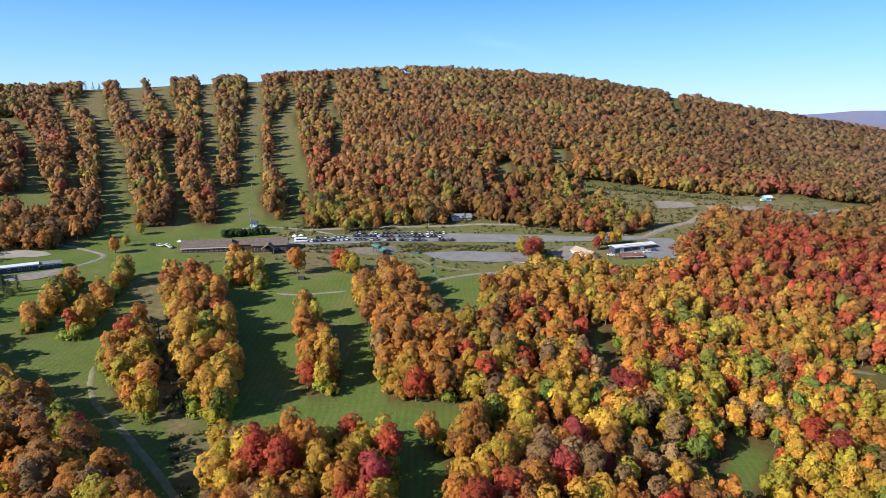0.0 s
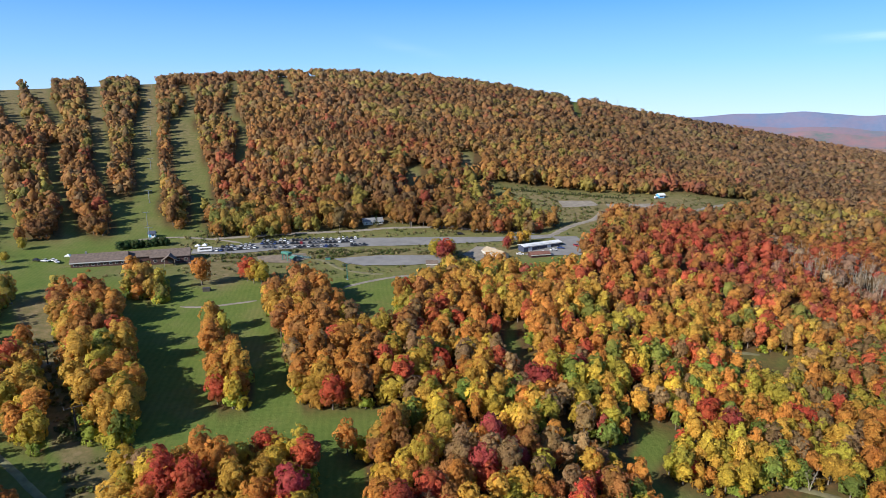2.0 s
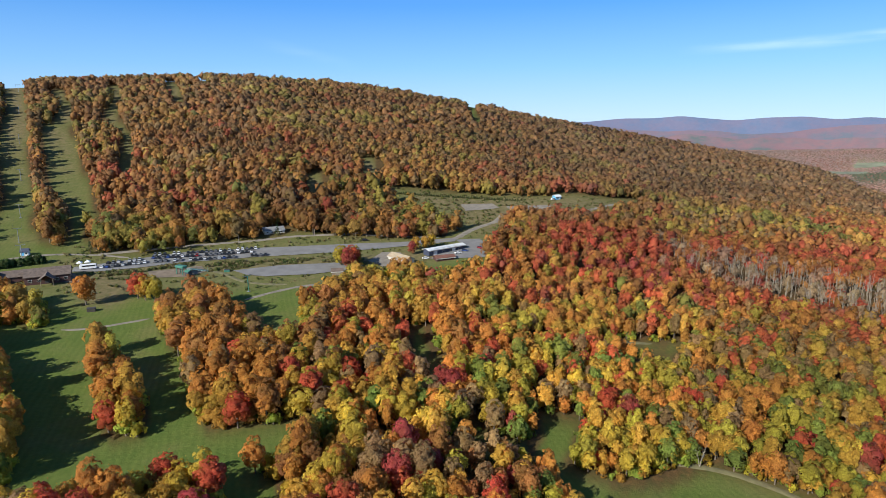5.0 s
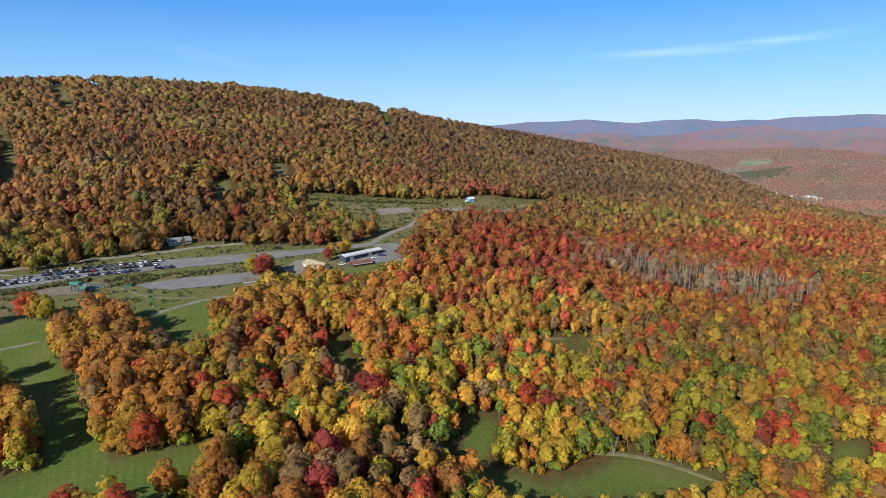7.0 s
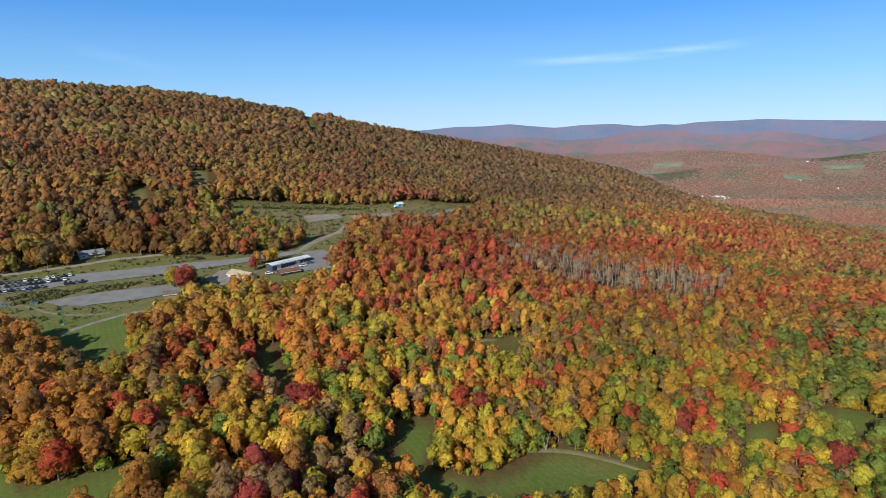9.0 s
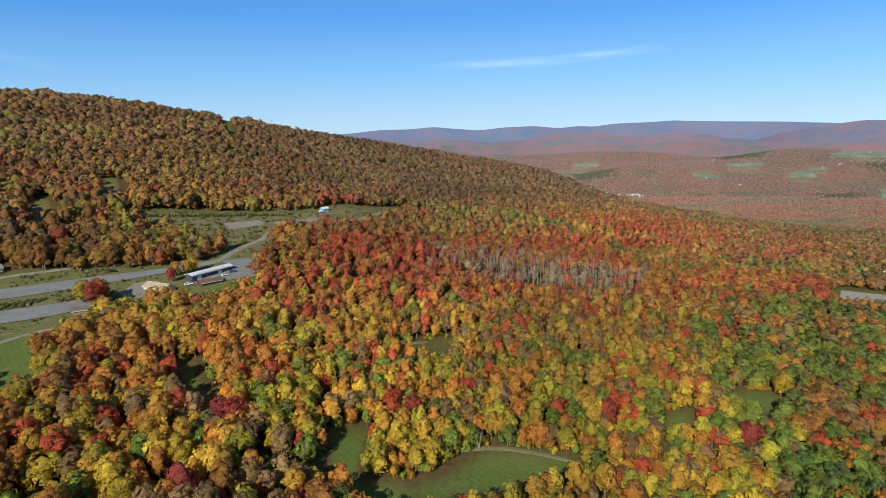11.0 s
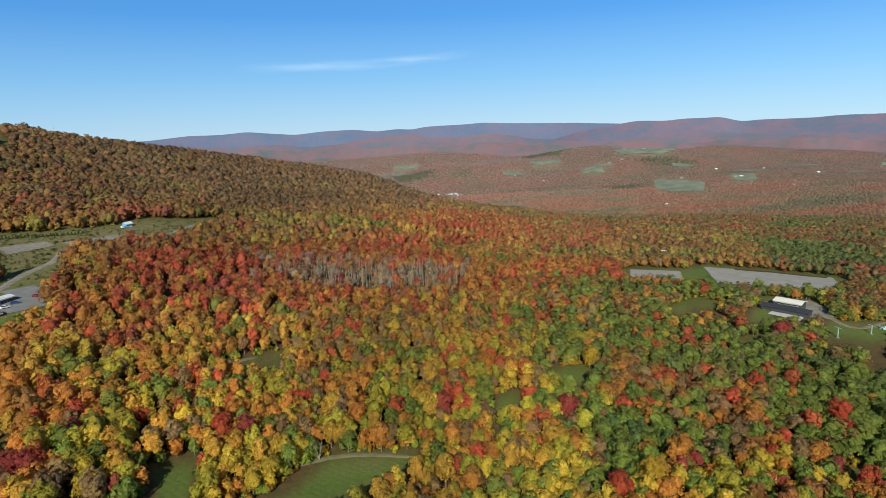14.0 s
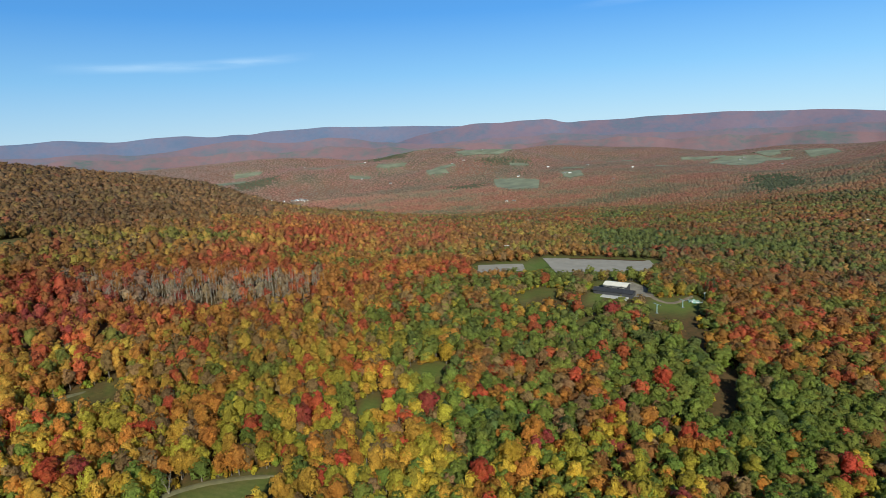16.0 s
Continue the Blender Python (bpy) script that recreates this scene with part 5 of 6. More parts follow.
def strip(name, label, points, width, mat, lift=0.25):
    """A road along a bent line, laid on the ground."""
    p = np.array(points, float)
    d = np.concatenate([[0], np.cumsum(np.hypot(*np.diff(p, axis=0).T))])
    s = np.linspace(0, d[-1], max(8, int(d[-1] / 2.5)))
    x, y = np.interp(s, d, p[:, 0]), np.interp(s, d, p[:, 1])
    x, y = smooth(x[:, None], 0, 5)[:, 0], smooth(y[:, None], 0, 5)[:, 0]
    tx, ty = np.gradient(x), np.gradient(y)
    k = np.hypot(tx, ty)
    rng = np.random.default_rng(len(points) + int(width * 10))
    rows = []
    for side in (-1, -0.5, 0, 0.5, 1):
        w = width / 2 * side * np.clip(np.minimum(s + 1.5, d[-1] - s + 1.5) / 8, 0.2, 1) * (1 + 0.12 * rng.normal(size=len(x)) * (abs(side) == 1))
        qx, qy = x - ty / k * w, y + tx / k * w
        rows.append(np.stack([qx, qy, land(qx, qy) + (lift if abs(side) < 1 else -0.05)], -1))
    v = np.stack(rows, 1)
    n = len(x)
    quads = [(i * 5 + j, (i + 1) * 5 + j, (i + 1) * 5 + j + 1, i * 5 + j + 1) for i in range(n - 1) for j in range(4)]
    return tagged(new(name, mesh_of(name, v.reshape(-1, 3), quads, [mat])), label, "road", kind="structure")


def plot(name, label, ring, mat, lift=0.3, category="pavement"):
    """A paved or gravelled plot with a bent outline, laid on the ground."""
    bm = bmesh.new()
    p = [Vector((x, y, 0)) for x, y in ring]
    out = []
    for a, b in zip(p, p[1:] + p[:1]):
        n = max(1, int((b - a).length / 5))
        for k in range(n):
            q = a.lerp(b, k / n)
            out.append(q + Vector((noise.noise(q * 0.15), noise.noise(q * 0.15 + Vector((9, 9, 0))), 0)) * 1.0)
    face = bm.faces.new([bm.verts.new(q) for q in out])
    bmesh.ops.triangulate(bm, faces=[face])
    bmesh.ops.subdivide_edges(bm, edges=[e for e in bm.edges if e.calc_length() > 12], cuts=2)
    bmesh.ops.triangulate(bm, faces=bm.faces[:])
    for v in bm.verts:
        v.co.z = float(land(v.co.x, v.co.y)) + lift
    bmesh.ops.recalc_face_normals(bm, faces=bm.faces[:])
    me = bpy.data.meshes.new(name)
    bm.to_mesh(me)
    bm.free()
    me.materials.append(mat)
    return tagged(new(name, me), label, category, kind="structure")


HAY = plain("hay_stubble", (0.205, 0.215, 0.135), 0.95, vary=0.3, scale=0.02)
for name, ring in OPEN.items():
    if name.startswith("field"):
        plot("ground_field", "pale green hay field between the valley woods", ring, HAY, 1.2, "field")
plot("parking_lot", "long grey asphalt parking lot below the ski hill",
     LOTS[0], ASPHALT)
plot("lower_parking_lot", "empty lower asphalt parking lot", LOTS[1], ASPHALT)
plot("barn_yard", "gravel yard beside the long barn", LOTS[2], ASPHALT)
plot("shed_yard", "pale gravel yard round the shed", LOTS[3], GRAVEL)
plot("upper_lot", "pale gravel overflow lot on the hillside", LOTS[4], GRAVEL)
plot("upper_lot_two", "second gravel overflow lot on the hillside", LOTS[5], GRAVEL)
plot("bare_patch", "bare earth by the chairlift station", LOTS[6], DIRT, 0.22)
plot("west_yard", "pale stony yard of the western building", [(-259, 344), (-247, 349), (-236, 348), (-228, 343), (-236, 337), (-252, 333)], PALE_ASPHALT, 0.22)
plot("west_court", "gravel court before the western building", [(-230, 303), (-210, 321), (-203, 313), (-212, 301), (-225, 296)], GRAVEL, 0.22)
plot("valley_lot", "grey parking lot of the lower base area", [(429, 124), (440, 92), (417, 85), (403, 117)], PALE_ASPHALT)
plot("valley_lot_two", "larger grey parking lot of the lower base area", [(465, 81), (493, 1), (461, -5), (439, 8), (429, 35), (416, 63)], PALE_ASPHALT)
plot("lodge_apron", "bare ground round the ski lodge", LOTS[7], DIRT, 0.22)
plot("base_yard", "pale gravel round the lower base lodge", [(372, 32), (387, 33), (403, 11), (386, -4), (372, -2), (368, 16)], GRAVEL, 0.22)
plot("lot_verge", "grass verge between the two halves of the lower lot", [(474, 62), (484, 38), (492, 4), (487, 4), (479, 36), (468, 60)], GRASS, 0.42)
strip("road_gravel", "gravel service road along the forest edge", [(-96, 414), (-45, 424), (6, 427), (23, 431), (70, 427), (84, 418), (101, 412), (128, 402)], 4.5, GRAVEL)
strip("road_branch", "gravel road climbing to the upper lots", [(120, 391), (136, 396), (151, 414), (166, 426), (184, 436), (200, 458)], 5.5, GRAVEL, 0.34)
strip("path_lift", "dirt path from the lift to the meadow", [(-38, 372), (-30, 372), (-16, 358), (-11, 344), (3, 333), (18, 329)], 3.2, TRACK)
strip("path_meadow", "pale gravel path across the meadow", [(-9, 308), (2, 316), (13, 321), (22, 325), (36, 325)], 3.0, GRAVEL)
strip("path_slope", "thin gravel path across the ski slope", [(-86, 290), (-73, 287), (-60, 291), (-46, 295)], 2.2, GRAVEL)
strip("path_west", "trodden track down the western slope", [(-129, 208), (-122, 192), (-113, 179), (-100, 168), (-87, 155), (-78, 146), (-66, 133), (-60, 122)], 2.4, PALE_TRACK, 0.14)
strip("road_west", "gravel road to the western building", [(-243, 362), (-232, 361), (-217, 356), (-202, 349), (-197, 346), (-200, 339), (-203, 330), (-206, 319), (-212, 313)], 3.4, GRAVEL)
strip("track_lodge", "dirt track behind the ski lodge", [(-145, 409), (-133, 415), (-116, 418), (-91, 413), (-72, 404)], 3.0, GRAVEL)
strip("path_upper", "pale gravel path above the upper meadow", [(258, 437), (275, 443), (293, 453), (313, 461)], 4.5, GRAVEL)
strip("track_glade", "sandy track across the forest glade", GLADE_TRACK, 3.0, TRACK)
strip("track_east", "forest road among the trees", [(140, 231), (152, 226), (173, 219)], 3.0, TRACK)
strip("road_valley", "dirt road at the lower base lodge", [(384, 4), (374, -1), (364, -6), (361, -10), (367, -17), (375, -21), (383, -26)], 3.4, DIRT)

# ---- buildings and other things ----


def part(name, bm, mat, parent, label=""):
    """One mesh under a thing or a part."""
    bmesh.ops.recalc_face_normals(bm, faces=bm.faces[:])
    me = bpy.data.meshes.new(name)
    bm.to_mesh(me)
    bm.free()
    me.materials.append(mat)
    ob = new(name, me)
    ob.parent = parent
    if label:
        tagged(ob, label)
    return ob


def block(x0, x1, y0, y1, z0, z1, bm=None, bevel=0.0):
    bm = bm or bmesh.new()
    made = bmesh.ops.create_cube(bm, size=1.0, matrix=Matrix.Translation(((x0 + x1) / 2, (y0 + y1) / 2, (z0 + z1) / 2)) @ Matrix.Diagonal((x1 - x0, y1 - y0, z1 - z0, 1)))
    if bevel:
        edges = {e for v in made["verts"] for e in v.link_edges}
        bmesh.ops.bevel(bm, geom=list(edges), offset=bevel, segments=1, affect="EDGES")
    return bm


def gable(x0, x1, y0, y1, z, rise, over=0.6, thick=0.25, bm=None):
    """A pitched roof of two thick slabs, with its ridge along x."""
    bm = bm or bmesh.new()
    m = (y0 + y1) / 2
    drop = rise * over / (m - y0)
    for side in (y0 - over, y1 + over):
        ring = []
        for x in (x0 - over, x1 + over):
            ring.append([(x, side, z - drop), (x, m, z + rise), (x, m, z + rise + thick), (x, side, z - drop + thick)])
        a = [bm.verts.new(p) for p in ring[0]]
        b = [bm.verts.new(p) for p in ring[1]]
        bm.faces.new(a)
        bm.faces.new(b)
        for k in range(4):
            bm.faces.new((a[k], a[(k + 1) % 4], b[(k + 1) % 4], b[k]))
    return bm


def walls_under(x0, x1, y0, y1, z0, z1, rise):
    """Outer walls as one closed body with gable ends."""
    bm = bmesh.new()
    m = (y0 + y1) / 2
    ends = []
    for x in (x0, x1):
        ends.append([bm.verts.new(p) for p in ((x, y0, z0), (x, y1, z0), (x, y1, z1), (x, m, z1 + rise - 0.02), (x, y0, z1))])
    a, b = ends
    bm.faces.new(a)
    bm.faces.new(b)
    for k in range(5):
        bm.faces.new((a[k], a[(k + 1) % 5], b[(k + 1) % 5], b[k]))
    return bm


def stand(name, label, category, p0, p1, sink=0.0, group=""):
    """An Empty at the front corner p0 of a building, its x axis along its front towards p1."""
    turn = math.degrees(math.atan2(p1[1] - p0[1], p1[0] - p0[0]))
    low = min(float(land(*p0)), float(land(*p1)))
    ob = new(name, None)
    ob.matrix_basis = pose(p0[0], p0[1], low - sink, 0, 0, turn)
    return tagged(ob, label, category, group)


RED_WALL = plain("dark_red_boards", (0.075, 0.035, 0.03), 0.8, scale=0.6)
BROWN_ROOF = plain("brown_shingles", (0.135, 0.10, 0.08), 0.9, vary=0.3, scale=0.7)
TAN_ROOF = plain("tan_shingles", (0.38, 0.30, 0.20), 0.85, vary=0.2, scale=0.7)
RUST_ROOF = plain("rusty_sheet_roof", (0.17, 0.075, 0.05), 0.7, vary=0.35, scale=0.6)
WHITE_ROOF = plain("white_sheet_roof", (0.66, 0.66, 0.64), 0.5, vary=0.1, scale=0.5)
CREAM_ROOF = plain("cream_sheet_roof", (0.75, 0.69, 0.58), 0.5, vary=0.08, scale=0.5)
BLACK_ROOF = plain("black_shingles", (0.03, 0.03, 0.035), 0.8, vary=0.3, scale=0.7)
GREY_ROOF = plain("grey_shingles", (0.20, 0.20, 0.20), 0.85, vary=0.2, scale=0.7)
BLUE_WALL = plain("dark_blue_siding", (0.045, 0.055, 0.09), 0.6, scale=0.7)
WHITE_WALL = plain("white_siding", (0.72, 0.72, 0.70), 0.6, vary=0.08)
CREAM_WALL = plain("cream_siding", (0.55, 0.50, 0.42), 0.7, vary=0.1)
TRIM = plain("pale_trim", (0.5, 0.48, 0.45), 0.6, vary=0.1)
WOOD = plain("weathered_boards", (0.24, 0.19, 0.14), 0.85, vary=0.25, scale=1.5)
STEEL = plain("galvanised_steel", (0.42, 0.44, 0.45), 0.4, metal=0.7, vary=0.12)
GREEN_PAINT = plain("green_lift_paint", (0.06, 0.19, 0.14), 0.5, vary=0.15)
SKY_BLUE = plain("sky_blue_paint", (0.12, 0.42, 0.72), 0.5, vary=0.1)
PALE_GREEN = plain("pale_green_paint", (0.36, 0.5, 0.44), 0.5, vary=0.15)
RED = plain("red_paint", (0.5, 0.04, 0.03), 0.4, vary=0.1)
CANVAS = plain("white_canvas", (0.8, 0.8, 0.78), 0.8, vary=0.06)
DARK = plain("dark_steel", (0.05, 0.05, 0.055), 0.6, vary=0.2)
POLE = plain("dark_pole", (0.055, 0.048, 0.04), 0.85, vary=0.3)


def glass():
    m, n, l, b = material("window_glass")
    b.inputs["Base Color"].default_value = (0.02, 0.025, 0.03, 1)
    b.inputs["Roughness"].default_value = 0.08
    return m


GLASS = glass()


def window(parent, x, z, w, h, y=0.0, name="window"):
    """A window in a front wall: frame, pane and sill."""
    bm = bmesh.new()
    for a in ((x - w / 2, x - w / 2 + 0.12, z, z + h), (x + w / 2 - 0.12, x + w / 2, z, z + h), (x - w / 2, x + w / 2, z, z + 0.12), (x - w / 2, x + w / 2, z + h - 0.12, z + h)):
        block(a[0], a[1], y - 0.1, y - 0.01, a[2], a[3], bm)
    frame_part = part(name, bm, TRIM, parent)
    part("pane", block(x - w / 2 + 0.1, x + w / 2 - 0.1, y - 0.05, y - 0.012, z + 0.1, z + h - 0.1), GLASS, frame_part)
    return frame_part


def door(parent, x, w, h, mat, y=0.0, z=0.0):
    leaf = part("door", block(x - w / 2, x + w / 2, y - 0.1, y - 0.01, z, z + h, bevel=0.03), mat, parent)
    part("handle", block(x + w * 0.32, x + w * 0.38, y - 0.16, y - 0.1, z + 1.0, z + 1.1), STEEL, leaf)


def hall(name, label, category, p0, p1, depth, wall, rise, wall_mat, roof_mat, windows=0, doors=(), chimney=None, group="", sink=0.0, win=(1.4, 1.2, 1.1)):
    """A long pitched-roof building with windows along its front."""
    ob = stand(name, label, category, p0, p1, sink, group)
    length = math.hypot(p1[0] - p0[0], p1[1] - p0[1])
    part("wall", walls_under(0, length, 0, depth, -1.5, wall, rise), wall_mat, ob)
    part("roof", gable(0, length, 0, depth, wall, rise), roof_mat, ob)
    part("eaves_board", block(-0.5, length + 0.5, -0.66, -0.58, wall - 0.5 - rise * 0.1, wall - 0.2), TRIM, ob)
    for k in range(windows):
        window(ob, length * (k + 0.7) / (windows + 0.4), win[2], win[0], win[1])
    for x, w, h, mat in doors:
        door(ob, x, w, h, mat)
    if chimney:
        part("chimney", block(chimney - 0.5, chimney + 0.5, depth / 2 - 0.5, depth / 2 + 0.5, wall, wall + rise + 1.4, bevel=0.05), GREY_ROOF, ob)
    return ob


# the ski lodge: a long dining hall, a low link and an entrance hall with a cross gable
lodge = hall("ski_lodge", "long dark red ski lodge with brown shingle roofs", "building", (-159, 357), (-131, 362), 13, 3.6, 3.2, RED_WALL, BROWN_ROOF, 9, chimney=7)
L = math.hypot(28, 5)
part("link_wall", walls_under(L + 0.03, L + 13, 5, 15, -1.5, 3.4, 2.4), RED_WALL, lodge)
part("link_roof", gable(L + 0.7, L + 12.4, 5, 15, 3.4, 2.4), BROWN_ROOF, lodge)
part("entrance_wall", walls_under(L + 13.03, L + 34, -3, 11, -1.5, 4.0, 3.0), RED_WALL, lodge)
part("entrance_roof", gable(L + 13.2, L + 34, -3, 11, 4.0, 3.0), BROWN_ROOF, lodge)
pm = gable(-6.5, 1.5, -3.2, 3.2, 3.2, 2.2)
bmesh.ops.transform(pm, matrix=Matrix.Translation((L + 23.5, -2.0, 0)) @ Matrix.Rotation(radians(90), 4, "Z"), verts=pm.verts[:])
part("porch_roof", pm, BROWN_ROOF, lodge)
for dx in (-2.8, 2.8):
    part("porch_post", block(L + 23.5 + dx - 0.15, L + 23.5 + dx + 0.15, -8.2, -7.9, -1.5, 3.0), WOOD, lodge)
for k in range(5):
    if k != 2:
        window(lodge, L + 15.5 + k * 4.1, 1.0, 1.8, 1.5, -3.0)
door(lodge, L + 23.5, 2.4, 2.3, DARK, -3.0)
part("deck", block(-6, -0.02, 0.5, 10, -1.2, 0.5), WOOD, lodge)
for k in range(6):
    part("deck_post", block(-6 + k * 1.1, -5.88 + k * 1.1, 0.5, 0.62, 0.5, 1.5), WOOD, lodge)
part("deck_rail", block(-6, -0.3, 0.52, 0.6, 1.4, 1.5), WOOD, lodge)

hall("shed", "cream shed with a tan shingle roof beside the yard", "shed", (79, 361), (86, 345), 7, 3.0, 1.8, CREAM_WALL, TAN_ROOF, 2, ((4.5, 2.8, 2.4, WHITE_WALL), (11.5, 2.8, 2.4, WHITE_WALL)))
barn = hall("long_barn", "long dark blue barn with a white sheet roof", "barn", (104.8, 357.5), (132.5, 368), 6.0, 3.8, 0.7, BLUE_WALL, WHITE_ROOF, 4, ((5, 3, 2.8, WHITE_WALL), (20, 3, 2.8, WHITE_WALL)))
part("skylight", block(4, 24, 0.4, 1.0, 4.35, 4.47), WHITE_WALL, barn)
hall("low_barn", "low barn with a rusty red sheet roof", "barn", (106, 345), (118, 346), 6, 2.2, 1.0, RED_WALL, RUST_ROOF, 2)
hall("cottage", "grey-roofed cottage at the forest edge", "house", (7, 438), (21, 440), 8, 2.8, 1.8, CREAM_WALL, GREY_ROOF, 4, ((7.5, 1.0, 2.1, DARK),))
hall("service_building", "long low service building with a white roof", "building", (-238, 305.5), (-220, 317), 5, 3.4, 0.6, BLUE_WALL, WHITE_ROOF, 4)
hall("service_annexe", "small grey annexe of the service building", "building", (-219.5, 318), (-211.5, 323), 6, 2.8, 0.8, BLUE_WALL, GREY_ROOF, 2)
hall("pavilion", "small brown picnic pavilion below the parking lot", "pavilion", (41, 339), (47, 338), 4, 2.4, 1.2, WOOD, BROWN_ROOF, 1)
low = hall("base_lodge", "black-walled lower base lodge with a cream sheet roof", "building", (379.5, 27.5), (376, 14), 8, 4.6, 0.9, DARK, CREAM_ROOF, 4, win=(2.2, 1.6, 1.6))
part("front_wing", walls_under(-4, 20, -8, -0.7, -1.5, 2.6, 1.1), DARK, low)
part("front_roof", gable(-4, 20, -8, -1.3, 2.6, 1.1), BLACK_ROOF, low)
part("terrace", block(2, 18, -13, -8.05, -1.0, 0.3), TRIM, low)
hall("blue_cabin", "sky blue and white cabin at the upper meadow", "cabin", (259, 480), (264.5, 481), 4.5, 2.9, 1.2, SKY_BLUE, WHITE_ROOF, 3, ((4.2, 1.0, 2.0, WHITE_WALL),))


def kiosk(p):
    ob = stand("kiosk", "small blue and white ticket kiosk on the slope", "kiosk", p, (p[0] + 1, p[1]))
    part("wall", block(0, 4.2, 0, 3.4, -0.5, 2.6, bevel=0.05), WHITE_WALL, ob)
    part("roof", gable(0, 4.2, 0, 3.4, 2.6, 1.5, 0.4), BLUE_WALL, ob)
    part("side_panel", block(0.3, 1.9, -0.12, -0.02, 0.2, 2.2), SKY_BLUE, ob)
    window(ob, 3.0, 1.0, 1.4, 1.0)


kiosk((-135.4, 416.5))


def tent(p):
    ob = stand("canopy_tent", "white pop-up canopy tent beside the lodge", "tent", p, (p[0] + 1, p[1]))
    for x in (0.1, 2.9):
        for y in (0.1, 2.9):
            part("leg", block(x - 0.05, x + 0.05, y - 0.05, y + 0.05, -0.3, 2.2), STEEL, ob)
    bm = bmesh.new()
    ring = [bm.verts.new(q) for q in ((0, 0, 1.9), (3, 0, 1.9), (3, 3, 1.9), (0, 3, 1.9))]
    up = [bm.verts.new(q) for q in ((0, 0, 2.2), (3, 0, 2.2), (3, 3, 2.2), (0, 3, 2.2))]
    top = bm.verts.new((1.5, 1.5, 3.2))
    for k in range(4):
        bm.faces.new((ring[k], ring[(k + 1) % 4], up[(k + 1) % 4], up[k]))
        bm.faces.new((up[k], up[(k + 1) % 4], top))
    part("canopy", bm, CANVAS, ob)


tent((-168.5, 372.3))
tent((-100.5, 392.0))
tent((-96.5, 393.5))


def tower(p, high, turn, mat, label, group):
    """A lift tower: mast, cross arm, sheave wheels and a ladder."""
    ob = new("lift_tower", None)
    ob.matrix_basis = pose(p[0], p[1], float(land(*p)), 0, 0, turn)
    tagged(ob, label, "lift tower", group)
    v, t = tube([(0, 0, -0.5), (0, 0, high)], [0.24, 0.15], 8)
    mast = new("mast", mesh_of("mast", v, t, [mat]))
    mast.parent = ob
    part("cross_arm", block(-2.5, 2.5, -0.11, 0.11, high - 0.22, high + 0.02, bevel=0.03), mat, ob)
    part("footing", block(-0.7, 0.7, -0.7, 0.7, -0.6, 0.25, bevel=0.05), GREY_ROOF, ob)
    for x in (-2.4, 2.4):
        part("sheave_train", block(x - 0.08, x + 0.08, -1.1, 1.1, high + 0.03, high + 0.3, bevel=0.05), DARK, ob)
    part("ladder", block(-0.2, 0.2, 0.24, 0.29, 0.5, high - 0.4), mat, ob)
    return ob


def cable(a, b, sag, side, label):
    """A haul rope between two towers' arms."""
    a, b = Vector(a), Vector(b)
    d = (b - a).normalized()
    off = Vector((d.y, -d.x, 0)) * side
    v, t = [], []
    n = 9
    for k in range(n):
        q = a.lerp(b, k / (n - 1)) + off - Vector((0, 0, sag * 4 * (k / (n - 1)) * (1 - k / (n - 1))))
        for j in range(3):
            an = 2.1 * j
            v.append(q + Vector((d.y * math.cos(an), -d.x * math.cos(an), math.sin(an))) * 0.022)
    for k in range(n - 1):
        for j in range(3):
            i0, i1 = k * 3 + j, k * 3 + (j + 1) % 3
            t.append((i0, i1, i1 + 3, i0 + 3))
    me = bpy.data.meshes.new("haul_rope")
    me.from_pydata(v, [], t)
    me.materials.append(DARK)
    tagged(new("haul_rope", me), label, "cable", group="lift ropes")


def lift_line(points, high, mat, label, group):
    for p, q in zip(points, points[1:]):
        a, b = (*p, float(land(*p)) + high + 0.5), (*q, float(land(*q)) + high + 0.5)
        for side in (-2.4, 2.4):
            cable(a, b, 1.2, side, "steel haul rope of the chairlift")
    for k, p in enumerate(points):
        q = points[min(k + 1, len(points) - 1)]
        o = points[max(k - 1, 0)]
        turn = math.degrees(math.atan2(q[1] - o[1], q[0] - o[0])) - 90
        tower(p, high, turn, mat, label, group)


lift_line([(-132, 408), (-143, 441), (-155, 488), (-177, 571), (-209, 685), (-245, 816), (-282, 950)], 9.5, STEEL, "grey steel chairlift tower on the ski trail", "hill lift towers")
lift_line([(-209, 371), (-162, 300), (-115, 230), (-85, 180)], 8.5, POLE, "dark pole lift tower on the western slope", "west lift towers")
tower((-4.7, 323), 8.5, 45, GREEN_PAINT, "green chairlift tower on the meadow", "green lift towers")
tower((345, -4), 5.4, 45, PALE_GREEN, "pale green chairlift tower at the lower base", "green lift towers")
tower((358, -18), 4.6, 45, PALE_GREEN, "pale green chairlift tower at the lower base", "green lift towers")


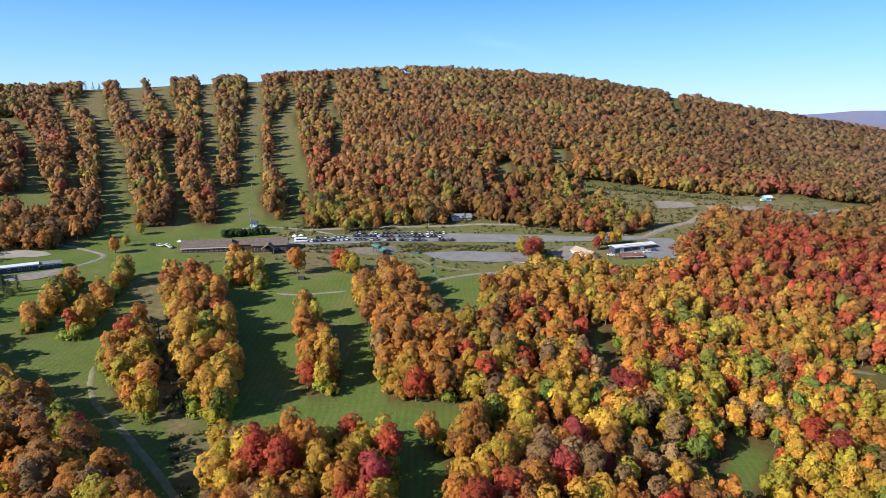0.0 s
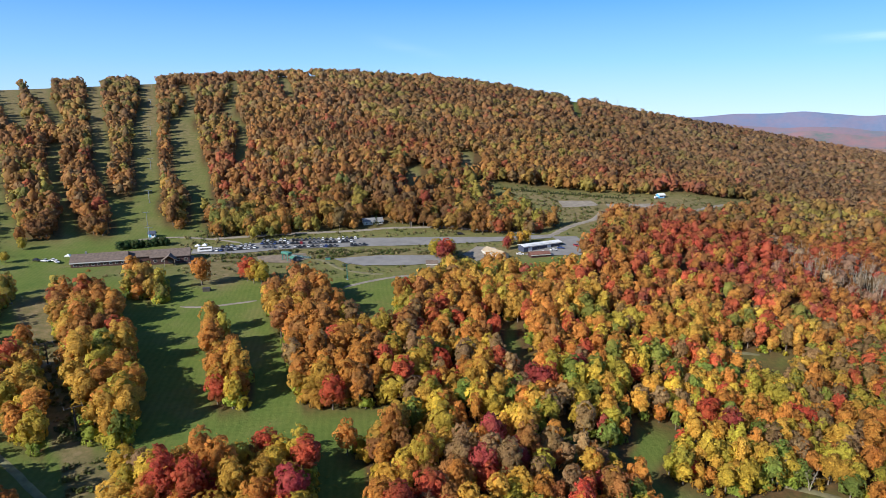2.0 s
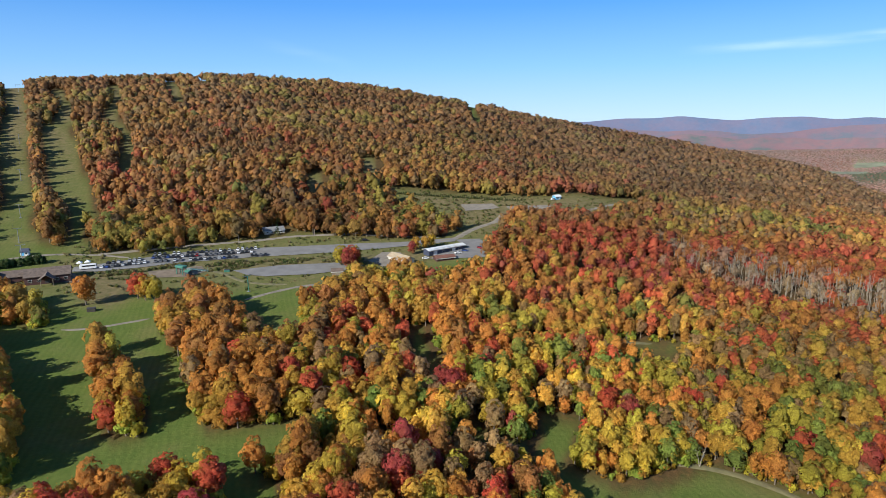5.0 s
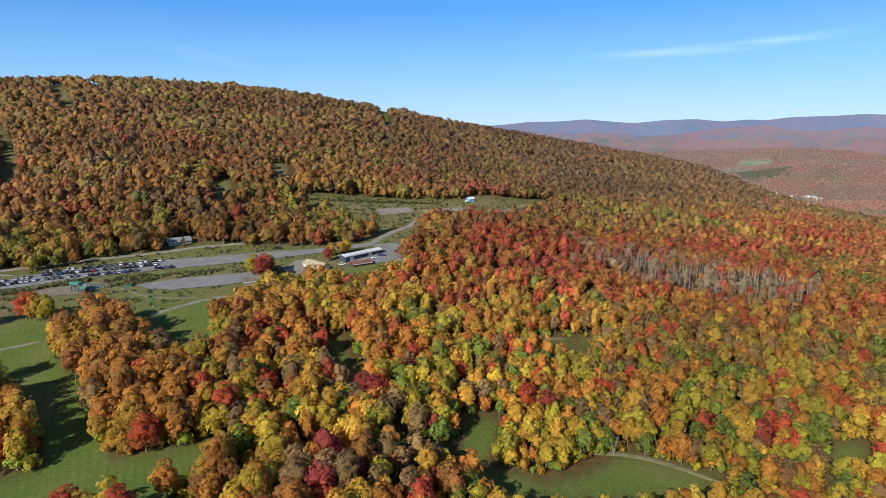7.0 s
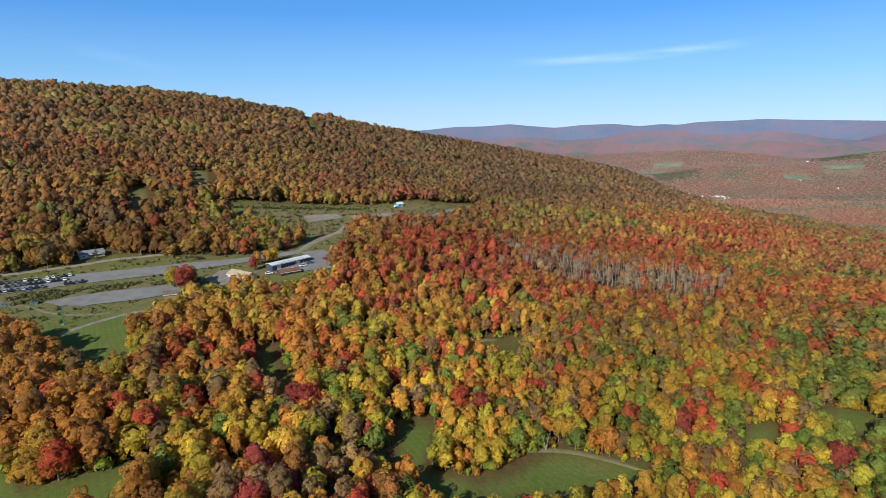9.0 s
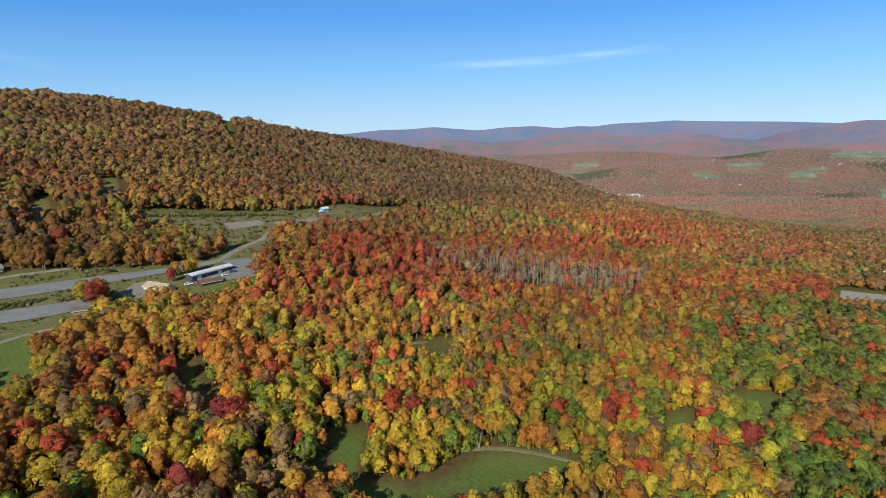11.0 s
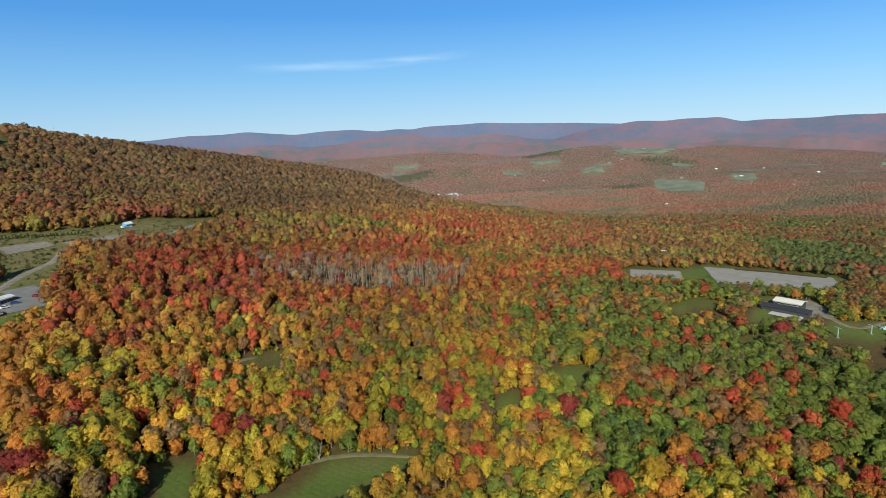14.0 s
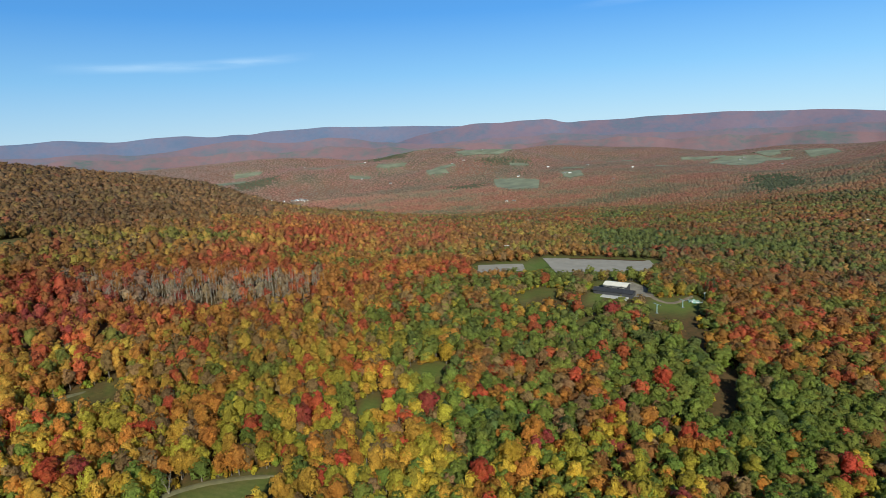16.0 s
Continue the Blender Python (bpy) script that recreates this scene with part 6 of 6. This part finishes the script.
def radio_mast(x, y, high):
    """A slim lattice mast with three legs, cross bars and an aerial."""
    ob = new("radio_mast", None)
    ob.matrix_basis = pose(x, y, float(land(x, y)))
    tagged(ob, "slim grey lattice radio mast on the wooded ridge", "mast")
    for k in range(3):
        a = k * 2.094
        v, t = tube([(0.8 * math.cos(a), 0.8 * math.sin(a), -0.5), (0.25 * math.cos(a), 0.25 * math.sin(a), high)], [0.09, 0.06], 5)
        leg = new("leg", mesh_of("leg", v, t, [STEEL]))
        leg.parent = ob
    for k in range(8):
        z = high * (k + 0.5) / 8
        r = 0.8 - 0.55 * z / high
        part("cross_bar", block(-r, r, -r * 0.55, -r * 0.55 + 0.06, z, z + 0.08), STEEL, ob)
    v, t = tube([(0, 0, high - 0.4), (0, 0, high + 3.0)], [0.06, 0.03], 5)
    aerial = new("aerial", mesh_of("aerial", v, t, [STEEL]))
    aerial.parent = ob


radio_mast(451, 1003, 17)


def station(p, turn):
    """A chairlift terminal: legs, bullwheel, drive housing and a row of stored chairs."""
    ob = new("lift_station", None)
    ob.matrix_basis = pose(p[0], p[1], float(land(*p)), 0, 0, turn)
    tagged(ob, "green chairlift station with stored chairs beside it", "lift station", "lift stations")
    for x in (-2.4, 2.4):
        for y in (-1.2, 1.2):
            part("leg", block(x - 0.2, x + 0.2, y - 0.2, y + 0.2, -0.5, 4.0), GREEN_PAINT, ob)
    part("housing", block(-3.4, 3.4, -1.7, 1.7, 4.0, 5.4, bevel=0.3), GREEN_PAINT, ob)
    v, t = tube([(0, 0, 3.2), (0, 0, 3.5)], [2.2, 2.2], 16)
    wheel = new("bullwheel", mesh_of("bullwheel", v, t, [DARK]))
    wheel.parent = ob
    part("hut", block(4.2, 7.2, -1.4, 1.4, -0.3, 2.5, bevel=0.05), DARK, ob)
    part("hut_roof", gable(4.2, 7.2, -1.4, 1.4, 2.5, 0.7, 0.3), GREEN_PAINT, ob)


def chair(p, turn, paint=None, tilt=0):
    """A double chair off the rope, on its stand or tipped over."""
    paint = paint or PALE_GREEN
    ob = new("lift_chair", None)
    ob.matrix_basis = pose(p[0], p[1], float(land(*p)) + (0.3 if tilt else 0), tilt, 0, turn)
    tagged(ob, ("white" if paint is WHITE_WALL else "pale green") + " double lift chair parked on the ground", "lift chair", "parked lift chairs")
    part("seat", block(-0.9, 0.9, -0.3, 0.3, 0.4, 0.5), paint, ob)
    part("backrest", block(-0.9, 0.9, 0.28, 0.36, 0.5, 1.1), paint, ob)
    part("hanger", block(-0.04, 0.04, 0.3, 0.38, 1.1, 2.6), GREEN_PAINT, ob)
    part("stand", block(-0.7, 0.7, -0.25, 0.25, -0.1, 0.4), GREEN_PAINT, ob)


station((-41, 364), -45)
for k in range(9):
    chair((-38.0 + k * 1.6, 372.5 - k * 0.9), 20 + 7 * k)
for k in range(16):
    chair((369 + 2.6 * math.sin(k * 2.4) * (k / 16) ** 0.5, -25.2 - 4.2 * math.cos(k * 2.4) * (k / 16) ** 0.5), 70 + 37 * k, WHITE_WALL if k % 3 == 1 else PALE_GREEN, (0, 0, -75)[k % 3])


def lift_post(x, y):
    """A short loading post with a cross head."""
    ob = new("lift_post", None)
    ob.matrix_basis = pose(x, y, float(land(x, y)), 0, 0, -40)
    tagged(ob, "pale green steel post beside the parked chairs", "post", "lift posts")
    part("mast", block(-0.25, 0.25, -0.25, 0.25, -0.5, 3.6, bevel=0.05), PALE_GREEN, ob)
    part("head", block(-1.0, 1.0, -0.3, 0.3, 3.6, 4.0, bevel=0.05), WHITE_WALL, ob)
    part("foot", block(-0.6, 0.6, -0.6, 0.6, -0.3, 0.2, bevel=0.04), STEEL, ob)


lift_post(377, -31)
lift_post(378, -33.4)

def fallen_trunk(p, q, seed):
    """A pale dead trunk lying on the ground, with broken limbs."""
    rng = np.random.default_rng(seed)
    a, b = np.array([*p, float(land(*p)) + 0.5]), np.array([*q, float(land(*q)) + 0.35])
    d = (b - a) / np.linalg.norm(b - a)
    side, rise = np.array([-d[1], d[0], 0.0]), np.array([0, 0, 1.0])
    ob = new("fallen_trunk", None)
    ob.matrix_basis = pose(*a)
    tagged(ob, "pale dead tree trunk fallen at the edge of the meadow", "dead wood", "fallen trunks")

    def limb(start, end, r0, r1):
        run = (end - start) / np.linalg.norm(end - start)
        u = np.cross(run, rise)
        u /= np.linalg.norm(u)
        w = np.cross(run, u)
        ring = [c + (u * math.cos(t) + w * math.sin(t)) * r for c, r in ((start, r0), ((start + end) / 2 + 0.1 * rise, (r0 + r1) / 2), (end, r1)) for t in np.arange(6) * math.pi / 3]
        faces = [(k * 6 + j, k * 6 + (j + 1) % 6, k * 6 + 6 + (j + 1) % 6, k * 6 + 6 + j) for k in range(2) for j in range(6)]
        return np.array(ring), np.array(faces)

    for name, (v, f) in [("trunk", limb(np.zeros(3), b - a, 0.22, 0.08))] + [("limb", limb((b - a) * t, (b - a) * (t + 0.12) + side * rng.uniform(-1.6, 1.6) + rise * rng.uniform(0.3, 0.9), 0.08, 0.03)) for t in (0.35, 0.55, 0.75)]:
        piece = new(name, mesh_of(name, v, f, [DEAD]))
        piece.parent = ob


fallen_trunk((6, 146), (12.5, 140), 5)
fallen_trunk((9.5, 143.5), (14.5, 141.5), 6)

# ---- vehicles ----
PAINTS = [plain("paint_" + k, c, 0.3, vary=0.05) for k, c in (("white", (0.75, 0.75, 0.75)), ("silver", (0.45, 0.46, 0.48)), ("black", (0.02, 0.02, 0.022)),
                                                             ("grey", (0.14, 0.14, 0.15)), ("red", (0.32, 0.02, 0.02)), ("blue", (0.03, 0.06, 0.2)))]
RUBBER = plain("tyre_rubber", (0.02, 0.02, 0.02), 0.9, vary=0.2)
WORDS = ["white", "silver", "black", "dark grey", "red", "dark blue"]


def car_model(paint, word):
    ob = new("car", None)
    tagged(ob, word + " car parked on the asphalt lot", "car", "cars on the parking lot")
    bm = bmesh.new()
    side = [(-2.2, 0.35), (-2.25, 0.75), (-1.3, 0.95), (1.9, 1.0), (2.2, 0.8), (2.2, 0.35)]
    a = [bm.verts.new((-0.88, y, z)) for y, z in side]
    b = [bm.verts.new((0.88, y, z)) for y, z in side]
    bm.faces.new(a)
    bm.faces.new(b)
    for k in range(6):
        bm.faces.new((a[k], a[(k + 1) % 6], b[(k + 1) % 6], b[k]))
    part("body", bm, paint, ob)
    bm = bmesh.new()
    low = [bm.verts.new(q) for q in ((-0.82, -1.25, 0.95), (0.82, -1.25, 0.95), (0.82, 1.75, 1.0), (-0.82, 1.75, 1.0))]
    top = [bm.verts.new(q) for q in ((-0.64, -0.55, 1.46), (0.64, -0.55, 1.46), (0.64, 1.15, 1.46), (-0.64, 1.15, 1.46))]
    for k in range(4):
        bm.faces.new((low[k], low[(k + 1) % 4], top[(k + 1) % 4], top[k]))
    part("cabin_glass", bm, GLASS, ob)
    part("roof", block(-0.64, 0.64, -0.55, 1.15, 1.44, 1.5), paint, ob)
    for x in (-0.86, 0.86):
        for y in (-1.4, 1.4):
            v, t = tube([(0, 0, -0.1), (0, 0, 0.1)], [0.34, 0.34], 10)
            v = np.stack([v[:, 2] + x, v[:, 0] + y, v[:, 1] + 0.34], 1)
            n = len(v)
            v = np.concatenate([v, [[x - 0.1, y, 0.34], [x + 0.1, y, 0.34]]])
            caps = [(n, (k + 1) % 10, k) for k in range(10)] + [(n + 1, 10 + k, 10 + (k + 1) % 10) for k in range(10)]
            w = new("wheel", mesh_of("wheel", v, np.concatenate([t, caps]), [RUBBER]))
            w.parent = ob
    return ob


def park():
    rng = np.random.default_rng(71)
    models = [car_model(p, w) for p, w in zip(PAINTS, WORDS)]
    spots = []
    for x0, x1, y, slope in ((-60, 2, 407.0, 0.02), (-60, 0, 400.5, 0.0), (-58, -44, 392.5, 0.0), (-38, 7, 392.0, 0.0), (-86, -62, 387.0, 0.22), (-84, -66, 394.5, 0.25)):
        for x in np.arange(x0, x1, 2.75):
            if rng.random() < 0.9:
                spots.append((x + rng.uniform(-0.2, 0.2), y + slope * (x - x0) + rng.uniform(-0.4, 0.4), rng.choice((0, 180)) + rng.uniform(-4, 4)))
    spots += [(58, 388, 60), (73, 407, 80), (70, 351, 30), (101, 352.5, 80), (116, 353, 100), (124, 357, 95), (130, 361, 70), (142, 365, 15), (-170, 366, 40), (-173, 369, 60), (-177, 368, 75), (-182, 369, 70),
              (383, -1, 30), (385, -4, 30)]
    used = set()
    for x, y, turn in spots:
        k = int(rng.choice(6, p=(0.2, 0.18, 0.3, 0.25, 0.02, 0.05)))
        z = float(land(x, y)) + 0.3
        m = pose(x, y, z, 0, 0, turn)
        if k in used:
            copy_thing(models[k], m)
        else:
            models[k].matrix_basis = m
            used.add(k)
    for k in range(6):
        if k not in used:
            models[k].matrix_basis = pose(20 + 3 * k, 396, float(land(20 + 3 * k, 396)) + 0.3)


park()


def van(name, label, p, turn, length, wide, high, paint):
    ob = new(name, None)
    ob.matrix_basis = pose(p[0], p[1], float(land(*p)) + 0.3, 0, 0, turn)
    tagged(ob, label, "vehicle")
    part("body", block(0, length, 0, wide, 0.4, high, bevel=0.18), paint, ob)
    part("windscreen", block(length - 0.06, length + 0.02, 0.2, wide - 0.2, high * 0.5, high * 0.85), GLASS, ob)
    part("side_glass", block(length * 0.15, length * 0.95, -0.02, 0.05, high * 0.55, high * 0.82), GLASS, ob)
    for x in (length * 0.18, length * 0.8):
        for y in (0.1, wide - 0.1):
            v, t = tube([(x, 0, -0.12), (x, 0, 0.12)], [0.45, 0.45], 12)
            v = np.stack([v[:, 0], v[:, 2] + y, v[:, 1] + 0.45], 1)
            w = new("wheel", mesh_of("wheel", v, t, [RUBBER]))
            w.parent = ob


van("bus", "white bus parked at the end of the lot", (-97, 384.5), 4, 8.5, 2.4, 3.0, PAINTS[0])
van("truck", "red pickup truck in the forest clearing", (63.5, 309), 25, 4.6, 1.9, 1.9, RED)
van("trailer", "white trailer beside the blue cabin", (254.5, 478.5), 10, 3.2, 1.8, 2.0, PAINTS[0])

bin_thing = stand("storage_box", "dark storage box on the mown meadow", "box", (-77.8, 310.7), (-73.9, 310.8))
part("body", block(0, 3.6, 0, 2.2, -0.2, 1.7, bevel=0.06), POLE, bin_thing)
part("lid", block(-0.1, 3.7, -0.1, 2.3, 1.7, 1.85), DARK, bin_thing)
sign = stand("snow_gun_box", "small green equipment box beside the lower lot", "box", (-18, 362), (-14, 362))
part("body", block(0, 3.0, 0, 1.6, -0.2, 1.4, bevel=0.06), GREEN_PAINT, sign)
part("lid", block(-0.05, 3.05, -0.05, 1.65, 1.4, 1.5), DARK, sign)


# ---- hedges, lone trees, far village ----
def hedge():
    rng = np.random.default_rng(81)
    x = rng.uniform(-146, -120, 60)
    y = 392.5 + (x + 146) * 0.36 + rng.normal(size=60) * 0.8
    shapes = [tree_shape(14, 0.9, 10, 300 + k, high=3.6, wide=1.8, foot=-0.3) for k in range(4)]
    ob = woods("hedge", "dark green clipped hedge behind the lodge", x, y, shapes, 82, (0.8, 1.1))
    a = ob.data.attributes["tint"].data
    a.foreach_set("color", np.tile((0.03, 0.07, 0.02, 1.0), len(a)).astype(np.float32))


hedge()


def conifer(x, y, high, wide, tint, name="spruce_tree", label="dark green spruce standing alone", group=""):
    """A spruce: a mast with whorls of drooping boughs."""
    rng = np.random.default_rng(int(abs(x * 7 + y * 13)))
    verts, tris, n = [], [], 0
    for k in range(260):
        t = rng.random() ** 0.8
        z = high * (0.06 + 0.92 * t)
        r = wide * (1 - t) * rng.uniform(0.45, 1.05) + 0.1
        a = rng.uniform(0, 6.28)
        p = np.array([r * math.cos(a), r * math.sin(a), z - 0.25 * r])
        q = np.array([math.cos(a), math.sin(a), -0.3])
        u = np.array([-math.sin(a), math.cos(a), 0.0])
        s = 0.35 + 0.22 * wide * (1 - t)
        verts.append(np.array([p - u * s * 0.6, p + u * s * 0.6, p + q * s, ]))
        verts[-1][:2, 2] += 0.3 * s
        tris.append(np.array([[n, n + 1, n + 2]]))
        n += 3
    ob = new(name, None)
    ob.matrix_basis = pose(x, y, float(land(x, y)))
    tagged(ob, label, "tree", group)
    crown = new("crown", mesh_of("crown", np.concatenate(verts), np.concatenate(tris), [LEAF]))
    crown.color = (*tint, 1)
    v, t = tube([(0, 0, -0.5), (0, 0, high * 0.95)], [0.28, 0.04], 6)
    trunk = new("trunk", mesh_of("trunk", v, t, [BARK]))
    crown.parent = trunk.parent = ob


for k, (dx, h) in enumerate(((0, 15), (6, 17), (12, 14), (17, 12), (-5, 11))):
    conifer(-508 + dx * 1.4, 868 + dx * 0.6, h, 4.2, (0.025, 0.055, 0.02), label="dark spruce on the crest of the hill", group="crest spruces")
for x, y, h in ((383, -33, 11), (385, -36, 12), (382, -37.5, 10)):
    conifer(x, y, h, 3.6, (0.05, 0.07, 0.03), label="dark spruce behind the parked lift chairs", group="base spruces")
for x, y in ((-98, 417), (-92, 417), (-87, 418), (-240, 360), (-233, 362), (-283, 407), (-279, 406), (-275, 407), (-274, 411), (-213, 280), (-207, 276), (-208, 283), (-216, 284), (55, 364), (60, 366), (2, 441), (16, 436)):
    conifer(x, y, 8.5, 2.4, (0.03, 0.06, 0.022), label="small dark spruce at the forest edge", group="edge spruces")


def shrub_row():
    rng = np.random.default_rng(91)
    t = np.linspace(0, 1, 60)
    x = np.interp(t, (0, 0.35, 0.75, 1), (110, 152, 198, 229)) + rng.normal(size=60) * 0.3
    y = np.interp(t, (0, 0.35, 0.75, 1), (518, 512, 504, 489)) + rng.normal(size=60) * 0.3
    for px, py in zip(x, y):
        conifer(px, py, rng.uniform(1.8, 2.8), 0.9, (0.05, 0.08, 0.03), "young_spruce", "young planted spruce in a row on the meadow", "planted spruce row")


shrub_row()


def lone_trees():
    """Maples that stand by themselves on the slopes and round the lodge."""
    spots = [(-80.5, 322, 1.35, "orange"), (-58, 326, 1.2, "red"), (-54, 322, 1.1, "amber"), (-49.5, 319, 1.15, "olive"), (-196.6, 352, 0.85, "orange"), (-238, 352, 1.0, "orange"),
             (52, 349, 1.1, "crimson"), (55, 352, 1.15, "red"), (58, 356, 1.0, "olive"), (49, 357, 1.1, "olive"), (101, 376, 0.8, "amber"), (108, 377, 0.75, "amber"), (113, 379, 0.8, "yellow"),
             (96, 366, 0.75, "crimson"), (-42, 404, 0.0, "rust"), (-46, 417, 0.8, "rust"), (-199, 390, 0.7, "olive"), (-207, 404, 0.8, "rust"), (-197, 366, 0.6, "olive"), (-130, 245, 0.9, "orange")]
    spots += [(x, y, 0.92 + 0.05 * (k % 4), hue) for k, (x, y, hue) in enumerate(ACCENTS)]
    for i, (x, y, s, hue) in enumerate(spots):
        if not s:
            continue
        v, t = crown_arrays(110, 1.05, 220, 400 + i, high=11.5, wide=3.9, foot=1.0)
        tree = new("red_maple_tree" if hue in ("red", "crimson") else "maple_tree", None)
        tree.matrix_basis = pose(x, y, float(land(x, y)), 0, 0, i * 50) @ Matrix.Diagonal((s, s, s, 1))
        place = "standing alone on the grass" if i < 20 else "standing out among the autumn woods"
        tagged(tree, hue.replace("amber", "gold") + " maple " + place, "tree", "lone maples")
        crown = new("crown", mesh_of("crown", v, t, [LEAF, LEAF_CORE], core_first(len(t)) // 2, rounded=True))
        crown.color = (*[0.8 * c + 0.2 * d for c, d in zip(HUES[hue], (0.3, 0.17, 0.05))], 1)
        v, t = trunk_arrays(400 + i, 11.5)
        trunk = new("trunk", mesh_of("trunk", v, t, [BARK]))
        crown.parent = trunk.parent = tree


lone_trees()


def bare_birch(x, y, high, seed):
    """A leafless grey tree: forked stems and fine upright twigs."""
    rng = np.random.default_rng(seed)
    ob = new("bare_tree", None)
    ob.matrix_basis = pose(x, y, float(land(x, y)))
    tagged(ob, "leafless pale grey tree beside the forest glade", "tree", "bare grey trees")
    stems, twigs = [], []
    for k in range(4):
        a = k * 1.6 + rng.uniform(-0.4, 0.4)
        tip = (1.9 * math.cos(a), 1.9 * math.sin(a), high * rng.uniform(0.85, 1.0))
        stems.append(tube([(0, 0, -0.4), (tip[0] * 0.3, tip[1] * 0.3, high * 0.4), tip], [0.16, 0.11, 0.03], 5))
        for j in range(14):
            t = rng.uniform(0.35, 0.95)
            q = np.array(tip) * t
            b = rng.uniform(0, 6.28)
            out = rng.uniform(0.5, 1.3)
            twigs.append(tube([tuple(q), (q[0] + out * math.cos(b), q[1] + out * math.sin(b), q[2] + rng.uniform(0.8, 1.8))], [0.045, 0.02], 3))
    for name, pieces in (("stem", stems), ("twigs", twigs)):
        v, t = joined(pieces)
        child = new(name, mesh_of(name, v, t, [DEAD]))
        child.parent = ob


for k, (x, y, h) in enumerate(((124, 146, 9), (127, 144, 8), (121, 147, 7.5), (131, 141, 7))):
    bare_birch(x, y, h, 700 + k)


def village():
    rng = np.random.default_rng(95)
    spots = [(1835 + rng.normal() * 16, 1190 + rng.normal() * 34) for _ in range(14)] + [(1856 + rng.normal() * 30, 1340 + rng.normal() * 60) for _ in range(8)]
    spots += [(2324, 1174), (2242, 1007), (1643, 385), (1648, 366), (2228, 303), (2222, 285), (2545, 840), (2867, 784), (2482, 406), (2526, 253), (2064, 124), (2336, 71), (2385, -426),
              (2683, -328), (852, -245), (2700, 1500), (2640, 1650), (2800, 1390), (2590, 800), (2950, 900), (488, 116), (2740, -350), (2250, 480)]
    for k, (x, y) in enumerate(spots):
        w = 6 + 4 * rng.random()
        turn = rng.uniform(-0.5, 0.5)
        hall("far_house", "small white house in the far valley", "house", (x, y + w / 2), (x + w * turn, y - w / 2), 6, 3, 2.0, (WHITE_WALL, CREAM_WALL, WHITE_WALL)[k % 3], (WHITE_ROOF, GREY_ROOF, GREY_ROOF)[k % 3], 3, group="valley houses")


village()
